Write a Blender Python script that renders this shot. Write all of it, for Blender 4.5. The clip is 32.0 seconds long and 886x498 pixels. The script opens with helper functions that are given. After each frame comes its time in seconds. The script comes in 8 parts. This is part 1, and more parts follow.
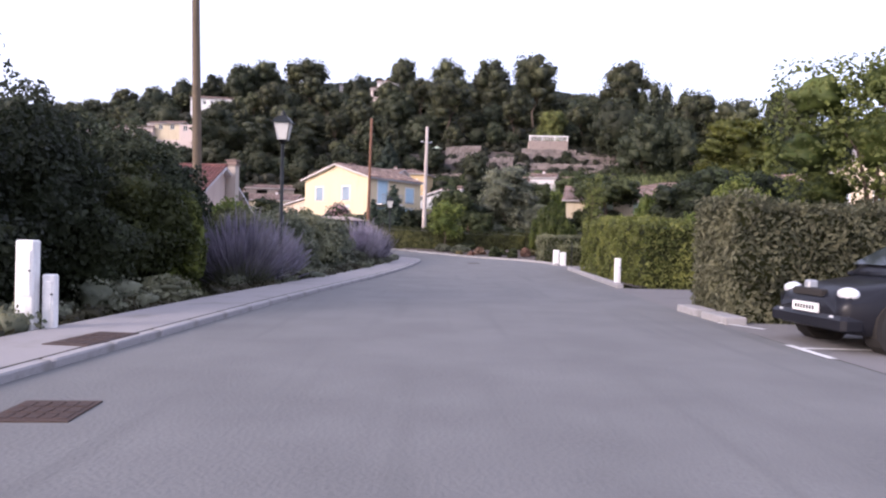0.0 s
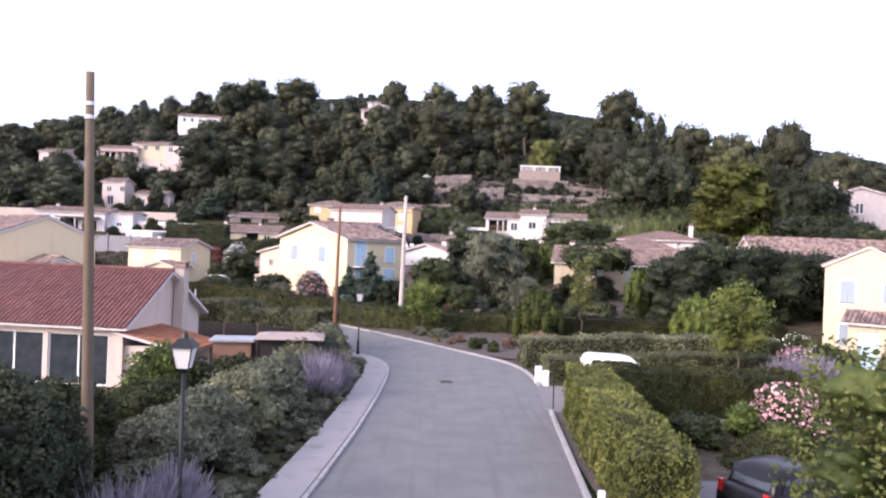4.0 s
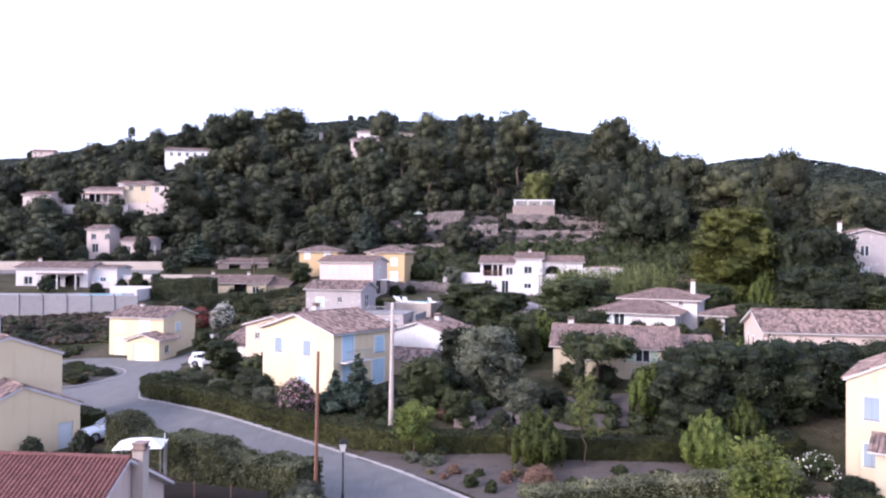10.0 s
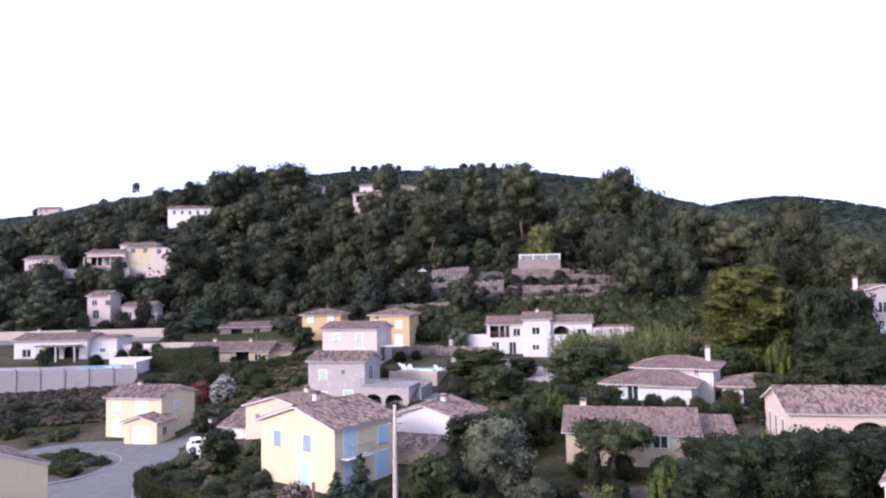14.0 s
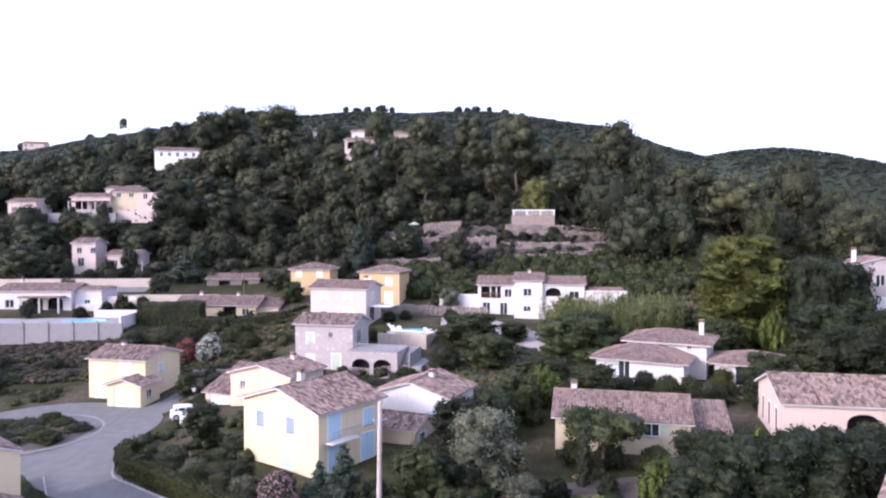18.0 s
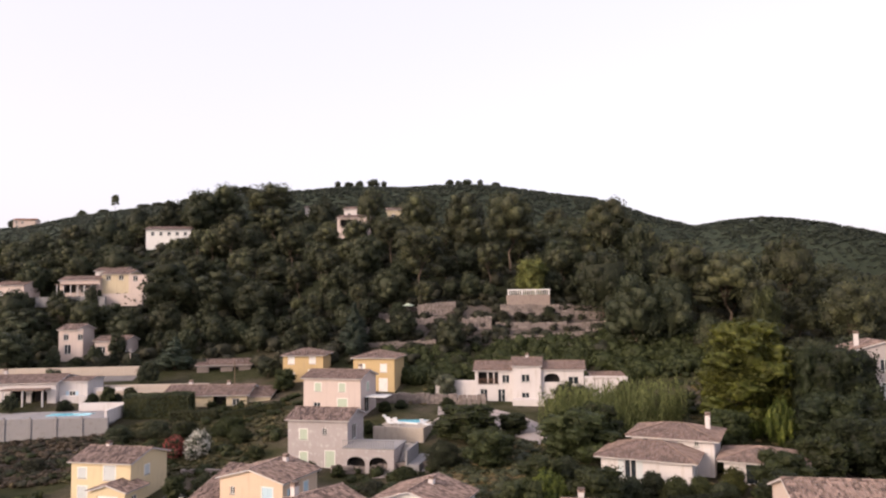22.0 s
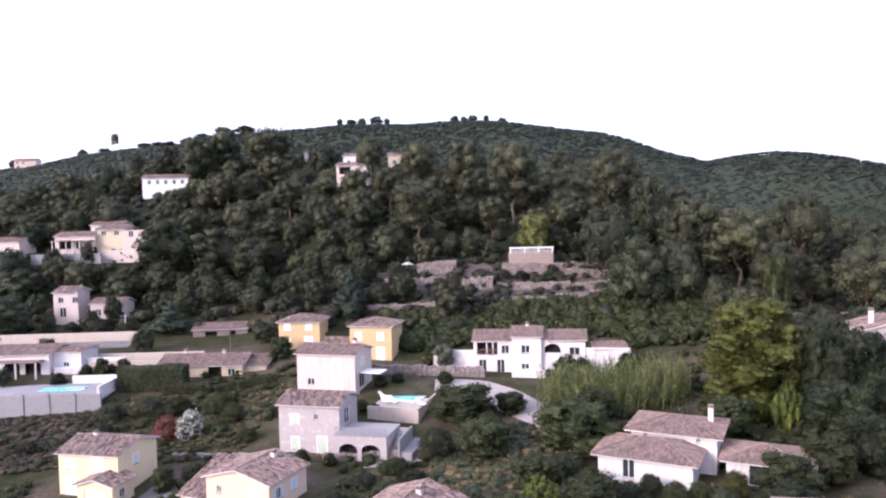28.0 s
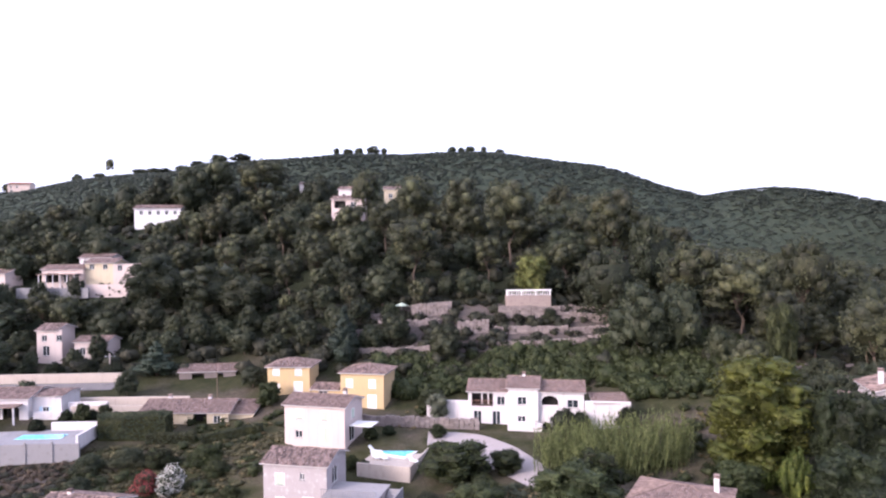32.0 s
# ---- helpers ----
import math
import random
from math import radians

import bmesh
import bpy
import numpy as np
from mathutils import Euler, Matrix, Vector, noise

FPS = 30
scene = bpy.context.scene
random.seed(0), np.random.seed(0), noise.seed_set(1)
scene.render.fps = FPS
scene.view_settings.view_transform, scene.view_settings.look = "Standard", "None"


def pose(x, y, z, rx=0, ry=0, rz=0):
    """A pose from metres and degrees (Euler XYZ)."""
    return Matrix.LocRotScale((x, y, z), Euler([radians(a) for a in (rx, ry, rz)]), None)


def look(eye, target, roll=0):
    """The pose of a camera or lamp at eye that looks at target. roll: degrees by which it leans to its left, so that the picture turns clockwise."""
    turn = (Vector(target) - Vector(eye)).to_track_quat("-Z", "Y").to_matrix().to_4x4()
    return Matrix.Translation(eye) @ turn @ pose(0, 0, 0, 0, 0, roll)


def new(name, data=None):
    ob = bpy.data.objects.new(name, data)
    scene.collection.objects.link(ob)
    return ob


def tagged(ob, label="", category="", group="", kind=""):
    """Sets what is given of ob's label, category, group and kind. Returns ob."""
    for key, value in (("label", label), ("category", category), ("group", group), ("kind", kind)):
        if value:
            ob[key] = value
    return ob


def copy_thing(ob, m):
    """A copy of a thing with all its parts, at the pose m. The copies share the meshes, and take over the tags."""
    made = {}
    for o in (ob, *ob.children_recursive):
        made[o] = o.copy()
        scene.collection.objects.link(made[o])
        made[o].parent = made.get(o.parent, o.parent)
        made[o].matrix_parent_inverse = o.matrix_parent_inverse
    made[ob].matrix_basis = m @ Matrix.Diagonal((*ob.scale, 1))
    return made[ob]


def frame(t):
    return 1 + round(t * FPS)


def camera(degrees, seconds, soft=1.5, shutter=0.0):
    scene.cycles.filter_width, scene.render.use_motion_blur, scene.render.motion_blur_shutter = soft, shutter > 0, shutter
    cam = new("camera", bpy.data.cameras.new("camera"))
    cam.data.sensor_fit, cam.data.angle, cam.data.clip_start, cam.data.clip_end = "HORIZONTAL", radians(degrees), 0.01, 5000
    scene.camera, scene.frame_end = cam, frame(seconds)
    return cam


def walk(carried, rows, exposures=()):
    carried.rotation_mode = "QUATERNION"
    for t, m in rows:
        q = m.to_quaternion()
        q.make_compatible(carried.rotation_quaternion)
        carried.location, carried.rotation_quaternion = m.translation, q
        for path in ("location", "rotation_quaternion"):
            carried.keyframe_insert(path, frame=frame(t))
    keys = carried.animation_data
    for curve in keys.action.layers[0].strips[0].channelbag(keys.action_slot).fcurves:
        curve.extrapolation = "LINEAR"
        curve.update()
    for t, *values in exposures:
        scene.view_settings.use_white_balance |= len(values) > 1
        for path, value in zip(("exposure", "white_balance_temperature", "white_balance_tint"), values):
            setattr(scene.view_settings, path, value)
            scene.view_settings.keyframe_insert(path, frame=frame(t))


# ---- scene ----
cam = camera(64.0, 32.0, soft=2.2)
PATH = [
    (0, (-0.09, 0.03, 1.18), (-0.025, 20.032, 0.918), 1.47),
    (0.5, (-0.13, 0.53, 1.83), (-0.093, 20.525, 1.464), 0.42),
    (1, (-0.08, 1.08, 2.52), (0.002, 21.076, 2.597), 5.01),
    (1.5, (-0.05, 1.50, 3.12), (0.094, 21.499, 3.133), -1.73),
    (2, (0.12, 2.01, 3.72), (0.310, 22.004, 3.275), -0.14),
    (2.5, (0.38, 2.33, 4.31), (0.663, 22.296, 5.466), 1.82),
    (4.5, (0.94, 4.07, 6.91), (1.152, 24.068, 6.658), 2.50),
    (5, (1.10, 4.48, 7.61), (1.253, 24.475, 7.616), 3.72),
    (5.5, (1.15, 4.82, 8.14), (1.361, 24.819, 7.837), 4.78),
    (6, (1.15, 5.27, 8.69), (1.414, 25.259, 8.174), 1.50),
    (6.5, (1.06, 5.60, 9.36), (1.365, 25.601, 9.469), 1.72),
    (7, (0.94, 5.67, 9.87), (1.275, 25.616, 11.295), 1.71),
    (7.5, (1.03, 6.07, 10.49), (1.451, 26.066, 10.824), 1.84),
    (8, (0.91, 6.20, 10.90), (1.441, 26.186, 11.436), -0.48),
    (8.5, (0.97, 6.42, 11.31), (1.475, 26.414, 11.642), -0.61),
    (9, (1.12, 6.56, 11.86), (1.578, 26.553, 11.773), 1.44),
    (9.5, (1.17, 6.75, 12.51), (1.569, 26.747, 12.300), 0.72),
    (10, (1.15, 6.96, 13.20), (1.506, 26.953, 13.332), 0.38),
    (10.5, (1.25, 7.25, 13.72), (1.515, 27.230, 12.901), 1.12),
    (11, (1.29, 7.50, 14.48), (1.539, 27.478, 13.567), 0.80),
    (11.5, (1.32, 7.82, 15.11), (1.643, 27.792, 14.137), 0.16),
    (12, (1.45, 8.22, 15.72), (1.812, 28.221, 15.617), -1.05),
    (12.5, (1.46, 8.57, 16.18), (1.629, 28.569, 16.073), -0.44),
    (13, (1.50, 8.86, 16.58), (1.632, 28.856, 16.334), 1.79),
    (13.5, (1.43, 9.04, 16.88), (1.556, 29.031, 17.338), 1.74),
    (14, (1.45, 9.08, 16.85), (1.650, 29.035, 18.115), -1.13),
    (14.5, (1.55, 9.49, 16.97), (1.840, 29.488, 17.101), -1.94),
    (16.5, (1.67, 10.62, 18.68), (1.897, 30.612, 18.257), 0.91),
    (17, (1.64, 10.93, 19.16), (1.892, 30.923, 18.649), -0.20),
    (17.5, (1.68, 11.25, 19.63), (2.021, 31.242, 19.092), -0.14),
    (18, (1.68, 11.56, 20.23), (2.067, 31.548, 19.747), 0.00),
    (18.5, (1.64, 11.83, 20.81), (2.055, 31.819, 20.550), 0.29),
    (19, (1.60, 12.17, 21.41), (2.050, 32.159, 21.175), -0.05),
    (19.5, (1.62, 12.50, 21.93), (2.044, 32.498, 21.674), 0.08),
    (20, (1.54, 12.68, 22.34), (1.984, 32.673, 22.317), 0.65),
    (20.5, (1.36, 12.75, 22.63), (1.887, 32.745, 22.848), -0.54),
    (21, (1.26, 12.77, 22.91), (1.848, 32.745, 23.698), -0.03),
    (21.5, (0.96, 12.58, 22.88), (1.523, 32.252, 26.427), 3.70),
    (22, (1.15, 12.87, 23.30), (1.791, 32.817, 24.673), -0.81),
    (22.5, (1.27, 13.23, 23.90), (1.784, 33.183, 25.168), 2.51),
    (23, (1.67, 13.87, 24.41), (2.134, 33.858, 24.150), -1.25),
    (23.5, (2.03, 14.17, 25.08), (2.439, 34.159, 24.804), -1.56),
    (24, (2.27, 14.38, 25.67), (2.708, 34.375, 25.430), -1.93),
    (24.5, (2.55, 14.73, 26.32), (2.903, 34.718, 25.896), -1.73),
    (26.5, (3.21, 16.17, 28.59), (3.426, 36.153, 27.851), 0.07),
    (27, (3.26, 16.50, 29.16), (3.519, 36.494, 28.592), 0.08),
    (27.5, (3.40, 16.97, 29.69), (3.739, 36.953, 29.026), -1.37),
    (28, (3.60, 17.48, 30.20), (3.901, 37.458, 29.433), -1.40),
    (28.5, (3.76, 18.05, 30.81), (4.022, 38.028, 29.889), -0.74),
    (29, (3.93, 18.59, 31.34), (4.157, 38.564, 30.351), -1.00),
    (29.5, (4.07, 19.04, 31.86), (4.326, 39.024, 31.016), -1.52),
    (30, (4.23, 19.52, 32.32), (4.470, 39.499, 31.514), -1.63),
    (30.5, (4.33, 20.03, 32.78), (4.566, 40.007, 31.937), -0.87),
    (31, (4.34, 20.47, 33.08), (4.597, 40.439, 32.059), 1.17),
    (31.5, (4.09, 20.47, 33.33), (4.492, 40.469, 33.099), -1.44),
    (32, (3.85, 20.65, 33.55), (4.271, 40.644, 33.445), -0.66),
]
EXPOSURES = [(t, 2.0 + e, 5650 + k, 28 + m) for t, e, k, m in ((0, -0.13, 330, -2), (0.8, 0.15, 550, -3), (2.2, 0.3, 500, -3), (4, 0.15, 350, -3), (6, 0.02, 100, -1), (7.2, -0.1, 0, 0), (8.2, -0.1, 0, 0), (10, 0.0, -100, 0), (13.2, 0.0, -100, 0), (13.9, -0.2, -100, 0), (14.4, -0.15, -100, 0), (16.5, 0.0, -100, 0), (20.8, -0.1, -100, 0), (21.5, -0.45, 750, -3), (22.2, -0.58, 1600, -7), (22.7, -0.5, 1300, -5), (23.3, -0.1, 300, -2), (24, -0.1, 150, 0), (28, 0.04, 150, 0), (32, 0.08, 200, 0))]
walk(cam, [(t, look(eye, target, roll)) for t, eye, target, roll in PATH], EXPOSURES)

# ---- sky and sun: pale hazy evening sky, soft glow from the south-west (behind the start of the lane) ----
SUN_ELEV, SUN_AZ = 24.0, 236.0
world = bpy.data.worlds.new("evening_sky")
scene.world = world
world.use_nodes = True
wn = world.node_tree.nodes
sky = wn.new("ShaderNodeTexSky")
sky.sky_type = "NISHITA"
sky.sun_disc = False
sky.sun_elevation, sky.sun_rotation = radians(SUN_ELEV), radians(SUN_AZ)
sky.air_density, sky.dust_density, sky.ozone_density = 1.0, 5.0, 1.0
haze = wn.new("ShaderNodeMix")
haze.data_type = "RGBA"
haze.inputs["Factor"].default_value = 0.65
haze.inputs["B"].default_value = (3.45, 3.6, 4.1, 1)
world.node_tree.links.new(sky.outputs[0], haze.inputs["A"])
world.node_tree.links.new(haze.outputs["Result"], wn["Background"].inputs[0])
wn["Background"].inputs[1].default_value = 0.12
sun_data = bpy.data.lights.new("sun", "SUN")
sun_data.energy, sun_data.angle, sun_data.color = 0.85, radians(16), (1.0, 0.9, 0.78)
sun = new("sun", sun_data)
sa, se = radians(SUN_AZ), radians(SUN_ELEV)
sun.matrix_world = look((0, 0, 60), (-math.sin(sa) * math.cos(se) * 10, -math.cos(sa) * math.cos(se) * 10, 60 - math.sin(se) * 10))


# ---- materials ----
def nodes_of(name, rough, metal=0.0, spec=0.3):
    m = bpy.data.materials.new(name)
    m.use_nodes = True
    nt = m.node_tree
    p = nt.nodes["Principled BSDF"]
    p.inputs["Roughness"].default_value = rough
    p.inputs["Metallic"].default_value = metal
    p.inputs["Specular IOR Level"].default_value = spec
    return m, nt, p


def mixc(nt, fac, a, b, mode="MIX"):
    n = nt.nodes.new("ShaderNodeMix")
    n.data_type, n.blend_type = "RGBA", mode
    for sock, v in ((n.inputs["Factor"], fac), (n.inputs["A"], a), (n.inputs["B"], b)):
        if isinstance(v, bpy.types.NodeSocket):
            nt.links.new(v, sock)
        elif isinstance(v, tuple):
            sock.default_value = (*v, 1)
        else:
            sock.default_value = v
    return n.outputs["Result"]


def noise_of(nt, scale, detail=4.0, lo=0.35, hi=0.65, stretch=None):
    co = nt.nodes.new("ShaderNodeTexCoord")
    src = co.outputs["Object"]
    if stretch:
        mp = nt.nodes.new("ShaderNodeMapping")
        mp.inputs["Scale"].default_value = stretch
        nt.links.new(src, mp.inputs["Vector"])
        src = mp.outputs["Vector"]
    n = nt.nodes.new("ShaderNodeTexNoise")
    n.inputs["Scale"].default_value, n.inputs["Detail"].default_value = scale, detail
    nt.links.new(src, n.inputs["Vector"])
    r = nt.nodes.new("ShaderNodeMapRange")
    r.inputs["From Min"].default_value, r.inputs["From Max"].default_value = lo, hi
    nt.links.new(n.outputs["Fac"], r.inputs["Value"])
    return r.outputs["Result"]


def bump_of(nt, p, height, strength, distance):
    b = nt.nodes.new("ShaderNodeBump")
    b.inputs["Strength"].default_value, b.inputs["Distance"].default_value = strength, distance
    nt.links.new(height, b.inputs["Height"])
    nt.links.new(b.outputs["Normal"], p.inputs["Normal"])


def surface(name, c1, c2, rough=0.8, s1=0.7, s2=14.0, dirt=None, bump=0.3, dist=0.01, metal=0.0, spec=0.3, stretch=None, island=0.0):
    """A weathered surface: two colours mixed by a broad noise, a fine grain, an optional streak of dirt."""
    m, nt, p = nodes_of(name, rough, metal, spec)
    c = mixc(nt, noise_of(nt, s1), c1, c2)
    g = noise_of(nt, s2, 6.0)
    c = mixc(nt, g, c, tuple(v * 0.78 for v in c2))
    c = mixc(nt, 0.5, mixc(nt, 0.0, c1, c1), c)
    if dirt:
        c = mixc(nt, noise_of(nt, s1 * 2.3, 5.0, 0.55, 0.75, stretch), c, dirt)
    if island:
        geo = nt.nodes.new("ShaderNodeNewGeometry")
        info = nt.nodes.new("ShaderNodeObjectInfo")
        add = nt.nodes.new("ShaderNodeMath")
        add.operation = "ADD"
        nt.links.new(geo.outputs["Random Per Island"], add.inputs[0])
        nt.links.new(info.outputs["Random"], add.inputs[1])
        fr = nt.nodes.new("ShaderNodeMath")
        fr.operation = "FRACT"
        nt.links.new(add.outputs[0], fr.inputs[0])
        hsv = nt.nodes.new("ShaderNodeHueSaturation")
        mr = nt.nodes.new("ShaderNodeMapRange")
        mr.inputs["To Min"].default_value, mr.inputs["To Max"].default_value = 1 - island, 1 + island
        nt.links.new(fr.outputs[0], mr.inputs["Value"])
        nt.links.new(mr.outputs["Result"], hsv.inputs["Value"])
        nt.links.new(c, hsv.inputs["Color"])
        c = hsv.outputs["Color"]
    nt.links.new(c, p.inputs["Base Color"])
    if bump:
        bump_of(nt, p, g, bump, dist)
    return m


def foliage(name, c1, c2, c3=None, trans=0.3):
    """Leaves: each leaf and each plant has its own shade; a broad noise makes lighter sprays."""
    m, nt, p = nodes_of(name, 0.6, 0.0, 0.25)
    geo = nt.nodes.new("ShaderNodeNewGeometry")
    info = nt.nodes.new("ShaderNodeObjectInfo")
    c = mixc(nt, geo.outputs["Random Per Island"], c1, c2)
    c = mixc(nt, noise_of(nt, 0.55, 3.0, 0.45, 0.7), c, c3 or tuple(v * 1.5 for v in c2))
    # finer noise darkens patches of leaf colour, standing in for shaded gaps between clumps
    c = mixc(nt, noise_of(nt, 2.4, 2.0, 0.38, 0.66), c, mixc(nt, 1.0, c, (0.58, 0.6, 0.62), "MULTIPLY"))
    hsv = nt.nodes.new("ShaderNodeHueSaturation")
    mr = nt.nodes.new("ShaderNodeMapRange")
    mr.inputs["To Min"].default_value, mr.inputs["To Max"].default_value = 0.7, 1.75
    nt.links.new(info.outputs["Random"], mr.inputs["Value"])
    nt.links.new(mr.outputs["Result"], hsv.inputs["Value"])
    mul = nt.nodes.new("ShaderNodeMath")
    mul.operation = "MULTIPLY"
    mul.inputs[1].default_value = 7.31
    nt.links.new(info.outputs["Random"], mul.inputs[0])
    fr = nt.nodes.new("ShaderNodeMath")
    fr.operation = "FRACT"
    nt.links.new(mul.outputs[0], fr.inputs[0])
    mh = nt.nodes.new("ShaderNodeMapRange")
    mh.inputs["To Min"].default_value, mh.inputs["To Max"].default_value = 0.485, 0.515
    nt.links.new(fr.outputs[0], mh.inputs["Value"])
    nt.links.new(mh.outputs["Result"], hsv.inputs["Hue"])
    nt.links.new(c, hsv.inputs["Color"])
    nt.links.new(hsv.outputs["Color"], p.inputs["Base Color"])
    tr = nt.nodes.new("ShaderNodeBsdfTranslucent")
    nt.links.new(hsv.outputs["Color"], tr.inputs["Color"])
    mx = nt.nodes.new("ShaderNodeMixShader")
    mx.inputs[0].default_value = trans
    nt.links.new(p.outputs[0], mx.inputs[1])
    nt.links.new(tr.outputs[0], mx.inputs[2])
    nt.links.new(mx.outputs[0], nt.nodes["Material Output"].inputs["Surface"])
    return m


def glassy(name, c=(0.02, 0.025, 0.03), rough=0.08):
    m, nt, p = nodes_of(name, rough, 0.0, 0.6)
    nt.links.new(mixc(nt, noise_of(nt, 2.0), c, tuple(v * 1.8 for v in c)), p.inputs["Base Color"])
    return m


MAT = {}
MAT["asphalt"] = surface("asphalt", (0.108, 0.107, 0.106), (0.2, 0.198, 0.194), 0.9, 0.9, 30, (0.112, 0.112, 0.11), 0.5, 0.006, stretch=(1.52, 0.069, 0.94))
MAT["asphalt_old"] = surface("asphalt_old", (0.149, 0.14, 0.138), (0.189, 0.177, 0.174), 0.9, 0.4, 60, (0.115, 0.106, 0.106), 0.5, 0.006)
MAT["pavement"] = surface("pavement", (0.2509, 0.234, 0.2327), (0.3003, 0.2795, 0.2743), 0.9, 0.6, 40, (0.1846, 0.1729, 0.1612), 0.4, 0.005)
MAT["concrete"] = surface("concrete", (0.277, 0.264, 0.266), (0.33, 0.317, 0.314), 0.85, 1.5, 30, (0.198, 0.185, 0.178), 0.4, 0.005, island=0.08)
MAT["pale_wall"] = surface("pale_wall", (0.2394, 0.2333, 0.2424), (0.285, 0.2736, 0.2774), 0.9, 0.6, 25, (0.1938, 0.1824, 0.1794), 0.4, 0.005, island=0.06)
MAT["white_line"] = surface("white_line", (0.62, 0.61, 0.6), (0.7, 0.69, 0.68), 0.7, 3, 40, (0.35, 0.34, 0.34), 0.2, 0.003)
MAT["iron"] = surface("iron", (0.063, 0.042, 0.035), (0.098, 0.063, 0.0525), 0.7, 3, 40, (0.042, 0.035, 0.035), 0.5, 0.004, 0.5)
MAT["bark"] = surface("bark", (0.10, 0.075, 0.055), (0.17, 0.13, 0.10), 0.95, 3, 25, (0.06, 0.05, 0.04), 0.8, 0.03, stretch=(6, 6, 1))
MAT["pole_wood"] = surface("pole_wood", (0.1248, 0.0936, 0.0624), (0.1747, 0.1373, 0.09984), 0.9, 2, 30, (0.07488, 0.05616, 0.04368), 0.5, 0.01, stretch=(8, 8, 0.6))
MAT["pole_brown"] = surface("pole_brown", (0.16, 0.08, 0.05), (0.22, 0.12, 0.08), 0.9, 2, 30, (0.10, 0.05, 0.04), 0.5, 0.01, stretch=(8, 8, 0.6))
MAT["pole_conc"] = surface("pole_conc", (0.42, 0.36, 0.33), (0.5, 0.44, 0.40), 0.85, 1.2, 25, (0.33, 0.27, 0.24), 0.3, 0.006)
MAT["white_paint"] = surface("white_paint", (0.74, 0.73, 0.71), (0.8, 0.79, 0.77), 0.7, 1.2, 25, (0.5, 0.47, 0.43), 0.2, 0.004, stretch=(3, 3, 0.5))
MAT["white_render"] = surface("white_render", (0.5808, 0.5456, 0.5438), (0.6336, 0.6072, 0.6073), 0.9, 0.5, 20, (0.4576, 0.4136, 0.3898), 0.3, 0.006, stretch=(2, 2, 0.3))
MAT["yellow_render"] = surface("yellow_render", (0.6412, 0.5229, 0.3344), (0.684, 0.5757, 0.3971), 0.9, 0.5, 20, (0.5415, 0.4423, 0.2957), 0.3, 0.006, stretch=(1.9, 1.88, 0.274))
MAT["ochre_render"] = surface("ochre_render", (0.5194, 0.3751, 0.1907), (0.5524, 0.4205, 0.2524), 0.9, 0.5, 20, (0.4353, 0.3298, 0.201), 0.3, 0.006, stretch=(1.92, 2.16, 0.45))
MAT["cream_render"] = surface("cream_render", (0.533, 0.4517, 0.3225), (0.5723, 0.4969, 0.3633), 0.9, 0.5, 20, (0.4314, 0.3534, 0.2466), 0.3, 0.006, stretch=(1.96, 1.9, 0.252))
MAT["pink_render"] = surface("pink_render", (0.5544, 0.4452, 0.3864), (0.5964, 0.504, 0.4452), 0.9, 0.5, 20, (0.4536, 0.3528, 0.3108), 0.3, 0.006, stretch=(2, 2, 0.3))
MAT["pale_pink"] = surface("pale_pink", (0.5456, 0.4488, 0.4129), (0.5808, 0.5016, 0.4668), 0.9, 0.5, 20, (0.4576, 0.3784, 0.3501), 0.3, 0.006, stretch=(2, 2, 0.3))
MAT["raw_block"] = surface("raw_block", (0.357, 0.315, 0.311), (0.441, 0.41, 0.41), 0.95, 0.8, 12, (0.504, 0.483, 0.488), 0.5, 0.01)
MAT["sand_wall"] = surface("sand_wall", (0.44, 0.375, 0.32), (0.51, 0.445, 0.385), 0.9, 0.7, 18, (0.34, 0.29, 0.25), 0.4, 0.01, stretch=(2, 2, 0.4))
MAT["peach_render"] = surface("peach_render", (0.62, 0.475, 0.36), (0.67, 0.53, 0.41), 0.9, 0.5, 20, (0.52, 0.39, 0.3), 0.3, 0.006, stretch=(2, 2, 0.3))
MAT["stone"] = surface("stone", (0.2174, 0.1793, 0.162), (0.2858, 0.2462, 0.2311), 0.95, 0.9, 9, (0.1361, 0.113, 0.1051), 0.8, 0.04, island=0.2)
MAT["pink_stone"] = surface("pink_stone", (0.2805, 0.221, 0.1955), (0.34, 0.2805, 0.2465), 0.9, 0.8, 14, (0.204, 0.1615, 0.1445), 0.6, 0.02)
MAT["tile"] = surface("tile", (0.185, 0.128, 0.108), (0.275, 0.205, 0.18), 0.9, 1.5, 14, (0.115, 0.095, 0.088), 0.3, 0.01, island=0.6)
MAT["tile_grey"] = surface("tile_grey", (0.191, 0.133, 0.1116), (0.2494, 0.1808, 0.1574), 0.9, 1.5, 14, (0.1292, 0.09869, 0.08669), 0.3, 0.01, island=0.38)
MAT["tile_red"] = surface("tile_red", (0.129, 0.05487, 0.04816), (0.1746, 0.0774, 0.0688), 0.85, 1.0, 14, (0.08385, 0.04515, 0.04472), 0.3, 0.01, island=0.16)
MAT["tile_orange"] = surface("tile_orange", (0.25, 0.098, 0.05), (0.31, 0.135, 0.075), 0.85, 1.0, 14, (0.2, 0.085, 0.06), 0.3, 0.01, island=0.2)
MAT["blue_paint"] = surface("blue_paint", (0.43, 0.585, 0.68), (0.49, 0.64, 0.72), 0.6, 1.5, 20, (0.34, 0.48, 0.6), 0.2, 0.004)
MAT["pale_paint"] = surface("pale_paint", (0.5196, 0.5576, 0.5743), (0.5668, 0.6068, 0.6166), 0.6, 1.5, 20, None, 0.2, 0.004)
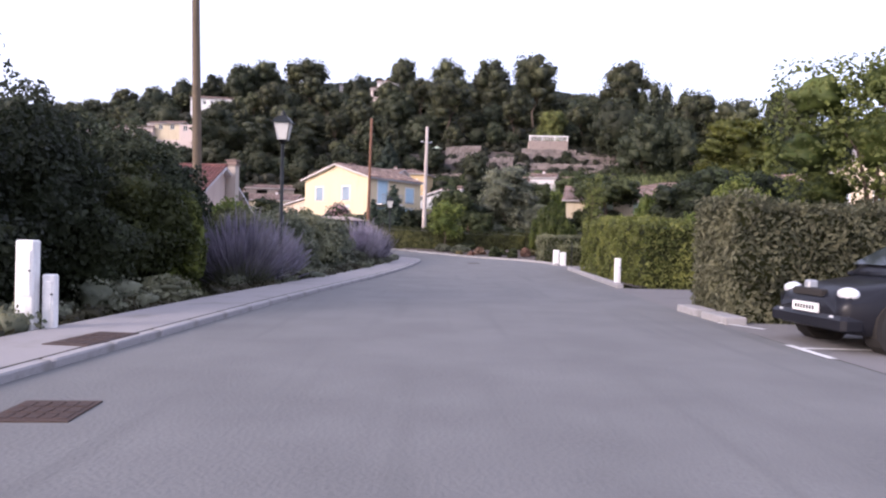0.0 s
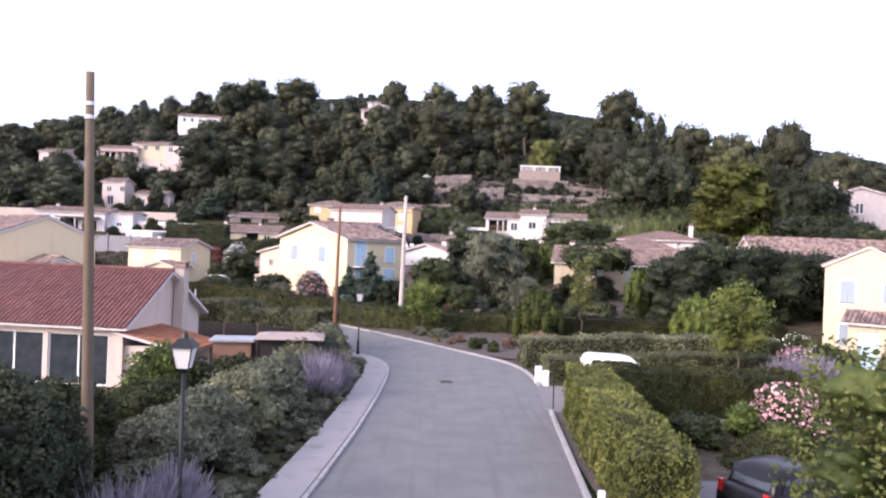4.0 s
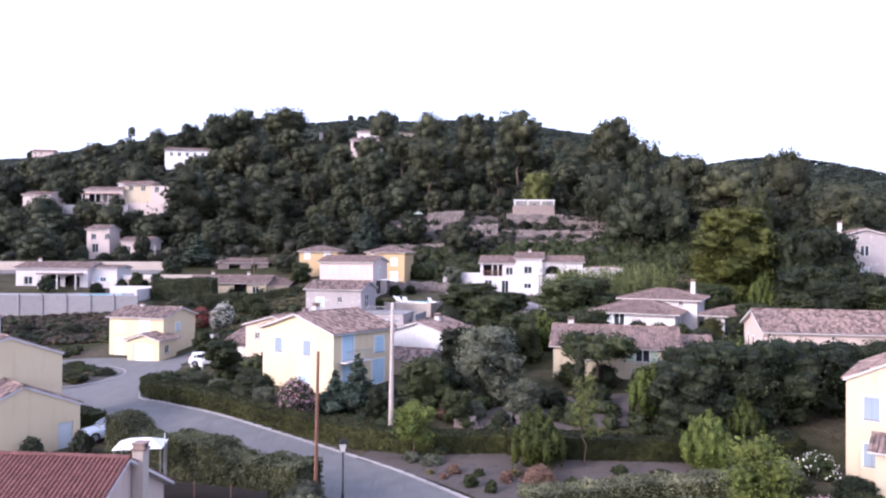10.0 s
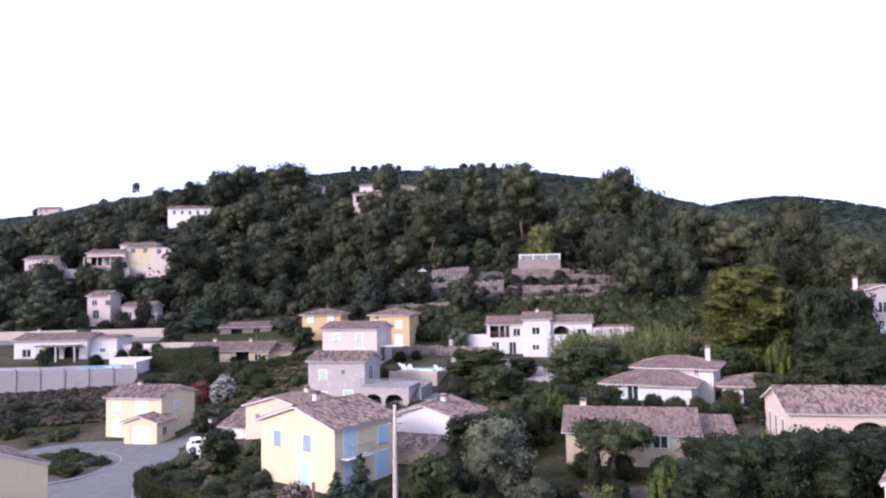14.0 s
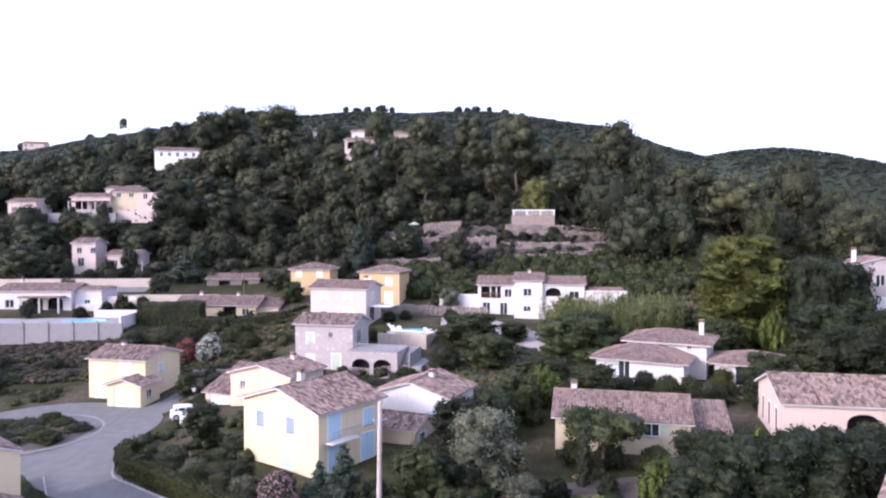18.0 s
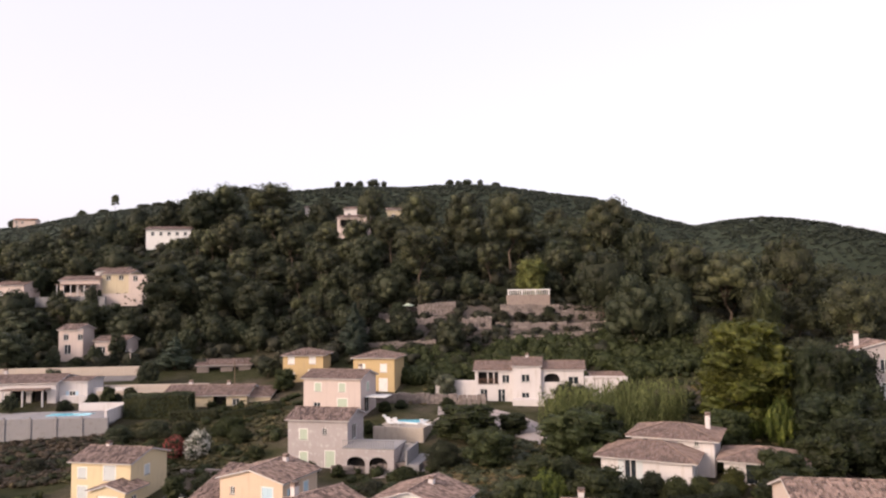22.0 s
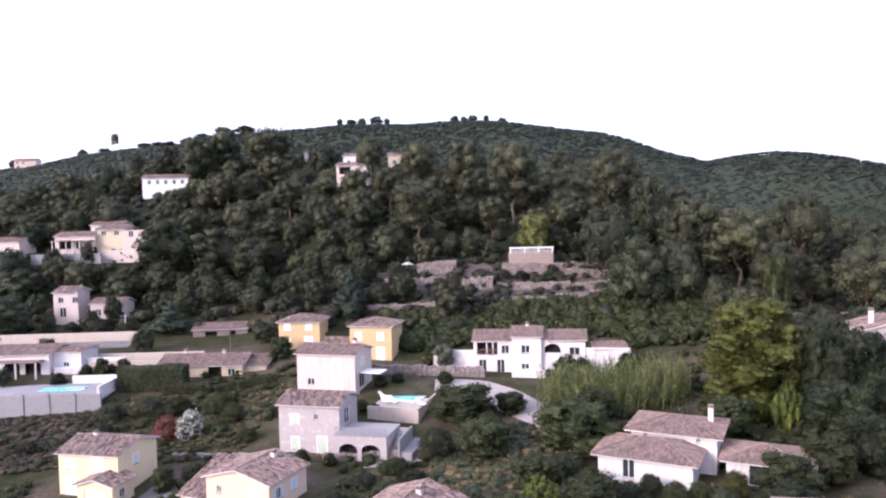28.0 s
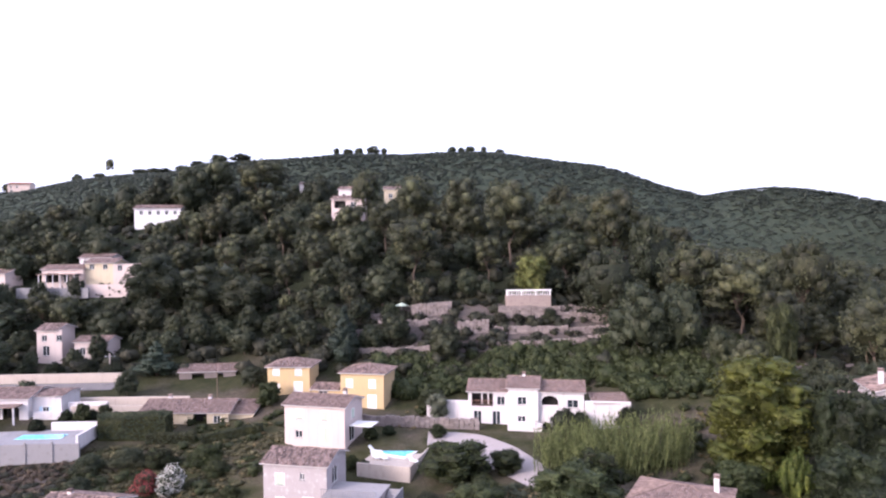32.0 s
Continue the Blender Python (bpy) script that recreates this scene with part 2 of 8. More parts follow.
MAT["grey_blue_paint"] = surface("grey_blue_paint", (0.25, 0.31, 0.37), (0.29, 0.35, 0.41), 0.6, 1.5, 20, None, 0.2, 0.004)
MAT["green_paint"] = surface("green_paint", (0.42, 0.50, 0.40), (0.46, 0.54, 0.44), 0.6, 1.5, 20, None, 0.2, 0.004)
MAT["brown_wood"] = surface("brown_wood", (0.16, 0.09, 0.06), (0.22, 0.13, 0.09), 0.7, 1.5, 20, None, 0.3, 0.004)
MAT["black_metal"] = surface("black_metal", (0.02, 0.022, 0.022), (0.035, 0.037, 0.037), 0.45, 3, 30, None, 0.2, 0.002, 0.6)
MAT["grey_metal"] = surface("grey_metal", (0.35, 0.36, 0.38), (0.42, 0.43, 0.45), 0.45, 3, 30, None, 0.2, 0.002, 0.6)
MAT["glass"] = glassy("glass")
MAT["dark"] = surface("dark", (0.02, 0.0176, 0.017), (0.032, 0.028, 0.0255), 0.9, 2, 20, None, 0.1, 0.003)
MAT["lamp_glass"] = surface("lamp_glass", (0.62, 0.60, 0.56), (0.68, 0.66, 0.62), 0.3, 3, 30, None, 0.1, 0.002)
MAT["pool"] = glassy("pool", (0.16, 0.50, 0.62), 0.12)
MAT["bare_earth"] = surface("bare_earth", (0.08084, 0.06708, 0.05934), (0.1101, 0.09116, 0.08084), 0.95, 0.8, 10, (0.04988, 0.04472, 0.0344), 0.6, 0.03)
MAT["track"] = surface("track", (0.343, 0.298, 0.283), (0.403, 0.356, 0.343), 0.95, 0.4, 8, (0.269, 0.227, 0.202), 0.5, 0.03)
MAT["meadow"] = surface("meadow", (0.06, 0.0671, 0.024), (0.092, 0.0946, 0.0384), 0.95, 0.5, 9, (0.048, 0.0602, 0.02), 0.8, 0.06)
# extra blue in the two hill leaf colours stands in for distance haze
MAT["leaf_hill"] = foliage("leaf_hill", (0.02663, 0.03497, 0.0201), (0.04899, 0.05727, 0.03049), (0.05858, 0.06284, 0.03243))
MAT["leaf_pine"] = foliage("leaf_pine", (0.03176, 0.03882, 0.02392), (0.06004, 0.062, 0.03348), (0.09797, 0.1031, 0.04751))
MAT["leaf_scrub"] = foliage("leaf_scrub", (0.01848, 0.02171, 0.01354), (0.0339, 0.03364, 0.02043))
MAT["leaf_olive"] = foliage("leaf_olive", (0.0653, 0.07394, 0.04781), (0.1117, 0.1168, 0.07797))
MAT["leaf_bright"] = foliage("leaf_bright", (0.04883, 0.07028, 0.01396), (0.09282, 0.1123, 0.02504))
MAT["leaf_mid"] = foliage("leaf_mid", (0.02099, 0.02889, 0.009288), (0.03659, 0.04422, 0.01631))
MAT["leaf_hedge"] = foliage("leaf_hedge", (0.09802, 0.1066, 0.06049), (0.1794, 0.1755, 0.104))
MAT["leaf_hedge_olive"] = foliage("leaf_hedge_olive", (0.046, 0.052, 0.026), (0.094, 0.096, 0.052))
MAT["leaf_conifer"] = foliage("leaf_conifer", (0.026, 0.04, 0.028), (0.05, 0.068, 0.046))
MAT["leaf_court"] = foliage("leaf_court", (0.05, 0.07, 0.018), (0.095, 0.115, 0.03))
MAT["leaf_hedge_gold"] = foliage("leaf_hedge_gold", (0.0621, 0.0722, 0.0151), (0.124, 0.121, 0.034))
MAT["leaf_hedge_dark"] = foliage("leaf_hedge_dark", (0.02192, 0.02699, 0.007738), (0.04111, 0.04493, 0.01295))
MAT["leaf_yellow"] = foliage("leaf_yellow", (0.075, 0.088, 0.022), (0.13, 0.135, 0.04))
MAT["red_tuft"] = foliage("red_tuft", (0.11, 0.062, 0.042), (0.19, 0.12, 0.085))
MAT["scrub_brown"] = foliage("scrub_brown", (0.055, 0.045, 0.03), (0.1, 0.078, 0.052))
MAT["slope_grass"] = foliage("slope_grass", (0.04, 0.042, 0.019), (0.075, 0.07, 0.034))
MAT["leaf_autumn"] = foliage("leaf_autumn", (0.0449, 0.0528, 0.009222), (0.06698, 0.06878, 0.01392))
MAT["reed"] = foliage("reed", (0.06373, 0.08346, 0.02909), (0.1061, 0.1232, 0.04594))
MAT["lavender"] = foliage("lavender", (0.17, 0.147, 0.194), (0.239, 0.213, 0.256), (0.199, 0.188, 0.185))
MAT["pink_flower"] = foliage("pink_flower", (0.5115, 0.2669, 0.3028), (0.651, 0.4118, 0.4338))
MAT["white_flower"] = foliage("white_flower", (0.6, 0.58, 0.5), (0.7, 0.68, 0.62))
MAT["red_flower"] = foliage("red_flower", (0.35, 0.06, 0.08), (0.5, 0.12, 0.14))
MAT["leaf_dark"] = foliage("leaf_dark", (0.0117, 0.01772, 0.008185), (0.02341, 0.03001, 0.01274))
# pale blue-green leaf tone: haze over the far ridge put into the colour
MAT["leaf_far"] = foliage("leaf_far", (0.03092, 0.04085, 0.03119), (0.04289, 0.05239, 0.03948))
MAT["dry_grass"] = foliage("dry_grass", (0.13, 0.105, 0.0455), (0.195, 0.161, 0.078))


def ground_material():
    m, nt, p = nodes_of("garden_ground", 0.95, 0.0, 0.1)
    grass = mixc(nt, noise_of(nt, 0.6, 6), (0.028, 0.032, 0.014), (0.058, 0.055, 0.028))
    dirt = mixc(nt, noise_of(nt, 1.7, 6), (0.08, 0.062, 0.05), (0.13, 0.105, 0.085))
    c = mixc(nt, noise_of(nt, 0.13, 5, 0.46, 0.66), grass, dirt)
    c = mixc(nt, noise_of(nt, 9.0, 4), c, mixc(nt, 0.45, c, (0.03, 0.035, 0.012)))
    co = nt.nodes.new("ShaderNodeTexCoord")
    sp = nt.nodes.new("ShaderNodeSeparateXYZ")
    nt.links.new(co.outputs["Object"], sp.inputs[0])
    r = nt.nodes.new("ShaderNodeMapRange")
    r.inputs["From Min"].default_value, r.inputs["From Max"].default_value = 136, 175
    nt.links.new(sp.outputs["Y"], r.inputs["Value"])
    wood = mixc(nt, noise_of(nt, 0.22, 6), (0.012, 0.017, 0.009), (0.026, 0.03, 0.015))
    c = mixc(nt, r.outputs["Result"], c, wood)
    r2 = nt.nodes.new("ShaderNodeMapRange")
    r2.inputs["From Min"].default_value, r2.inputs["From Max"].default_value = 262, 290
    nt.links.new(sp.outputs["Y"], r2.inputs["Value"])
    # ridge ground matched to the haze-tinted leaves that grow on it
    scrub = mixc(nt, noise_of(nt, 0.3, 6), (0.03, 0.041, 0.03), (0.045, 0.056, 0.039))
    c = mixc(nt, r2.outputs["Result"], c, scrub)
    nt.links.new(c, p.inputs["Base Color"])
    bump_of(nt, p, noise_of(nt, 3.0, 8), 0.6, 0.15)
    return m


MAT["ground"] = ground_material()


# ---- building blocks ----
BALLS = {}


class Shape:
    """Gathers corners and faces of one mesh."""

    def __init__(self):
        self.v, self.f = [], []

    def add(self, verts, faces):
        n = len(self.v)
        self.v.extend(tuple(p) for p in verts)
        self.f.extend(tuple(i + n for i in q) for q in faces)
        return self

    def box(self, x0, y0, z0, x1, y1, z1, ch=0.0, m=None):
        """A box; ch rounds its upright and upper edges by a chamfer."""
        if ch <= 0:
            vs = [(x, y, z) for z in (z0, z1) for x, y in ((x0, y0), (x1, y0), (x1, y1), (x0, y1))]
            fs = [(3, 2, 1, 0), (4, 5, 6, 7), (0, 1, 5, 4), (1, 2, 6, 5), (2, 3, 7, 6), (3, 0, 4, 7)]
        else:
            def ring(i, z):
                a, b, c, d = x0 + i, y0 + i, x1 - i, y1 - i
                return [(a + ch, b, z), (c - ch, b, z), (c, b + ch, z), (c, d - ch, z), (c - ch, d, z), (a + ch, d, z), (a, d - ch, z), (a, b + ch, z)]
            vs = ring(0, z0) + ring(0, z1 - ch) + ring(ch * 0.7, z1)
            fs = [tuple(range(7, -1, -1)), tuple(range(16, 24))]
            for k in (0, 8):
                fs += [(k + i, k + (i + 1) % 8, k + 8 + (i + 1) % 8, k + 8 + i) for i in range(8)]
        if m is not None:
            vs = [m @ Vector(p) for p in vs]
        return self.add(vs, fs)

    def tube(self, pts, radii, n=8, cap=True):
        """A tapered tube along points."""
        rings = []
        for i, p in enumerate(pts):
            a = Vector(pts[max(i - 1, 0)])
            b = Vector(pts[min(i + 1, len(pts) - 1)])
            d = (b - a).normalized()
            side = d.cross(Vector((0, 0, 1)) if abs(d.z) < 0.9 else Vector((1, 0, 0))).normalized()
            up = side.cross(d)
            rings.append([Vector(p) + radii[i] * (math.cos(k * math.tau / n) * side + math.sin(k * math.tau / n) * up) for k in range(n)])
        vs = [v for r in rings for v in r]
        fs = []
        for i in range(len(pts) - 1):
            fs += [(i * n + k, i * n + (k + 1) % n, (i + 1) * n + (k + 1) % n, (i + 1) * n + k) for k in range(n)]
        if cap:
            fs += [tuple(range(n - 1, -1, -1)), tuple((len(pts) - 1) * n + k for k in range(n))]
        return self.add(vs, fs)

    def lump(self, c, r, seed=0, rough=0.25, n=1):
        """A rough lump, an ico ball pushed in and out."""
        if n not in BALLS:
            bm = bmesh.new()
            bmesh.ops.create_icosphere(bm, subdivisions=n, radius=1)
            BALLS[n] = (np.array([v.co[:] for v in bm.verts]), [tuple(v.index for v in f.verts) for f in bm.faces])
            bm.free()
        co, fs = BALLS[n]
        a = seed * 2.3
        k = 1 + rough * (0.45 * np.sin(co[:, 0] * 4.1 + a) * np.sin(co[:, 1] * 3.7 - a) + 0.3 * np.sin(co[:, 2] * 6.3 + 2 * a + co[:, 0] * 3) + 0.2 * np.sin(co @ np.array([7.0, 9.0, -8.0]) + a))
        return self.add((np.array(c) + co * np.array(r) * k[:, None]).tolist(), fs)

    def leaves(self, pts, nor, size, seed=0, wide=0.55, spread=0.8):
        """A leaf or spray at every point: a folded diamond, roughly facing nor."""
        rg = np.random.RandomState(seed)
        pts, nor = np.asarray(pts, float), np.asarray(nor, float)
        n = len(pts)
        d = nor + rg.normal(0, spread, (n, 3))
        d /= np.linalg.norm(d, axis=1, keepdims=True) + 1e-9
        t = np.cross(d, rg.normal(0, 1, (n, 3)))
        t /= np.linalg.norm(t, axis=1, keepdims=True) + 1e-9
        b = np.cross(d, t)
        s = (size * rg.uniform(0.6, 1.35, n))[:, None]
        vs = np.stack([pts - t * s * 0.5, pts + b * s * 0.5 * wide + d * s * 0.12, pts + t * s * 0.5, pts - b * s * 0.5 * wide + d * s * 0.12], 1).reshape(-1, 3)
        k = len(self.v)
        self.v.extend(map(tuple, vs.tolist()))
        self.f.extend((k + 4 * i, k + 4 * i + 1, k + 4 * i + 2, k + 4 * i + 3) for i in range(n))
        return self

    def mesh(self, name, material, smooth=False):
        me = bpy.data.meshes.new(name)
        me.from_pydata(self.v, [], self.f)
        me.materials.append(material)
        if smooth:
            me.polygons.foreach_set("use_smooth", [True] * len(me.polygons))
        me.update()
        return me

    def put(self, name, material, parent=None, label="", smooth=False, at=None):
        ob = new(name, self.mesh(name, material, smooth))
        if parent is not None:
            ob.parent = parent
        if at is not None:
            ob.matrix_basis = at
        if label:
            ob["label"] = label
        return ob


def thing(name, at, label, category, group="", kind=""):
    e = new(name)
    e.empty_display_size = 0.2
    e.matrix_basis = at
    return tagged(e, label, category, group, kind)


def on_ball(n, rg, up=0.0):
    p = rg.normal(0, 1, (n, 3))
    p /= np.linalg.norm(p, axis=1, keepdims=True)
    if up:
        p[:, 2] = np.where(p[:, 2] < -up, -p[:, 2], p[:, 2])
    return p


# ---- lie of the land: height profiles along the valley and hill, by distance across ----
LAND = [
    (-260, [(-200, -3), (60, -3), (120, 0), (160, 5), (200, 11), (260, 18), (330, 20)]),
    (-130, [(-200, -2), (60, -2), (110, 1), (140, 7), (170, 13), (198, 21.5), (230, 33), (260, 37), (330, 38)]),
    (-70, [(-200, -1), (60, -0.9), (100, -0.5), (116, 1.4), (122, 2.0), (127.5, 6.2), (140, 8), (150, 9.5), (165, 12.5), (190, 24), (215, 33), (234, 40.5), (255, 46.5), (290, 46), (340, 38)]),
    (-35, [(-200, -0.5), (30, -0.3), (50, -0.3), (68, -0.6), (95, -0.3), (112, 1.5), (124, 4.5), (132, 5.6), (150, 9.5), (175, 20), (205, 34), (235, 43), (260, 45), (300, 42)]),
    (-10, [(-200, -0.06), (50, -0.06), (57, 0.8), (64, 1.7), (75, 1.9), (96, 2.0), (104, 2.3), (112, 4.6), (118, 6.6), (134, 7.6), (150, 13), (162, 20), (180, 28), (210, 38.5), (240, 42), (280, 42), (330, 37)]),
    (20, [(-200, -0.06), (47, -0.06), (54, 1.0), (66, 2.6), (85, 4.0), (105, 4.6), (116, 6.2), (125, 6.6), (138, 8.6), (150, 14.5), (158, 20), (168, 25), (180, 29), (210, 34), (250, 37), (290, 35)]),
    (45, [(-200, -0.06), (40, 0), (48, 0.5), (66, 3.6), (85, 4.8), (104, 5.6), (130, 11), (155, 18), (180, 28), (215, 37), (250, 39), (300, 33)]),
    (80, [(-200, -0.06), (48, 0.6), (70, 4.2), (100, 7.6), (130, 12), (160, 16.5), (190, 22), (220, 25), (260, 25), (320, 22)]),
    (150, [(-200, -0.5), (60, 1), (100, 5), (150, 10), (200, 15), (260, 16), (330, 12)]),
    (300, [(-200, -2), (100, 0), (200, 4), (330, 5)]),
]
FAR_X = [-600, -330, -250, -225, -207, -180, -145, -112, -92, -50, -32, -6, 14, 36, 51, 66, 80, 92, 104, 122, 134, 148, 160, 172, 184, 240, 330, 600]
FAR_Y = [430, 430, 415, 412, 408, 415, 386, 348, 335, 335, 335, 335, 335, 335, 335, 335, 332, 330, 328, 322, 318, 312, 308, 303, 298, 290, 290, 290]
FAR_Z = [31.2, 53.2, 62.2, 64.2, 64.2, 71.2, 70.7, 67.7, 70.2, 72.3, 73.8, 73.3, 74.3, 73.8, 71.4, 69.4, 67.4, 63.4, 58.4, 52.9, 54.9, 55.9, 54.4, 51.9, 48.4, 35, 23, 13]
gy = np.arange(-200, 341, 2.0)
prof = []
kern = np.exp(-0.5 * (np.arange(-4, 5) / 1.6) ** 2)
kern /= kern.sum()
for _, line in LAND:
    z = np.interp(gy, [p[0] for p in line], [p[1] for p in line])
    prof.append(np.convolve(np.pad(z, 4, mode="edge"), kern, "valid"))
prof = np.array(prof)
land_x = np.array([s[0] for s in LAND], float)


def height(x, y):
    """The ground's height; arrays or numbers."""
    x, y = np.atleast_1d(np.asarray(x, float)), np.atleast_1d(np.asarray(y, float))
    i = np.clip(np.searchsorted(land_x, x) - 1, 0, len(land_x) - 2)
    u = np.clip((x - land_x[i]) / (land_x[i + 1] - land_x[i]), 0, 1)
    u = u * u * (3 - 2 * u)
    j = np.clip((y - gy[0]) / 2.0, 0, len(gy) - 1.001)
    k = j.astype(int)
    w = j - k
    za = prof[i, k] * (1 - w) + prof[i, k + 1] * w
    zb = prof[i + 1, k] * (1 - w) + prof[i + 1, k + 1] * w
    z = za * (1 - u) + zb * u
    crest = np.interp(x, FAR_X, FAR_Y)
    s = np.clip((y - 262) / (crest - 262), 0, 1)
    s = s * s * (3 - 2 * s)
    far = np.interp(x, FAR_X, FAR_Z) * (1 - 0.0011 * np.clip(y - crest - 25, 0, 800))
    z = z * (1 - s) + far * s
    return z


def hz(x, y):
    return float(height(x, y)[0])


# ---- ground, roads ----
def axis(parts):
    out = []
    for a, b, step in parts:
        out += list(np.arange(a, b, step))
    return np.array(out + [parts[-1][1]], float)


def build_ground():
    xs = axis([(-1500, -500, 100), (-500, -140, 15), (-140, 100, 2), (100, 400, 10), (400, 1500, 100)])
    ys = axis([(-600, -40, 40), (-40, 260, 2), (260, 700, 10), (700, 2200, 100)])
    gx, gyy = np.meshgrid(xs, ys)
    z = height(gx.ravel(), gyy.ravel())
    v = np.stack([gx.ravel(), gyy.ravel(), z], 1)
    nx, ny = len(xs), len(ys)
    a = np.arange(nx * ny).reshape(ny, nx)
    f = np.stack([a[:-1, :-1], a[:-1, 1:], a[1:, 1:], a[1:, :-1]], -1).reshape(-1, 4)
    s = Shape()
    s.v, s.f = list(map(tuple, v.tolist())), list(map(tuple, f.tolist()))
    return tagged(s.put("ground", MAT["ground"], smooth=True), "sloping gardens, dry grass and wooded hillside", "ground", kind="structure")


build_ground()

LEFT_KERB = [(-4.6, -30), (-4.0, -6), (-3.42, 5), (-3.12, 9.6), (-2.95, 12), (-2.5, 16.4), (-1.98, 21), (-1.5, 27), (-1.2, 33), (-1.1, 38), (-1.3, 40.5), (-2.0, 42.4), (-3.2, 43.9), (-6, 45.9), (-11, 49.6), (-16, 53.4), (-21, 57.6), (-25.6, 62.6), (-30.5, 71)]
RIGHT_KERB = [(4.1, -30), (4.2, 10), (4.3, 13), (4.65, 19), (5.05, 25), (5.45, 31), (5.8, 36), (5.75, 39.5), (5.3, 41.8), (4.2, 43.7), (2.3, 46), (-0.5, 49.2), (-3.3, 51.6), (-7.1, 54.5), (-12.4, 58.3), (-18.6, 63.2), (-24, 68.6), (-26.3, 74.6)]


def along(line, step):
    """Points at even steps along a line of corners, smoothed."""
    p = np.array(line, float)
    d = np.r_[0, np.cumsum(np.hypot(*np.diff(p, axis=0).T))]
    n = max(2, int(d[-1] / step))
    s = np.linspace(0, d[-1], n + 1)
    q = np.stack([np.interp(s, d, p[:, 0]), np.interp(s, d, p[:, 1])], 1)
    for _ in range(2):
        q[1:-1] = (q[:-2] + 2 * q[1:-1] + q[2:]) / 4
    return q


def ribbon(shape, a, b, lift, cross=6):
    a, b = np.asarray(a), np.asarray(b)
    n = len(a)
    us = np.linspace(0, 1, cross + 1)
    pts = a[:, None] * (1 - us)[None, :, None] + b[:, None] * us[None, :, None]
    z = height(pts[..., 0].ravel(), pts[..., 1].ravel()) + lift
    vs = np.concatenate([pts.reshape(-1, 2), z[:, None]], 1)
    w = cross + 1
    shape.add(vs.tolist(), [(i * w + j + 1, (i + 1) * w + j + 1, (i + 1) * w + j, i * w + j) for i in range(n - 1) for j in range(cross)])


def resample(line, n):
    q = along(line, 0.8)
    d = np.r_[0, np.cumsum(np.hypot(*np.diff(q, axis=0).T))]
    s = np.linspace(0, d[-1], n)
    return np.stack([np.interp(s, d, q[:, 0]), np.interp(s, d, q[:, 1])], 1)


def offset(q, k):
    """The line moved sideways by k metres, to its left when positive."""
    t = np.gradient(q, axis=0)
    t /= np.linalg.norm(t, axis=1, keepdims=True)
    return q + k * np.stack([-t[:, 1], t[:, 0]], 1)


def build_roads():
    s = Shape()
    lk, rk = resample(LEFT_KERB, 150), resample(RIGHT_KERB, 150)
    ribbon(s, lk, rk, 0.06, 8)
    road = tagged(s.put("road", MAT["asphalt"], smooth=True), "worn pale grey asphalt lane with a faint centre seam", "road", kind="structure")
    # turning circle with its planted island
    c = Shape()
    ring = [[(-38.5 + r * math.cos(a), 84 + r * math.sin(a)) for a in np.linspace(0, math.tau, 65)] for r in (4.0, 8.0, 12.2)]
    for a, b in zip(ring[:-1], ring[1:]):
        ribbon(c, b, a, 0.066, 4)
    ribbon(c, [(-32.5, 92), (-30, 96), (-29, 100)], [(-27.5, 90), (-26.5, 94), (-26, 98)], 0.068, 3)
    ribbon(c, resample([(-27.5, 66.5), (-31.5, 69.5), (-36, 71.6), (-43, 73)], 14), resample([(-22.5, 67.6), (-25.6, 73), (-26.6, 79), (-27, 87)], 14), 0.063, 6)
    tagged(c.put("road_turning_circle", MAT["asphalt"], smooth=True), "asphalt turning circle at the end of the lane", "road", kind="structure")
    # parking court and driveways on the garden side
    p = Shape()
    ribbon(p, [(4.15, -30), (4.2, 0), (4.2, 11)], [(22, -30), (22, 0), (22, 11)], 0.064, 6)
    ribbon(p, [(4.25, 12.9), (4.5, 19.0)], [(15, 13.6), (15, 19.2)], 0.064, 6)
    ribbon(p, [(7.4, 19.15), (7.5, 23.2)], [(15, 19.25), (15, 23.4)], 0.064, 6)
    ribbon(p, [(5.4, 31.2), (5.8, 36.6)], [(16, 29.5), (17, 34.5)], 0.064, 6)
    tagged(p.put("road_parking", MAT["asphalt_old"]), "parking court and driveways of patched grey asphalt", "parking", kind="structure")
    # pavement and gutter on the left
    v = Shape()
    q = along(LEFT_KERB[:14], 0.8)
    ribbon(v, offset(q, 1.25), offset(q, 0.16), 0.14, 3)
    tagged(v.put("pavement", MAT["pavement"]), "narrow concrete footpath beside the lane", "pavement", kind="structure")
    return road


build_roads()


def kerb_run(name, line, side, wide, tall, label):
    """A kerb of stones one metre long with joints between them."""
    e = thing(name, pose(0, 0, 0), label, "kerb", kind="structure")
    block = Shape().box(-0.495, -wide / 2, -0.15, 0.495, wide / 2, tall, 0.018).mesh("kerb_stone", MAT["concrete"])
    q = offset(along(line, 1.0), side)
    for a, b in zip(q[:-1], q[1:]):
        m = (a + b) / 2
        st = new("kerb_stone", block)
        st.parent = e
        st.matrix_basis = pose(m[0], m[1], hz(*m) + 0.06, 0, 0, math.degrees(math.atan2(b[1] - a[1], b[0] - a[0])))
    return e


kerb_run("kerb_left", LEFT_KERB[1:], 0.07, 0.14, 0.08, "raised concrete kerb stones between footpath and lane")
kerb_run("kerb_right", RIGHT_KERB[3:6], -0.1, 0.16, 0.12, "low concrete kerb stones before the clipped hedge")
kerb_run("kerb_corner", RIGHT_KERB[6:], -0.1, 0.16, 0.10, "concrete kerb stones round the outside of the bend")
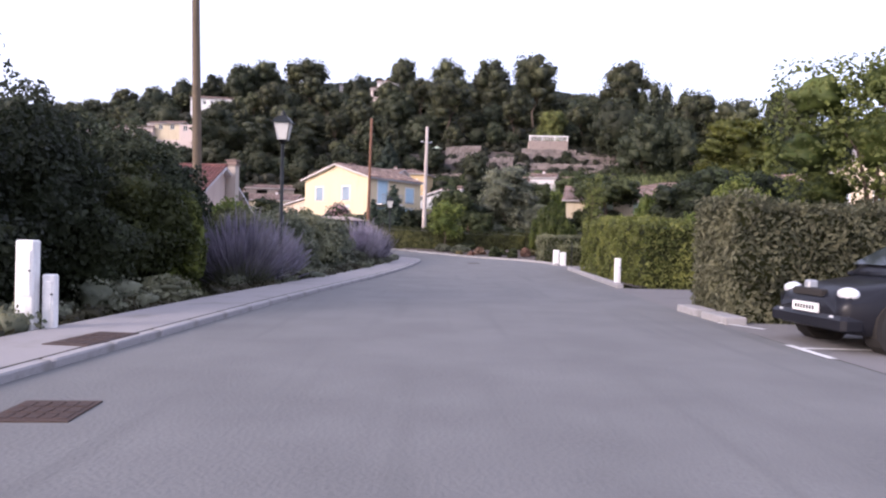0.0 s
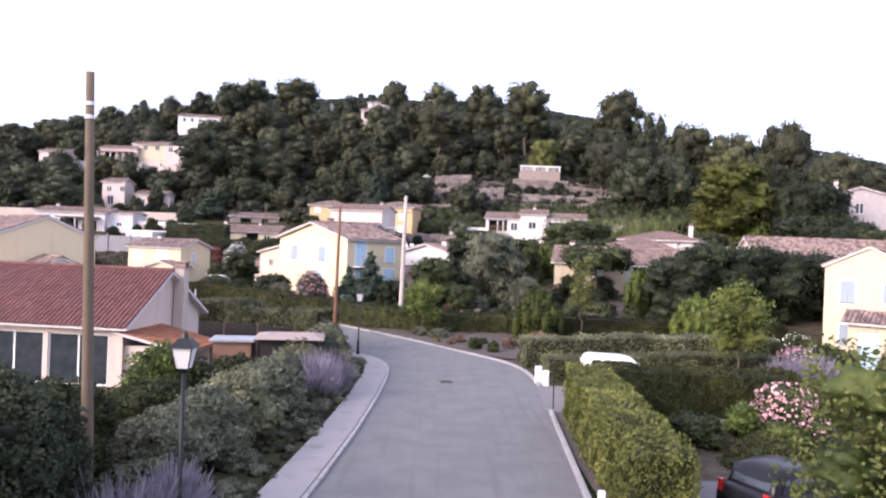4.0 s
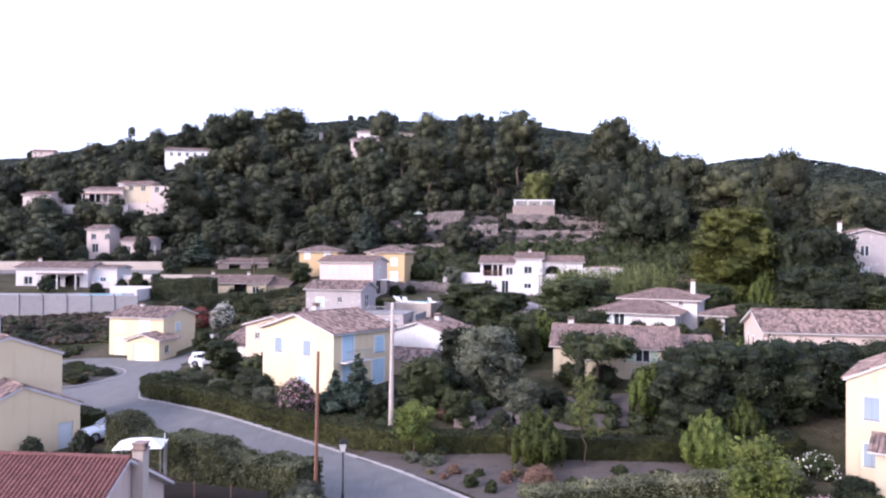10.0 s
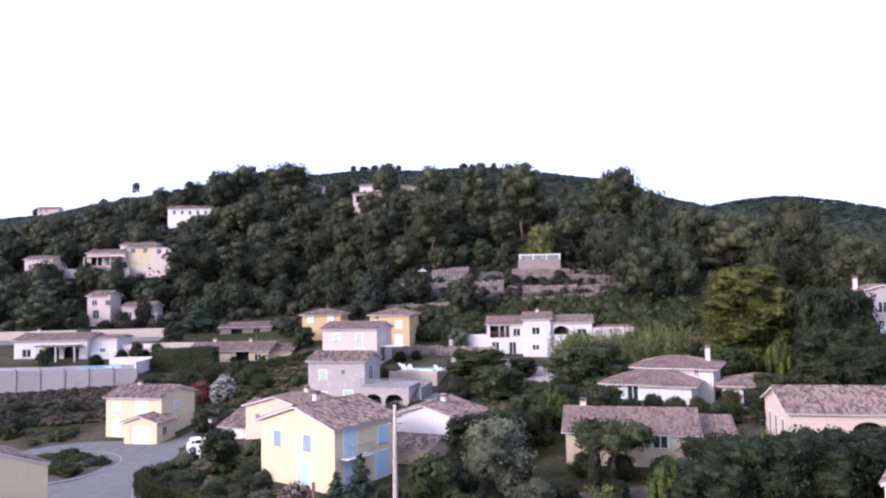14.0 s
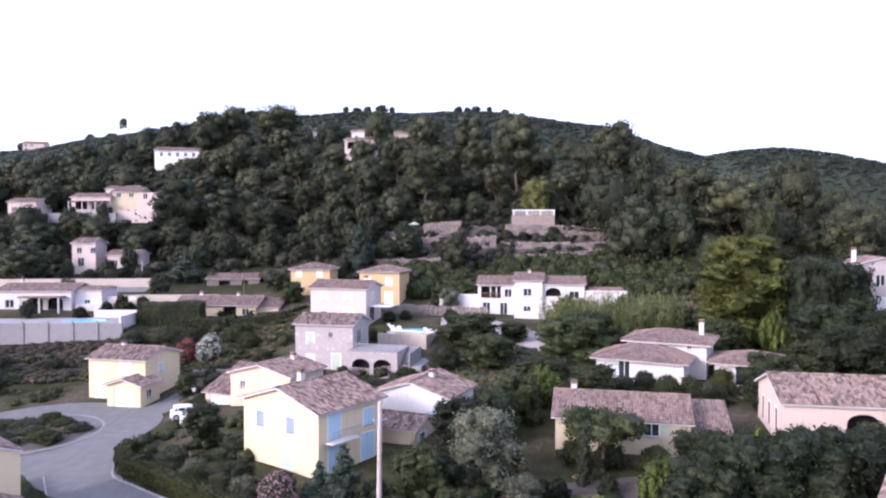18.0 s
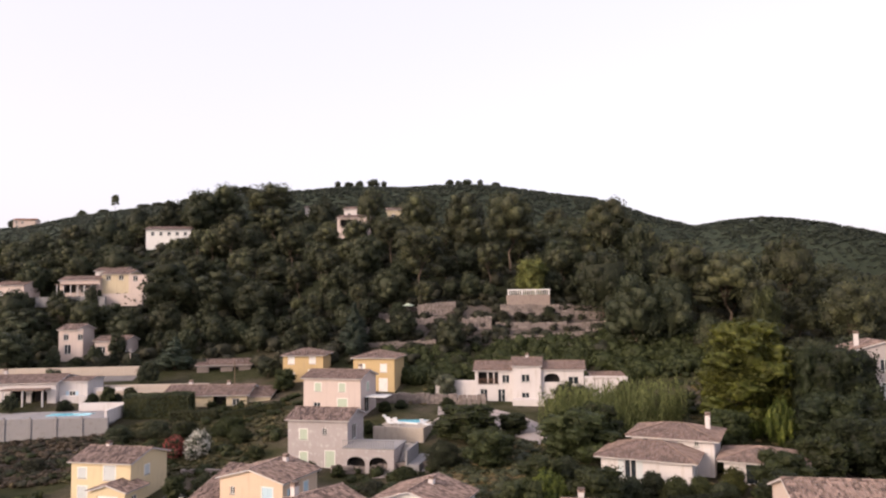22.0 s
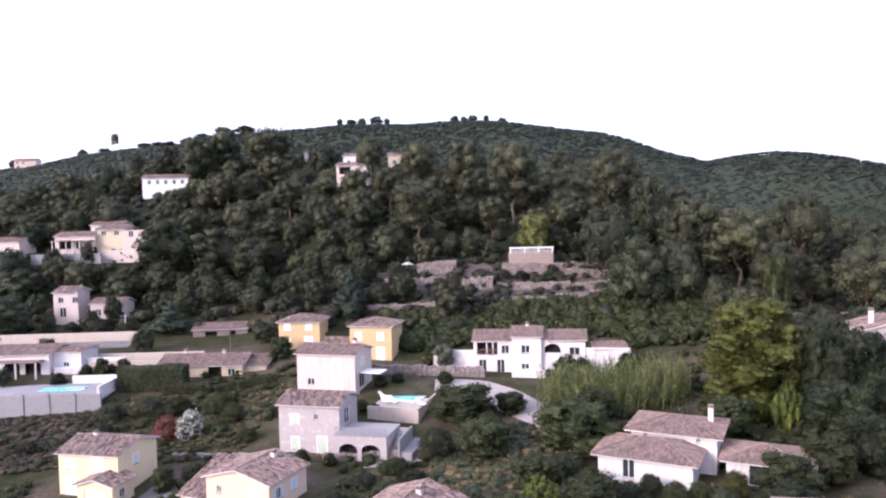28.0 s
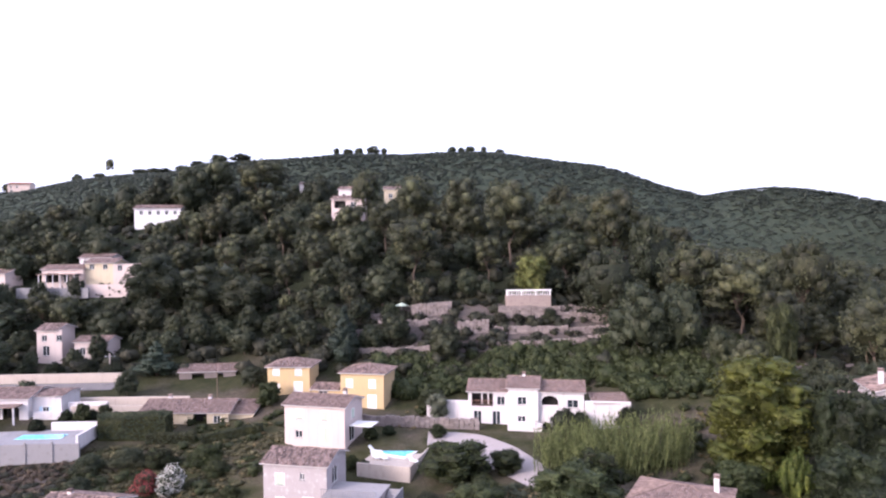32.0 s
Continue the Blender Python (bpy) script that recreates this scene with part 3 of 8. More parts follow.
kerb_run("kerb_hedge", [(4.3, 10.6), (4.3, 13.0)], -0.1, 0.34, 0.12, "broad concrete kerb at the hedge end")


def line_mark(x0, y0, x1, y1, w):
    s = Shape()
    a = Vector((x1 - x0, y1 - y0)).normalized()
    n = Vector((-a.y, a.x)) * w / 2
    s.add([(x0 - n.x, y0 - n.y, 0.012), (x1 - n.x, y1 - n.y, 0.012), (x1 + n.x, y1 + n.y, 0.012), (x0 + n.x, y0 + n.y, 0.012)], [(0, 1, 2, 3)])
    return s


for a in ((4.15, 7.6, 4.15, 8.6, 0.1), (4.2, 8.35, 9.2, 8.3, 0.1), (4.15, 5.0, 4.15, 6.2, 0.1), (4.2, 10.9, 4.6, 10.2, 0.09)):
    tagged(line_mark(*a).put("trim_bay_line", MAT["white_line"]), "worn white painted bay line on asphalt", "road marking", kind="structure")


def manhole(x, y, z, w, d, rz):
    e = thing("manhole_cover", pose(x, y, z, 0, 0, rz), "rusty brown cast iron cover set flush in the paving", "manhole cover")
    Shape().box(-w / 2, -d / 2, -0.06, w / 2, d / 2, 0.002, 0.002).put("frame", MAT["iron"], e)
    stud = Shape().box(-w * 0.075, -d * 0.11, -0.004, w * 0.075, d * 0.11, 0.007, 0.002).mesh("stud", MAT["iron"])
    for i in range(5):
        for j in range(3):
            st = new("stud", stud)
            st.parent = e
            st.matrix_basis = pose((i - 2) * w * 0.18, (j - 1) * d * 0.28, 0)


manhole(-3.6, 7.25, hz(-3.6, 7.25) + 0.146, 0.46, 0.95, -6)
manhole(-2.62, 4.62, hz(-2.62, 4.62) + 0.068, 0.5, 0.55, 5)
manhole(1.6, 36.5, hz(1.6, 36.5) + 0.066, 0.6, 0.6, 10)


# ---- houses ----
def tiled(shape, o, ex, ev, L, S, a, b, col, row, rg, single=None):
    """Barrel tiles on one slope. o: eave corner, ex: along the eave, ev: up the slope; a, b: how far the slope draws in at its ends."""
    en = ex.cross(ev).normalized()
    n = max(1, int(L / col))
    w = L / n
    if single:
        one = Shape()
        for vv, lf, rr in ((0, 0.035, w * 0.51), (row + 0.04, 0.01, w * 0.45)):
            one.v += [(c * rr, vv, lf + h * w * 0.42) for c, h in ((-1.0, 0.0), (-0.5, 0.75), (0.5, 0.75), (1.0, 0.0))]
        one.f = [(0, 1, 5, 4), (1, 2, 6, 5), (2, 3, 7, 6), (0, 3, 2, 1)]
        one = one.mesh("tile", single[1])
        turn = Matrix((ex, ev, en)).transposed().to_4x4()
    for i in range(n):
        u = (i + 0.5) * w
        top = S
        if a > 0:
            top = min(top, S * u / a)
        if b > 0:
            top = min(top, S * (L - u) / b)
        v, k = -0.06, 0
        while v < top - 0.05:
            if single and i >= n - 20:
                ob = new("tile", one)
                ob.parent = single[0]
                ob.matrix_basis = Matrix.Translation(o + ex * u + ev * min(v, top - row) + en * rg.uniform(-0.01, 0.01)) @ turn
                v += row
                continue
            e = min(v + row, top)
            r = w * 0.5
            j = rg.uniform(-0.012, 0.012)
            lift0, lift1 = 0.035 + j, 0.01 + j
            vs = []
            for vv, lf, rr in ((v, lift0, r * 1.02), (e + 0.04, lift1, r * 0.9)):
                for c, h in ((-1.0, 0.0), (-0.5, 0.75), (0.5, 0.75), (1.0, 0.0)):
                    vs.append(o + ex * (u + c * rr) + ev * vv + en * (lf + h * w * 0.42))
            shape.add(vs, [(0, 1, 5, 4), (1, 2, 6, 5), (2, 3, 7, 6), (0, 3, 2, 1)])
            v += row
            k += 1


def roof(e, kind, w, d, z, over, slope, mat, col, row, seed, at, near=False, soffit="white_render"):
    """Gable (ridge along x or y) or hipped roof over the rectangle 0..w, 0..d, as children of e. Returns the ridge height."""
    rg = random.Random(seed)
    x0, y0, x1, y1 = -over, -over, w + over, d + over
    W, D = x1 - x0, y1 - y0
    drop = slope * over
    zz = z - drop
    t = Shape()
    deck = Shape()
    X, Y, Z = Vector((1, 0, 0)), Vector((0, 1, 0)), Vector((0, 0, 1))
    planes = []
    if kind == "x":
        h, S = D / 2 * slope, math.hypot(D / 2, D / 2 * slope)
        planes = [(Vector((x0, y0, zz)), X, (Y + Z * slope).normalized(), W, S, 0, 0), (Vector((x1, y1, zz)), -X, (-Y + Z * slope).normalized(), W, S, 0, 0)]
        deck.add([(x0, y0, zz), (x1, y0, zz), (x1, y0 + D / 2, zz + h), (x0, y0 + D / 2, zz + h), (x0, y1, zz), (x1, y1, zz)] + [(x0, y0, zz - 0.12), (x1, y0, zz - 0.12), (x1, y0 + D / 2, zz + h - 0.12), (x0, y0 + D / 2, zz + h - 0.12), (x0, y1, zz - 0.12), (x1, y1, zz - 0.12)],
                 [(0, 1, 2, 3), (3, 2, 5, 4), (9, 8, 7, 6), (10, 11, 8, 9), (0, 6, 7, 1), (4, 5, 11, 10), (0, 3, 9, 6), (3, 4, 10, 9), (1, 7, 8, 2), (2, 8, 11, 5)])
        ridge = [(x0, (y0 + y1) / 2, zz + h + 0.05), (x1, (y0 + y1) / 2, zz + h + 0.05)]
    elif kind == "y":
        h, S = W / 2 * slope, math.hypot(W / 2, W / 2 * slope)
        planes = [(Vector((x0, y1, zz)), -Y, (X + Z * slope).normalized(), D, S, 0, 0), (Vector((x1, y0, zz)), Y, (-X + Z * slope).normalized(), D, S, 0, 0)]
        xm = (x0 + x1) / 2
        deck.add([(x0, y0, zz), (x0, y1, zz), (xm, y1, zz + h), (xm, y0, zz + h), (x1, y0, zz), (x1, y1, zz)] + [(x0, y0, zz - 0.12), (x0, y1, zz - 0.12), (xm, y1, zz + h - 0.12), (xm, y0, zz + h - 0.12), (x1, y0, zz - 0.12), (x1, y1, zz - 0.12)],
                 [(3, 2, 1, 0), (4, 5, 2, 3), (6, 7, 8, 9), (9, 8, 11, 10), (1, 7, 6, 0), (10, 11, 5, 4), (6, 9, 3, 0), (9, 10, 4, 3), (2, 8, 7, 1), (5, 11, 8, 2)])
        ridge = [(xm, y0, zz + h + 0.05), (xm, y1, zz + h + 0.05)]
    elif kind == "shed":
        h, S = D * slope, math.hypot(D, D * slope)
        planes = [(Vector((x0, y0, zz)), X, (Y + Z * slope).normalized(), W, S, 0, 0)]
        deck.add([(x0, y0, zz), (x1, y0, zz), (x1, y1, zz + h), (x0, y1, zz + h), (x0, y0, zz - 0.1), (x1, y0, zz - 0.1), (x1, y1, zz + h - 0.1), (x0, y1, zz + h - 0.1)],
                 [(0, 1, 2, 3), (7, 6, 5, 4), (0, 4, 5, 1), (1, 5, 6, 2), (2, 6, 7, 3), (3, 7, 4, 0)])
        ridge = None
    else:
        m = min(W, D) / 2
        h, S = m * slope, math.hypot(m, m * slope)
        planes = [(Vector((x0, y0, zz)), X, (Y + Z * slope).normalized(), W, S, m, m), (Vector((x1, y1, zz)), -X, (-Y + Z * slope).normalized(), W, S, m, m),
                  (Vector((x1, y0, zz)), Y, (-X + Z * slope).normalized(), D, S, m, m), (Vector((x0, y1, zz)), -Y, (X + Z * slope).normalized(), D, S, m, m)]
        ra, rb = ((x0 + m, y0 + m, zz + h), (x1 - m, y1 - m, zz + h))
        if W >= D:
            fs = [(0, 1, 5, 4), (1, 2, 5), (2, 3, 4, 5), (3, 0, 4)]
        else:
            fs = [(0, 1, 4), (1, 2, 5, 4), (2, 3, 5), (3, 0, 4, 5)]
        deck.add([(x0, y0, zz), (x1, y0, zz), (x1, y1, zz), (x0, y1, zz), ra, rb, (x0, y0, zz - 0.12), (x1, y0, zz - 0.12), (x1, y1, zz - 0.12), (x0, y1, zz - 0.12)],
                 fs + [(9, 8, 7, 6), (0, 6, 7, 1), (1, 7, 8, 2), (2, 8, 9, 3), (3, 9, 6, 0)])
        ridge = [(*ra[:2], ra[2] + 0.05), (*rb[:2], rb[2] + 0.05)]
        for cx, cy, rp in ((x0, y0, ra), (x1, y1, rb), (x1, y0, ra if D > W else rb), (x0, y1, rb if D > W else ra)):
            t.tube([(cx, cy, zz + 0.06), (rp[0], rp[1], rp[2] + 0.06)], [0.1, 0.1], 6)
    rf = deck.put("roof", MAT[soffit], e, at=at)
    for k, pl in enumerate(planes):
        tiled(t, *pl, col, row, rg, (rf, MAT[mat]) if near and k == 0 else None)
    if ridge and Vector(ridge[0]) != Vector(ridge[1]):
        a, b = Vector(ridge[0]), Vector(ridge[1])
        n = max(2, int((b - a).length / 0.4))
        for i in range(n):
            t.tube([a.lerp(b, i / n), a.lerp(b, (i + 1.08) / n)], [0.115, 0.1], 6)
    tagged(t.put("roof_tiles", MAT[mat], rf, "weathered clay barrel tiles"), kind="stuff")
    return zz + h


def wall_face(s, o, ex, L, H, holes, gable=0.0, deep=0.2, found=1.6):
    """One outer wall with openings cut through, and the reveals of the openings. gable: extra height at mid-length."""
    en = Vector((ex.y, -ex.x, 0))
    us = sorted({0.0, L, *(h[0] for h in holes), *(h[0] + h[2] for h in holes)})
    zs = sorted({-found, 0.0, H, *(h[1] for h in holes), *(h[1] + h[3] for h in holes)})
    at = lambda u, z, k=0.0: o + ex * u + Vector((0, 0, z)) - en * k  # noqa: E731
    for u0, u1 in zip(us[:-1], us[1:]):
        for z0, z1 in zip(zs[:-1], zs[1:]):
            cu, cz = (u0 + u1) / 2, (z0 + z1) / 2
            if any(h[0] < cu < h[0] + h[2] and h[1] < cz < h[1] + h[3] for h in holes):
                continue
            s.add([at(u0, z0), at(u1, z0), at(u1, z1), at(u0, z1)], [(0, 1, 2, 3)])
            s.add([at(u0, z0, deep), at(u1, z0, deep), at(u1, z1, deep), at(u0, z1, deep)], [(3, 2, 1, 0)])
    for u, z, w, h in (hh[:4] for hh in holes):
        c = [(u, z), (u + w, z), (u + w, z + h), (u, z + h)]
        for (a, b), (c2, d2) in zip(c, c[1:] + c[:1]):
            s.add([at(a, b), at(c2, d2), at(c2, d2, deep), at(a, b, deep)], [(3, 2, 1, 0)])
    s.add([at(0, -found), at(L, -found), at(L, -found, deep), at(0, -found, deep)], [(3, 2, 1, 0)])
    if gable:
        s.add([at(0, H), at(L, H), at(L / 2, H + gable)], [(0, 1, 2)])
        s.add([at(0, H, deep), at(L, H, deep), at(L / 2, H + gable, deep)], [(2, 1, 0)])


def surround(par, w, h, b=0.11):
    """A plain painted band round an opening, one ring standing proud of the wall."""
    ring = [(-b, -b), (w + b, -b), (w + b, h + b), (-b, h + b), (0, 0), (w, 0), (w, h), (0, h)]
    vs = [(x, -0.03, z) for x, z in ring] + [(x, 0.022, z) for x, z in ring]
    fs = []
    for k in range(4):
        l = (k + 1) % 4
        fs += [(8 + l, 8 + k, 12 + k, 12 + l), (k, l, 8 + l, 8 + k)[::-1], (4 + k, 4 + l, 12 + l, 12 + k)]
    Shape().add(vs, fs).put("surround", MAT["white_paint"], par)


def window_in(e, rot, o, ex, u, z, w, h, kind, paint):
    """A window, shuttered window, door or garage door set into an opening."""
    if kind == "shut_pale":
        kind, paint = "shut", "grey_blue_paint"
    en = Vector((ex.y, -ex.x, 0))
    m = Matrix(((ex.x, en.x, 0, 0), (ex.y, en.y, 0, 0), (0, 0, 1, 0), (0, 0, 0, 1)))
    base = rot @ Matrix.Translation(o + ex * u + Vector((0, 0, z))) @ m
    put = lambda s, n, mt, par=None, lb="": s.put(n, MAT[mt], par or e, lb, at=base if par is None else None)  # noqa: E731
    if kind == "void":
        # near-black panel stands in for the shade deep inside the opening
        put(Shape().box(0, -1.2, 0, w, -1.15, h), "porch_back", "dark")
        return
    if kind in ("glass", "open", "french"):
        fr = Shape()
        for a in ((0, -0.14, 0, 0.06, -0.06, h), (w - 0.06, -0.14, 0, w, -0.06, h), (0, -0.14, 0, w, -0.06, 0.07), (0, -0.14, h - 0.06, w, -0.06, h), (w / 2 - 0.035, -0.14, 0, w / 2 + 0.035, -0.06, h)):
            fr.box(*a)
        win = put(fr, "window", "white_paint", None, "white framed casement window")
        if kind == "open":
            surround(win, w, h)
        for i in (0, 1):
            Shape().box(0.06 + i * (w / 2 - 0.03), -0.12, 0.07, w / 2 - 0.035 + i * (w / 2 - 0.025), -0.10, h - 0.06).put("pane", MAT["glass"], win)
        if z > 0.3:
            Shape().box(-0.06, -0.2, -0.07, w + 0.06, 0.07, 0.0, 0.01).put("sill", MAT["concrete"], win)
        if kind == "open":
            for x0, x1 in ((-w / 2 - 0.02, -0.02), (w + 0.02, w * 1.5 + 0.02)):
                shutter(win, None, x0, x1, 0.02, h, 0.0, paint)
    elif kind == "shut":
        hole = put(Shape().box(0, -0.19, 0, w, -0.16, h), "window", "dark", None, "closed shuttered window")
        surround(hole, w, h)
        for x0, x1 in ((0.01, w / 2 - 0.006), (w / 2 + 0.006, w - 0.01)):
            shutter(hole, None, x0, x1, 0.01, h - 0.01, -0.05, paint)
        if z > 0.3:
            Shape().box(-0.06, -0.2, -0.07, w + 0.06, 0.05, 0.0, 0.01).put("sill", MAT["concrete"], hole)
    elif kind == "door":
        s = Shape().box(0.02, -0.12, 0, w - 0.02, -0.07, h - 0.02, 0.004)
        for zz in (0.12, h * 0.52):
            s.box(0.14, -0.075, zz, w - 0.14, -0.055, zz + h * 0.36, 0.004)
        dr = put(s, "door", paint, None, "panelled entrance door")
        Shape().tube([(w - 0.14, -0.05, 1.0), (w - 0.14, -0.01, 1.0), (w - 0.26, -0.01, 1.0)], [0.012] * 3, 6).put("handle", MAT["grey_metal"], dr)
    elif kind == "garage":
        s = Shape()
        for i in range(5):
            s.box(0.02, -0.12, i * h / 5 + 0.006, w - 0.02, -0.07, (i + 1) * h / 5 - 0.006, 0.006)
        put(s, "garage_door", "white_paint", None, "white sectional garage door")


def shutter(par, at, x0, x1, z0, z1, y, paint):
    """A louvred shutter, one moulded leaf: flat stiles and rails, ridged slats between them."""
    fw, n = 0.07, max(4, int((z1 - z0) / 0.13))
    zs = [(z0, 0.0), (z0 + fw, 0.0)]
    for i in range(n):
        a = z0 + fw + (z1 - z0 - 2 * fw) * i / n
        zs += [(a + 0.004, 0.004), (a + 0.8 * (z1 - z0 - 2 * fw) / n, 0.016)]
    zs += [(z1 - fw, 0.0), (z1, 0.0)]
    s = Shape()
    m = 2 * len(zs)
    rows = [(x0, 0), (x0 + fw, 0), (x0 + fw + 0.004, 1), (x1 - fw - 0.004, 1), (x1 - fw, 0), (x1, 0)]
    for x, k in rows:
        s.v += [(x, y + k * d, z) for z, d in zs] + [(x, y + 0.04 - k * d, z) for z, d in reversed(zs)]
    for i in range(len(rows) - 1):
        for k in range(m):
            l = (k + 1) % m
            s.f.append((i * m + k, i * m + l, (i + 1) * m + l, (i + 1) * m + k))
    s.f.append(tuple(range(m - 1, -1, -1)))
    s.f.append(tuple((len(rows) - 1) * m + k for k in range(m)))
    s.put("shutter", MAT[paint], par, at=at)


def chimney(e, x, y, z0, z1, mat="white_render", w=0.5, at=None):
    s = Shape().box(x - w / 2, y - w / 2, z0, x + w / 2, y + w / 2, z1, 0.02)
    c = s.put("chimney", MAT[mat], e, at=at)
    k = Shape().box(x - w / 2 - 0.06, y - w / 2 - 0.06, z1, x + w / 2 + 0.06, y + w / 2 + 0.06, z1 + 0.08, 0.02)
    for dx in (-0.15, 0.15):
        k.box(x + dx - 0.05, y - w / 2, z1 + 0.08, x + dx + 0.05, y + w / 2, z1 + 0.25)
    k.box(x - w / 2 - 0.04, y - w / 2 - 0.04, z1 + 0.25, x + w / 2 + 0.04, y + w / 2 + 0.04, z1 + 0.31, 0.01)
    k.put("chimney_cap", MAT["tile"], c)


def block(e, x, y, rz, w, d, z0, z1, kind, mat, tile, openings=(), paint="pale_paint", slope=0.3, over=0.35, col=0.24, row=0.4, chim=(), seed=1, chim_mat="white_render", found=1.6, near=False):
    """One rectangular block of a house under e: four walls with openings, roof, chimneys. x, y: its front-left corner, rz: turn, in e's space."""
    rot = pose(x, y, 0, 0, 0, rz)
    s = Shape()
    H = z1 - z0
    g = {"x": (0, d / 2 * slope, 0, d / 2 * slope), "y": (w / 2 * slope, 0, w / 2 * slope, 0)}.get(kind, (0, 0, 0, 0))
    sides = {"f": (Vector((0, 0, 0)), Vector((1, 0, 0)), w), "r": (Vector((w, 0, 0)), Vector((0, 1, 0)), d), "b": (Vector((w, d, 0)), Vector((-1, 0, 0)), w), "l": (Vector((0, d, 0)), Vector((0, -1, 0)), d)}
    for (k, (o, ex, L)), gg in zip(sides.items(), g):
        holes = [(u, zz, ww, hh) for side, u, zz, ww, hh, _ in openings if side == k]
        wall_face(s, o + Vector((0, 0, z0)), ex, L, H, holes, gg, 0.2, found)
    wall = s.put("wall", MAT[mat], e, at=rot)
    weld = bmesh.new()
    weld.from_mesh(wall.data)
    bmesh.ops.remove_doubles(weld, verts=weld.verts, dist=0.001)
    weld.to_mesh(wall.data)
    weld.free()
    if kind != "none":
        top = roof(e, kind, w, d, z1, over, slope, tile, col, row, seed, rot, near)
    else:
        top = z1
    for side, u, zz, ww, hh, what in openings:
        o, ex, _ = sides[side]
        window_in(e, rot, o + Vector((0, 0, z0)), ex, u, zz, ww, hh, what, paint)
    for cx, cy, tall in chim:
        chimney(e, cx, cy, z1, top + tall, chim_mat, 0.5, rot)
    return wall


def house(name, label, x, y, z, rz=0, group="houses of the village"):
    return thing(name, pose(x, y, z, 0, 0, rz), label, "house", group)


# yellow two-storey house beyond the bend
h = house("house", "two-storey pale yellow house with blue shutters and mottled tile roof", -6.6, 64.3, 1.9, 52)
block(h, 0, 0, 0, 7.1, 8.8, 0, 4.85, "x", "yellow_render", "tile", [("f", 1.0, 2.45, 1.3, 2.15, "shut"), ("f", 4.9, 2.75, 1.15, 1.35, "shut"), ("f", 1.0, 0.05, 1.3, 2.1, "shut"), ("f", 4.6, 0.05, 1.5, 2.1, "shut"),
      ("l", 1.6, 2.8, 0.95, 1.2, "shut_pale"), ("l", 5.2, 2.8, 0.95, 1.2, "shut_pale"), ("l", 4.6, 0.05, 1.4, 2.1, "shut")], "blue_paint", 0.3, 0.35, chim=[(4.2, 6.6, 0.25)], seed=3)
s = Shape().box(0.6, -0.9, 2.34, 3.6, 0.0, 2.42, 0.02)
bal = s.put("balcony", MAT["white_render"], h)
for i in range(21):
    Shape().box(0.65 + i * 0.145, -0.88, 2.42, 0.668 + i * 0.145, -0.86, 3.3).put("baluster", MAT["grey_metal"], bal)
Shape().box(0.62, -0.9, 3.28, 3.6, -0.85, 3.32).put("handrail", MAT["grey_metal"], bal)

# house behind it, with a garage wing
h = house("house", "two-storey peach house with a low garage wing", -20.1, 89.3, 0.1, -24)
block(h, 0, 0, 0, 7.8, 6.4, 0, 4.9, "y", "peach_render", "tile", [("f", 1.3, 3.2, 0.6, 0.8, "glass"), ("f", 5.3, 2.6, 1.3, 1.6, "shut"), ("f", 4.4, 0.0, 1.6, 2.1, "shut"), ("r", 1.2, 2.9, 0.8, 1.1, "open"), ("r", 3.8, 2.9, 0.8, 1.1, "shut"), ("r", 1.4, 0.0, 1.3, 2.1, "glass")], "blue_paint", 0.26, chim=[(4.8, 4.9, 0.3)], seed=4)
block(h, -4.0, 0.6, 0, 4.0, 6.0, 0, 2.3, "shed", "peach_render", "tile", [("f", 0.6, 0.0, 2.6, 2.0, "garage")], slope=0.34, seed=5)

# white house to its side, gable to the lane
h = house("house", "white rendered house with mottled tile roof and lower wing", -3.4, 77.6, 2.0, -25)
block(h, 0, 0, 0, 7.4, 6.2, 0, 3.45, "y", "white_paint", "tile", [("f", 5.3, 0.5, 1.0, 1.5, "shut"), ("r", 1.2, 0.9, 1.2, 1.3, "open"), ("r", 3.8, 0.0, 1.3, 2.1, "glass")], "blue_paint", 0.3, chim=[(4.3, 3.4, 0.3)], seed=6)
block(h, 2.2, -4.2, 0, 4.0, 4.2, -0.4, 1.6, "x", "cream_render", "tile", [("r", 1.0, 0.3, 1.0, 1.0, "open")], slope=0.3, seed=7)

# small yellow house by the turning circle
h = house("house", "two-storey yellow house with white shutters and a garage", -39.8, 98.4, -0.2, -14)
block(h, 0, 0, 0, 7.8, 7.0, 0, 5.2, "x", "yellow_render", "tile", [("f", 0.9, 3.2, 1.1, 1.2, "shut"), ("f", 4.3, 3.1, 1.5, 1.6, "shut"), ("f", 0.9, 0.3, 1.2, 2.0, "shut"), ("f", 3.3, 0.0, 1.0, 2.1, "door"), ("r", 2.6, 3.2, 0.9, 1.1, "shut")], "pale_paint", 0.28, chim=[(2.2, 3.6, 0.3)], seed=8)
block(h, 4.6, -2.6, 0, 4.4, 3.6, 0, 2.7, "y", "yellow_render", "tile", [("f", 0.9, 0.0, 2.6, 2.1, "garage"), ("r", 1.2, 0.9, 0.9, 1.0, "glass")], "pale_paint", 0.3, seed=9)

# yellow house on the inner side of the lane
h = house("house", "plain pale yellow gabled house with a low garage", -29.65, 52.9, -0.2, 48)
block(h, 0, 0, 0, 6.9, 8.0, 0, 6.2, "y", "yellow_render", "tile", [("l", 2.4, 2.9, 1.0, 1.25, "open"), ("l", 5.0, 0.4, 1.2, 1.3, "shut")], "blue_paint", 0.4, 0.1, seed=10)
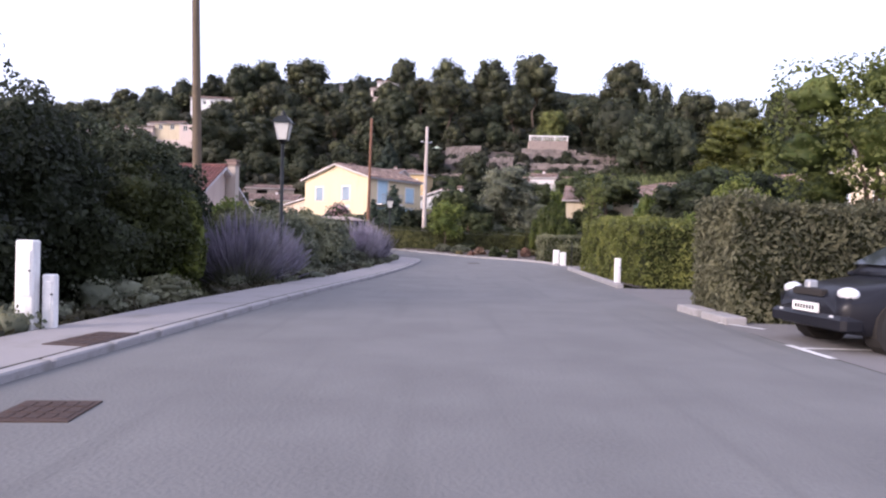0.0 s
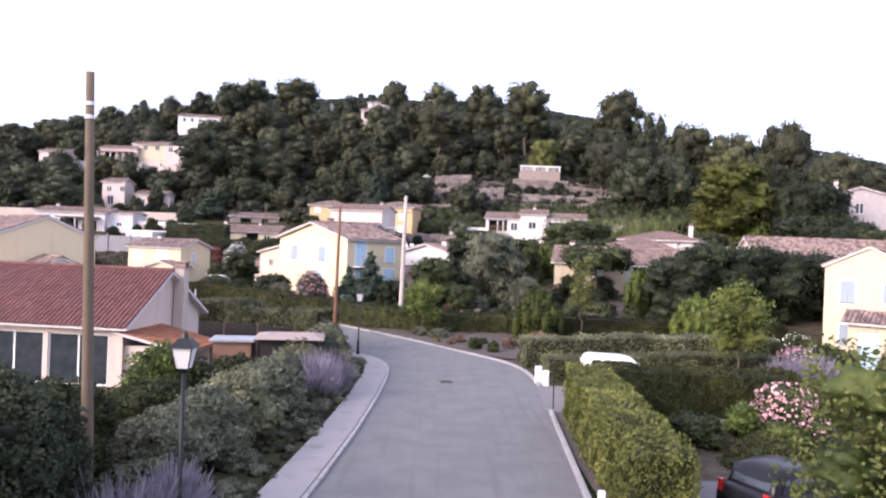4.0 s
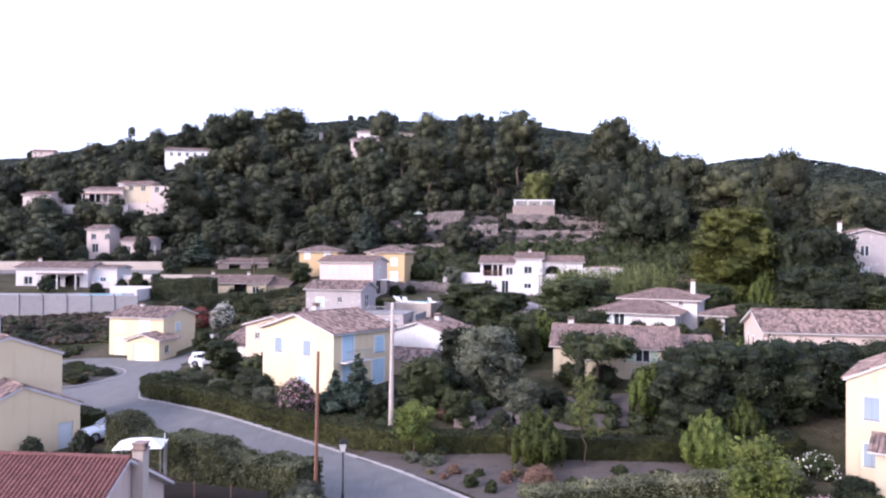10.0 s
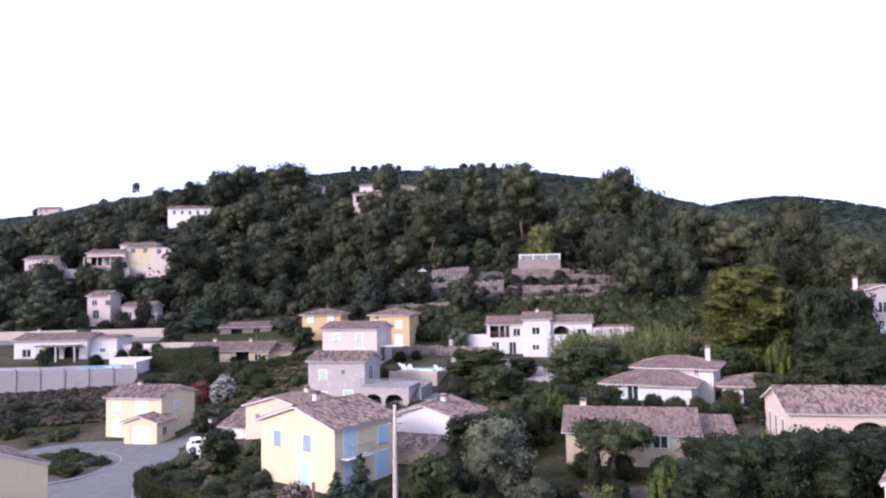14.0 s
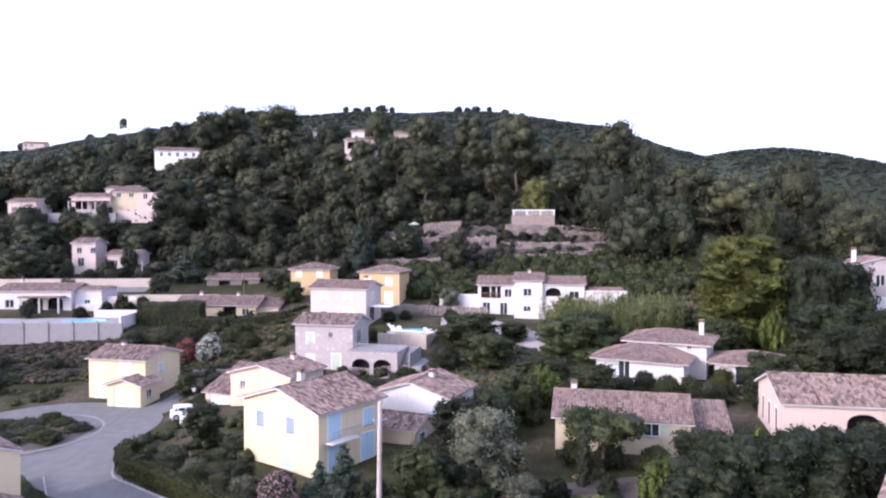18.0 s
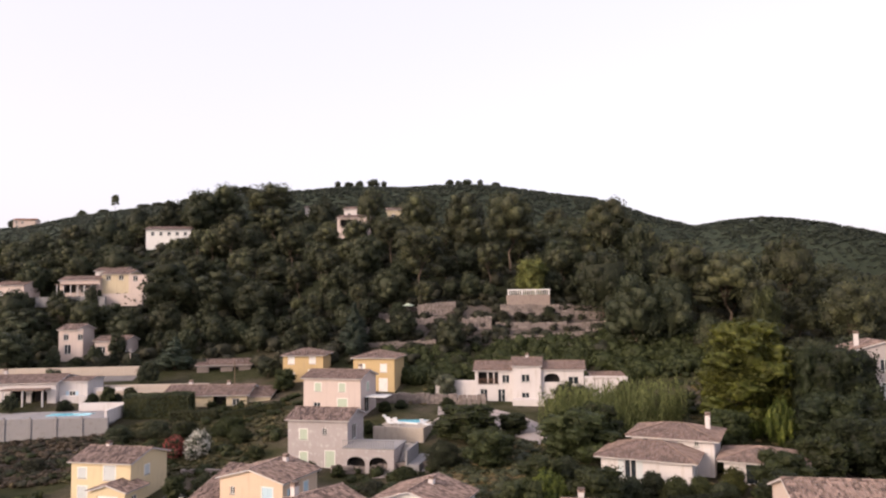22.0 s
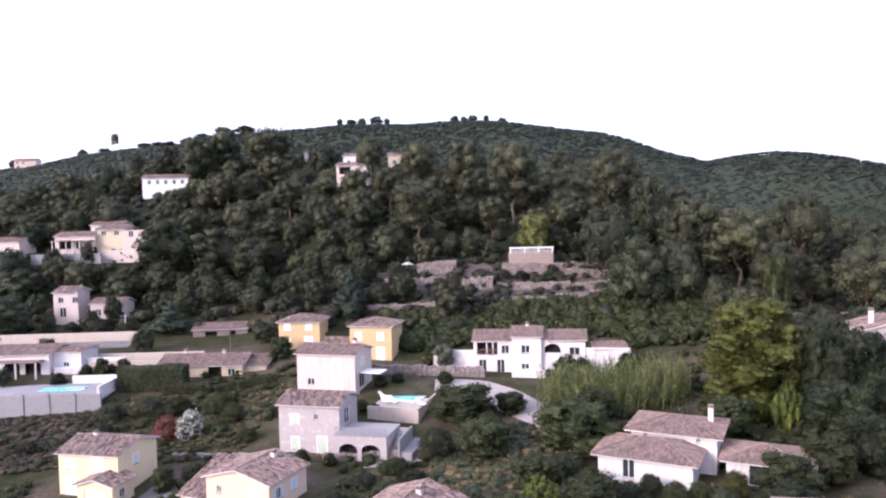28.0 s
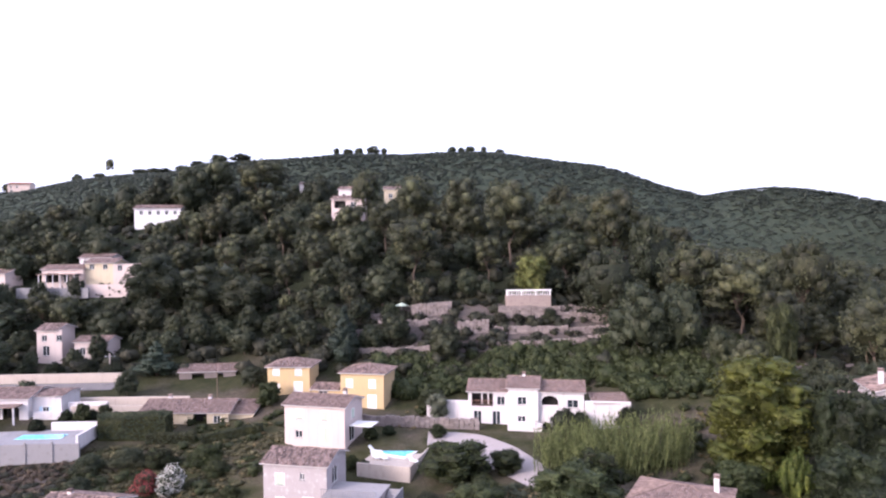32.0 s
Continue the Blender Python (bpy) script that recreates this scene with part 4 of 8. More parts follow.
block(h, -0.28, -3.57, 0, 7.0, 3.57, 0, 3.15, "y", "yellow_render", "tile", [("f", 5.6, 0.0, 0.95, 2.0, "door")], "pale_paint", 0.45, 0.1, seed=11)

# cream house at the right
h = house("house", "tall cream house with pale blue shutters and lower porch roof", 25.6, 48.2, 0.2, -38)
block(h, 0, 0, 0, 4.8, 8.0, 0, 5.9, "y", "cream_render", "tile", [("f", 0.9, 3.6, 0.8, 1.3, "shut"), ("f", 3.2, 3.7, 0.6, 1.1, "shut"), ("f", 0.9, 0.9, 0.8, 1.3, "shut"), ("l", 2.0, 3.6, 0.9, 1.3, "shut"), ("l", 5.2, 3.6, 0.9, 1.3, "shut")], "grey_blue_paint", 0.5, 0.15, seed=12)
block(h, 1.8, -3.2, 0, 5.0, 3.2, 0, 2.7, "x", "cream_render", "tile", [("f", 0.5, 0.0, 1.1, 2.1, "door"), ("f", 2.2, 0.0, 2.2, 2.1, "garage")], "blue_paint", 0.28, seed=13)

# long low house behind the walled garden
h = house("house", "long low house with a ribbed clay tile roof", 11.9, 68.5, 3.0, -14)
block(h, 0, 0, 0, 10.4, 6.4, 0, 2.45, "x", "cream_render", "tile_grey", [("f", 6.9, 1.1, 1.2, 1.2, "open"), ("f", 2.6, 1.1, 1.2, 1.2, "open")], "green_paint", 0.42, chim=[(1.3, 4.3, 0.35)], seed=14)
block(h, 10.4, 0.3, 0, 3.0, 5.0, 0, 1.35, "shed", "cream_render", "tile_grey", slope=0.3, seed=15)

def arch_head(e, x, y, z, w, rise, mat):
    """The two spandrels that round the top of an opening."""
    n = 10
    for sg in (-1, 1):
        s = Shape()
        arc = [(x + w / 2 + sg * w / 2 * math.cos(k * math.pi / 2 / n), z - rise + rise * math.sin(k * math.pi / 2 / n)) for k in range(n + 1)]
        cx = x + w / 2 + sg * w / 2
        for yy in (y, y + 0.2):
            s.v += [(a, yy, b) for a, b in arc] + [(cx, yy, z)]
        m = n + 2
        for k in range(n):
            s.f += [(n + 1, k, k + 1), (m + n + 1, m + k + 1, m + k), (k, m + k, m + k + 1, k + 1)]
        s.put("arch_spandrel", MAT[mat], e)


# farmhouse with arches at the right
h = house("house", "pink-cream house with arched porch and broad tile roof", 29.6, 66.6, 3.4, -12)
block(h, 0, 0, 0, 13.5, 8.0, 0, 3.5, "x", "pink_render", "tile", [("f", 4.6, 0.0, 2.4, 2.7, "void"), ("f", 7.6, 0.0, 2.4, 2.7, "void"), ("f", 10.6, 0.0, 2.2, 2.7, "void"), ("l", 1.4, 0.6, 0.7, 1.9, "shut"), ("l", 3.4, 0.6, 0.7, 1.9, "shut"), ("l", 5.6, 0.6, 0.7, 1.9, "shut")], "brown_wood", 0.36, seed=16)

for x, w in ((4.6, 2.4), (7.6, 2.4), (10.6, 2.2)):
    arch_head(h, x, 0.002, 2.7, w, 0.8, "pink_render")

# spread house with several hipped roofs
h = house("house", "spread off-white house with stepped hipped roofs and a white flue", 19.6, 87.1, 4.3, -28)
block(h, 0, 0, 0, 9.0, 6.5, 0, 2.7, "hip", "white_render", "tile_grey", [("f", 2.4, 0.4, 1.2, 2.0, "open"), ("r", 1.6, 0.2, 1.4, 2.0, "open")], "pale_paint", 0.3, over=0.6, seed=17)
block(h, 2.2, 5.0, 0, 8.4, 6.5, 0, 4.0, "hip", "white_render", "tile_grey", [("f", 1.2, 3.1, 0.5, 0.6, "glass"), ("f", 6.4, 3.1, 0.5, 0.6, "glass")], "pale_paint", 0.26, over=0.6, chim=[(7.4, 4.2, 0.9)], seed=18)
block(h, 11.6, 3.4, 0, 7.2, 6.0, 0, 2.5, "hip", "white_render", "tile_grey", [("f", 2.0, 0.1, 2.2, 2.0, "french"), ("f", 5.4, 0.8, 0.5, 0.6, "glass")], "pale_paint", 0.26, over=0.6, seed=19)

# white villa on the terrace
h = house("house", "white villa with a loggia, terraces and low tile roofs", 9.6, 126.6, 6.6, -10)
block(h, 0, 0, 0, 6.0, 7, 0, 5.2, "x", "white_render", "tile_grey", [("f", 0.5, 2.9, 3.2, 1.9, "void"), ("f", 4.3, 3.1, 1.2, 1.3, "glass"), ("f", 0.8, 0.2, 1.2, 2.0, "glass"), ("f", 3.6, 0.2, 1.2, 2.0, "glass")], slope=0.3, seed=20)
block(h, 6.0, -1.0, 0, 4.4, 8, 0, 6.0, "x", "white_render", "tile_grey", [("f", 1.4, 3.4, 1.3, 1.2, "glass"), ("f", 1.4, 0.9, 1.2, 0.9, "glass")], slope=0.22, chim=[(2.2, 4, 0.4)], seed=21)
block(h, 10.4, -0.4, 0, 6.6, 7, 0, 5.4, "x", "white_render", "tile_grey", [("f", 0.5, 2.5, 2.4, 2.2, "void"), ("f", 4.2, 3.0, 1.6, 1.2, "glass")], slope=0.26, seed=22)
arch_head(h, 10.9, -0.398, 4.7, 2.4, 0.9, "white_render")
rail = Shape().box(10.95, -0.36, 2.5, 13.25, -0.3, 3.35, 0.01).put("parapet", MAT["white_render"], h)
rail = Shape().box(0.5, -0.16, 3.72, 3.7, -0.08, 3.8, 0.01).put("railing", MAT["brown_wood"], h, "brown wooden balcony railing")
for k in range(15):
    Shape().box(0.56 + k * 0.217, -0.14, 2.9, 0.6 + k * 0.217, -0.1, 3.74).put("baluster", MAT["brown_wood"], rail)
for k in (2.05, 3.0):
    Shape().box(k - 0.1, -0.02, 2.9, k + 0.1, 0.18, 4.8, 0.02).put("column", MAT["white_render"], h)
Shape().box(17.0, -2.6, -0.5, 23.4, -2.25, 4.5, 0.04).put("garden_wall", MAT["white_render"], h)
Shape().box(-6.5, 1.0, 0, 0, 1.4, 3.4, 0.05).put("terrace_wall", MAT["white_render"], h)
Shape().box(6.0, -2.6, -1.4, 11, -1.0, 0.9, 0.05).put("terrace_wall", MAT["white_render"], h)
h = house("house", "low white annex with flat grey roof", 27.4, 121.0, 8.2, -6)
block(h, 0, 0, 0, 4.6, 5, 0, 2.6, "shed", "white_render", "tile_grey", [("f", 0.6, 0.3, 1.4, 2.0, "glass")], slope=0.08, seed=23)

# twin ochre houses
for x, y, z, rz, sd in ((-10.4, 134.4, 7.6, -14, 24), (-23.4, 140.4, 8.6, -6, 25)):
    h = house("house", "ochre two-storey house with a hipped roof and white shutters", x, y, z, rz)
    block(h, 0, 0, 0, 7.2, 6.0, 0, 5.9 if sd == 24 else 5.0, "hip", "ochre_render", "tile", [("f", 1.0, 3.4, 1.0, 1.3, "shut"), ("f", 4.8, 3.4, 1.0, 1.3, "shut"), ("f", 4.6, 0.2, 1.3, 2.1, "shut"), ("f", 1.0, 0.6, 1.0, 1.3, "shut"), ("r", 3.8, 0.1, 1.4, 2.2, "void")], "white_paint", 0.3, over=0.4, seed=sd)

# pale pink house and the unfinished grey house before it
h = house("house", "pale pink two-storey house with sage green shutters", -16.3, 119.2, 6.6, -17)
block(h, 0, 0, 0, 9.0, 6.2, 0, 5.3, "x", "pale_pink", "tile_grey", [("f", 1.8, 3.3, 1.0, 1.2, "shut"), ("f", 5.6, 3.3, 1.0, 1.2, "shut"), ("f", 1.6, 0.7, 1.1, 1.0, "glass"), ("f", 5.4, 0.1, 1.5, 2.2, "shut"), ("r", 2.4, 3.2, 0.9, 1.2, "shut"), ("r", 1.6, 0.1, 1.8, 2.2, "glass")], "green_paint", 0.28, chim=[(7.2, 4.4, 0.4)], seed=26)
Shape().box(9.2, 1.0, 2.45, 12.4, 4.0, 2.52, 0.01).put("awning", MAT["white_paint"], h, "white canvas awning")
h = house("house", "unfinished grey block house with an arched terrace", -15.8, 104.2, 2.2, -14)
block(h, 0, 0, 0, 7.9, 6.2, 0, 6.2, "x", "raw_block", "tile", [("f", 4.6, 4.3, 0.6, 0.8, "glass"), ("f", 1.6, 0.6, 1.0, 1.5, "shut"), ("f", 5.0, 0.3, 1.2, 2.0, "shut"), ("f", 1.6, 3.6, 1.0, 1.3, "shut"), ("r", 1.8, 3.4, 1.6, 1.9, "french")], "green_paint", 0.3, seed=27)
block(h, 7.9, -1.6, 0, 6.4, 5.4, -0.6, 3.0, "none", "raw_block", "tile", [("f", 0.5, 0.2, 2.3, 2.5, "void"), ("f", 3.3, 0.2, 2.3, 2.5, "void")], seed=28)
s = Shape().box(7.8, -1.7, 3.0, 14.4, 3.9, 3.14, 0.02)
ter = s.put("terrace_slab", MAT["concrete"], h)
s = Shape()
for i in range(22):
    s.box(7.9 + i * 0.3, -1.66, 3.14, 7.96 + i * 0.3, -1.6, 4.0)
s.box(7.8, -1.68, 3.98, 14.4, -1.58, 4.06).put("balustrade", MAT["pale_wall"], ter)
st = Shape().box(16.0, -2.6, -0.8, 16.2, 3.0, 3.2, 0.02).put("stair_wall", MAT["pale_wall"], h, "pale wall beside the outdoor stair")
for k in range(18):
    Shape().box(14.5, 2.6 - k * 0.29, -0.8, 15.98, 2.885 - k * 0.29, 3.0 - k * 0.19, 0.01).put("step", MAT["concrete"], st)
Shape().box(16.22, -2.4, -0.8, 17.6, 3.6, 1.6, 0.03).put("planter_wall", MAT["pale_wall"], h)

for x in (8.4, 11.2):
    arch_head(h, x, -1.61, 2.1, 2.3, 0.8, "raw_block")

# pink house beside the lane
h = house("house", "single-storey pink house with a red tile roof and glazed veranda", -11.9, 33.0, -0.12, 84)
block(h, 0, 0, 0, 7.2, 11.0, 0, 2.75, "y", "pink_render", "tile_red", [("l", 7.75, 0.05, 2.65, 2.15, "french"), ("l", 4.9, 0.05, 2.65, 2.15, "french"), ("l", 2.05, 0.05, 2.65, 2.15, "french")], "brown_wood", 0.56, col=0.2, row=0.32, chim=[], seed=29, near=True)
chimney(h, 4.5, -0.3, 0, 4.9, "sand_wall", 0.5)
block(h, 0.2, -2.5, 0, 2.7, 2.5, 0, 1.75, "shed", "pink_render", "tile_orange", slope=0.22, col=0.17, row=0.3, seed=30)


# ---- plants ----
def crown_of(lobes, leaf_count, leaf, seed, spread=0.75, wide=0.7, depth=0.34):
    """A crown: leaf sprays over every lobe, as far as no other lobe covers them."""
    rg = np.random.RandomState(seed)
    s = Shape()
    C, R = np.array([c for c, _ in lobes]), np.array([r for _, r in lobes])
    area = R[:, 0] * R[:, 2]
    which = rg.choice(len(lobes), leaf_count * 4, p=area / area.sum())
    d = on_ball(len(which), rg)
    bumpy = 1 + 0.2 * np.sin(d[:, 0] * 5 + which) * np.sin(d[:, 1] * 4.3 + 2 * which) + 0.14 * np.sin(d[:, 2] * 7 + which)
    k = (1.1 - depth * rg.uniform(0, 1, len(which)) ** 1.3) * bumpy
    pts = C[which] + d * R[which] * k[:, None]
    seen = np.ones(len(which), bool)
    for i in range(len(lobes)):
        seen &= (which == i) | ((((pts - C[i]) / R[i]) ** 2).sum(1) > 0.62)
    pts, d = pts[seen][:leaf_count], d[seen][:leaf_count]
    return s.leaves(pts, d, leaf, seed * 7, wide, spread)


def inner_of(lobes, seed, inner=0.74, n=2):
    """The dense foliage inside a crown, one rough lump a lobe."""
    s = Shape()
    for i, (c, r) in enumerate(lobes):
        s.lump(c, [k * inner for k in r], seed + i, 0.8, n)
    return s


def trunk_of(H, r, fork, tips, seed, lean=0.04):
    """A tapered trunk that forks into limbs ending at the tips."""
    rg = random.Random(seed)
    s = Shape()
    bend = [(rg.uniform(-lean, lean) * H * k, rg.uniform(-lean, lean) * H * k, fork * k) for k in (0, 0.35, 0.7, 1.0)]
    bend[0] = (0, 0, -0.6)
    s.tube(bend, [r * 1.25, r, r * 0.85, r * 0.7], 8)
    top = Vector(bend[-1])
    for t in tips:
        t = Vector(t)
        mid = top.lerp(t, 0.5) + Vector((rg.uniform(-0.1, 0.1), rg.uniform(-0.1, 0.1), 0.08)) * (t - top).length
        s.tube([top, mid, t], [r * 0.6, r * 0.38, r * 0.12], 6)
    return s


TREE_KINDS = {}


def tree_kind(kind, variant, H, W, label, category, leafmat, leaf, count, lobe_plan, fork, r, tips=6, group="trees", inner=0.74, n=3):
    """One tree standing at the origin, kept as a pattern for copies."""
    rg = random.Random(hash_of(kind) + variant * 17)
    lobes = lobe_plan(rg, H, W)
    e = thing("tree" if category == "tree" else category, pose(0, 0, 0), label, category, group)
    tipsl = [c for c, _ in sorted(lobes, key=lambda q: -q[0][2])[:tips]]
    trunk_of(H, r, fork, tipsl, variant + 3).put("trunk", MAT["bark"], e, smooth=True)
    crown_of(lobes, count, leaf, hash_of(kind) % 97 + variant).put("crown", MAT[leafmat], e)
    if inner:
        inner_of(lobes, variant, inner, n).put("inner_foliage", MAT[leafmat], e, smooth=True)
    TREE_KINDS.setdefault(kind, []).append([e, H, W, False])
    return e


def hash_of(s):
    return sum((i + 1) * ord(c) for i, c in enumerate(s))


def lobes_round(lo, n, squash=0.8):
    def plan(rg, H, W):
        out = []
        for i in range(n):
            z = lo + (1 - lo) * (i + 0.7) / n
            half = W / 2 * math.sqrt(max(0.05, 1 - ((z - lo) / (1 - lo) * 1.75 - 0.78) ** 2)) if n > 1 else W / 2
            a = i * 2.4 + rg.uniform(-0.5, 0.5)
            k = rg.uniform(0.45, 0.85) * half * (0.3 if i == n - 1 else 1)
            R = W * rg.uniform(0.2, 0.3) * math.sqrt(9 / max(n, 9))
            out.append(((k * math.cos(a), k * math.sin(a), min(z * H, H - R * squash * 0.9)), (R, R, R * squash)))
        out.append(((0, 0, H * (lo + (1 - lo) * 0.45)), (W * 0.33, W * 0.33, H * (1 - lo) * 0.36)))
        return out
    return plan


def knobs(rg, centre, R, n, lo, r0, r1):
    """Rounded clumps that stand out of an egg-shaped crown, from height lo (-1 to 1) upwards."""
    out = []
    for i in range(n):
        z = lo + (0.97 - lo) * (i + 0.5) / n
        a = i * 2.4 + rg.uniform(-0.4, 0.4)
        k = math.sqrt(1 - z * z) * rg.uniform(0.7, 1.0)
        r = rg.uniform(r0, r1) * R[0] * 2
        out.append(((centre[0] + k * R[0] * math.cos(a), centre[1] + k * R[1] * math.sin(a), centre[2] + z * R[2] * rg.uniform(0.82, 0.98)), (r, r, r * 1.08)))
    return out


def lobes_oak(rg, H, W):
    c, R = (0, 0, H * 0.5), (W * 0.4, W * 0.4, H * 0.43)
    return [(c, R)] + knobs(rg, c, R, 17, -0.55, 0.13, 0.22)


def lobes_pine(rg, H, W):
    lean = rg.uniform(-0.06, 0.06) * W
    c, R = (lean, 0, H * 0.68), (W * 0.36, W * 0.36, H * 0.25)
    low = [((W * 0.3 * math.cos(a), W * 0.3 * math.sin(a), H * rg.uniform(0.36, 0.48)), (W * 0.16, W * 0.16, H * 0.07)) for a in (rg.uniform(0, 6.3), rg.uniform(0, 6.3), rg.uniform(0, 6.3))]
    return [(c, R)] + low + knobs(rg, c, R, 15, -0.5, 0.15, 0.25)


def lobes_cone(rg, H, W):
    out = []
    for i in range(12):
        t = i / 11
        a = i * 2.4
        k = W / 2 * (1 - t) * 0.55
        R = W * (0.27 * (1 - t) + 0.07)
        out.append(((k * math.cos(a), k * math.sin(a), H * (0.14 + 0.8 * t)), (R, R, max(R, H * 0.09))))
    return out


def lobes_spiky(rg, H, W):
    """Many upright shoots, the tallest in the middle."""
    out = [((0, 0, H * 0.36), (W * 0.36, W * 0.36, H * 0.34))]
    for i in range(26):
        a, u = i * 2.4, math.sqrt((i + 0.5) / 26)
        top = H * (1.0 - 0.45 * u * u) * rg.uniform(0.86, 1.0)
        out.append(((W * 0.44 * u * math.cos(a), W * 0.44 * u * math.sin(a), top - H * 0.2), (W * 0.075, W * 0.075, H * 0.2)))
    return out


def lobes_slender(rg, H, W):
    return [((W * 0.22 * math.cos(i * 2.4), W * 0.22 * math.sin(i * 2.4), H * (0.42 + 0.055 * i)), (W * (0.3 - 0.014 * i), W * (0.3 - 0.014 * i), H * 0.075)) for i in range(11)]


def lobes_column(rg, H, W):
    return [((rg.uniform(-0.06, 0.06) * W, rg.uniform(-0.06, 0.06) * W, H * (0.08 + 0.86 * i / 9)), (W * 0.46 * (1 - 0.5 * (i / 9) ** 2), W * 0.46 * (1 - 0.5 * (i / 9) ** 2), H * 0.09)) for i in range(10)]


def lobes_umbrella(rg, H, W):
    return [((W * 0.34 * math.cos(i * 0.9) * (i > 0), W * 0.34 * math.sin(i * 0.9) * (i > 0), H * (0.72 + 0.1 * (i % 3 == 0))), (W * 0.22, W * 0.22, H * 0.17)) for i in range(8)]


def lobes_dome(n):
    def plan(rg, H, W):
        out = []
        for i in range(n):
            a, u = i * 2.4, math.sqrt((i + 0.5) / n)
            R = W * rg.uniform(0.2, 0.28)
            out.append(((W * 0.33 * u * math.cos(a), W * 0.33 * u * math.sin(a), H * (0.9 - 0.62 * u * u) - R * 0.3), (R, R, H * 0.24)))
        out.append(((0, 0, H * 0.4), (W * 0.36, W * 0.36, H * 0.42)))
        return out
    return plan


for v in range(4):
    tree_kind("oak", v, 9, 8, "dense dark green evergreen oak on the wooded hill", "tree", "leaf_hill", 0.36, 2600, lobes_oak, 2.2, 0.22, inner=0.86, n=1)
for v in range(4):
    tree_kind("pine", v, 13, 9, "tall Aleppo pine with a bare trunk and clumped crown", "tree", "leaf_pine", 0.34, 2600, lobes_pine, 5.0, 0.2, 8, inner=0.82, n=1)
for v in range(2):
    tree_kind("dark", v, 6, 6.5, "broad dark green garden tree with foliage to the ground", "tree", "leaf_dark", 0.22, 7500, lobes_round(0.02, 14), 1.2, 0.16)
    tree_kind("garden", v, 6, 6, "leafy mid-green tree in the gardens", "tree", "leaf_mid", 0.26, 4500, lobes_round(0.12, 13), 1.5, 0.16)
tree_kind("olive", 0, 6, 5.5, "grey-green olive tree with soft crown", "tree", "leaf_olive", 0.18, 4600, lobes_round(0.1, 12), 1.5, 0.2, inner=0.66)
tree_kind("bright", 0, 4, 3.6, "bright green bushy young garden tree", "tree", "leaf_bright", 0.15, 6000, lobes_spiky, 0.8, 0.09, inner=0.8, n=2)
tree_kind("autumn", 0, 13, 10, "large yellow-green rounded deciduous tree", "tree", "leaf_autumn", 0.36, 7500, lobes_round(0.06, 20), 3.0, 0.3)
tree_kind("sapling", 0, 4.6, 2.2, "slender young tree with a thin trunk and light crown", "tree", "leaf_bright", 0.12, 2600, lobes_round(0.36, 8, 1.1), 2.2, 0.045, 5, inner=0.5)
tree_kind("slender", 0, 5.6, 1.9, "slender yellow-green young tree on a thin trunk", "tree", "leaf_yellow", 0.13, 1700, lobes_slender, 2.0, 0.04, 5, inner=0.4)
tree_kind("spray", 0, 6, 2.8, "tall shrub with yellow-green upright sprays", "tree", "leaf_bright", 0.17, 2600, lobes_spiky, 0.8, 0.09, inner=0.7, n=2)
tree_kind("pale", 0, 6, 6, "round pale yellow-green tree behind the terrace", "tree", "leaf_yellow", 0.28, 3600, lobes_round(0.1, 12), 1.4, 0.14)
tree_kind("plane", 0, 5, 6, "flat-topped shade tree with a clipped green crown", "tree", "leaf_mid", 0.25, 2400, lobes_umbrella, 3.0, 0.16, 7)
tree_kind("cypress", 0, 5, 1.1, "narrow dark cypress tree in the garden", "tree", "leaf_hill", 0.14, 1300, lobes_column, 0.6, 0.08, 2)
tree_kind("conifer", 0, 5, 3, "blue-grey conical garden conifer", "tree", "leaf_conifer", 0.22, 1800, lobes_cone, 1.0, 0.12, 3)
tree_kind("round", 0, 5, 3.8, "round-headed green garden tree", "tree", "leaf_mid", 0.24, 2000, lobes_round(0.2, 9), 1.2, 0.1)
place_count = {}


def plant(kind, x, y, top, wide, base=None):
    """A tree of that kind with its foot on the ground at x, y, its top at that height and its crown that wide."""
    pats = TREE_KINDS[kind]
    k = place_count[kind] = place_count.get(kind, -1) + 1
    rec = pats[k % len(pats)]
    e, H, W, used = rec
    b = hz(x, y) - 0.05 if base is None else base
    m = pose(x, y, b, 0, 0, (k * 137.5) % 360) @ Matrix.Diagonal((wide / W, wide / W, max(0.5, top - b) / H, 1))
    if not used:
        rec[3] = True
        e.matrix_basis = m
        return e
    keep = e.scale.copy()
    e.scale = (1, 1, 1)
    c = copy_thing(e, m)
    e.scale = keep
    return c


GARDEN_TREES = [
    ("conifer", -4.2, 60.0, 5.6, 3.2), ("conifer", -5.9, 60.2, 4.4, 2.6), ("dark", -2.2, 58.6, 3.6, 2.6), ("garden", -8.6, 61.2, 3.2, 2.0), ("garden", 0.8, 60.0, 5.4, 3.6), ("garden", -0.4, 57.4, 3.0, 2.4), ("olive", 5.7, 62.0, 7.6, 5.5), ("dark", 4.0, 68.0, 6.9, 4.6), ("bright", 12.7, 80.0, 7.3, 4.5),
    ("plane", 14.7, 64.0, 7.0, 5.7), ("cypress", 12.8, 62.0, 6.0, 1.2), ("dark", 18.4, 54.4, 6.0, 5.4), ("dark", 21.4, 56.0, 7.2, 6.8), ("dark", 25.6, 57.0, 7.2, 6.2), ("dark", 30.4, 58.5, 6.9, 6.2),
    ("sapling", 0.2, 51.2, 4.0, 2.4), ("bright", 7.7, 49.8, 4.1, 3.5),
]
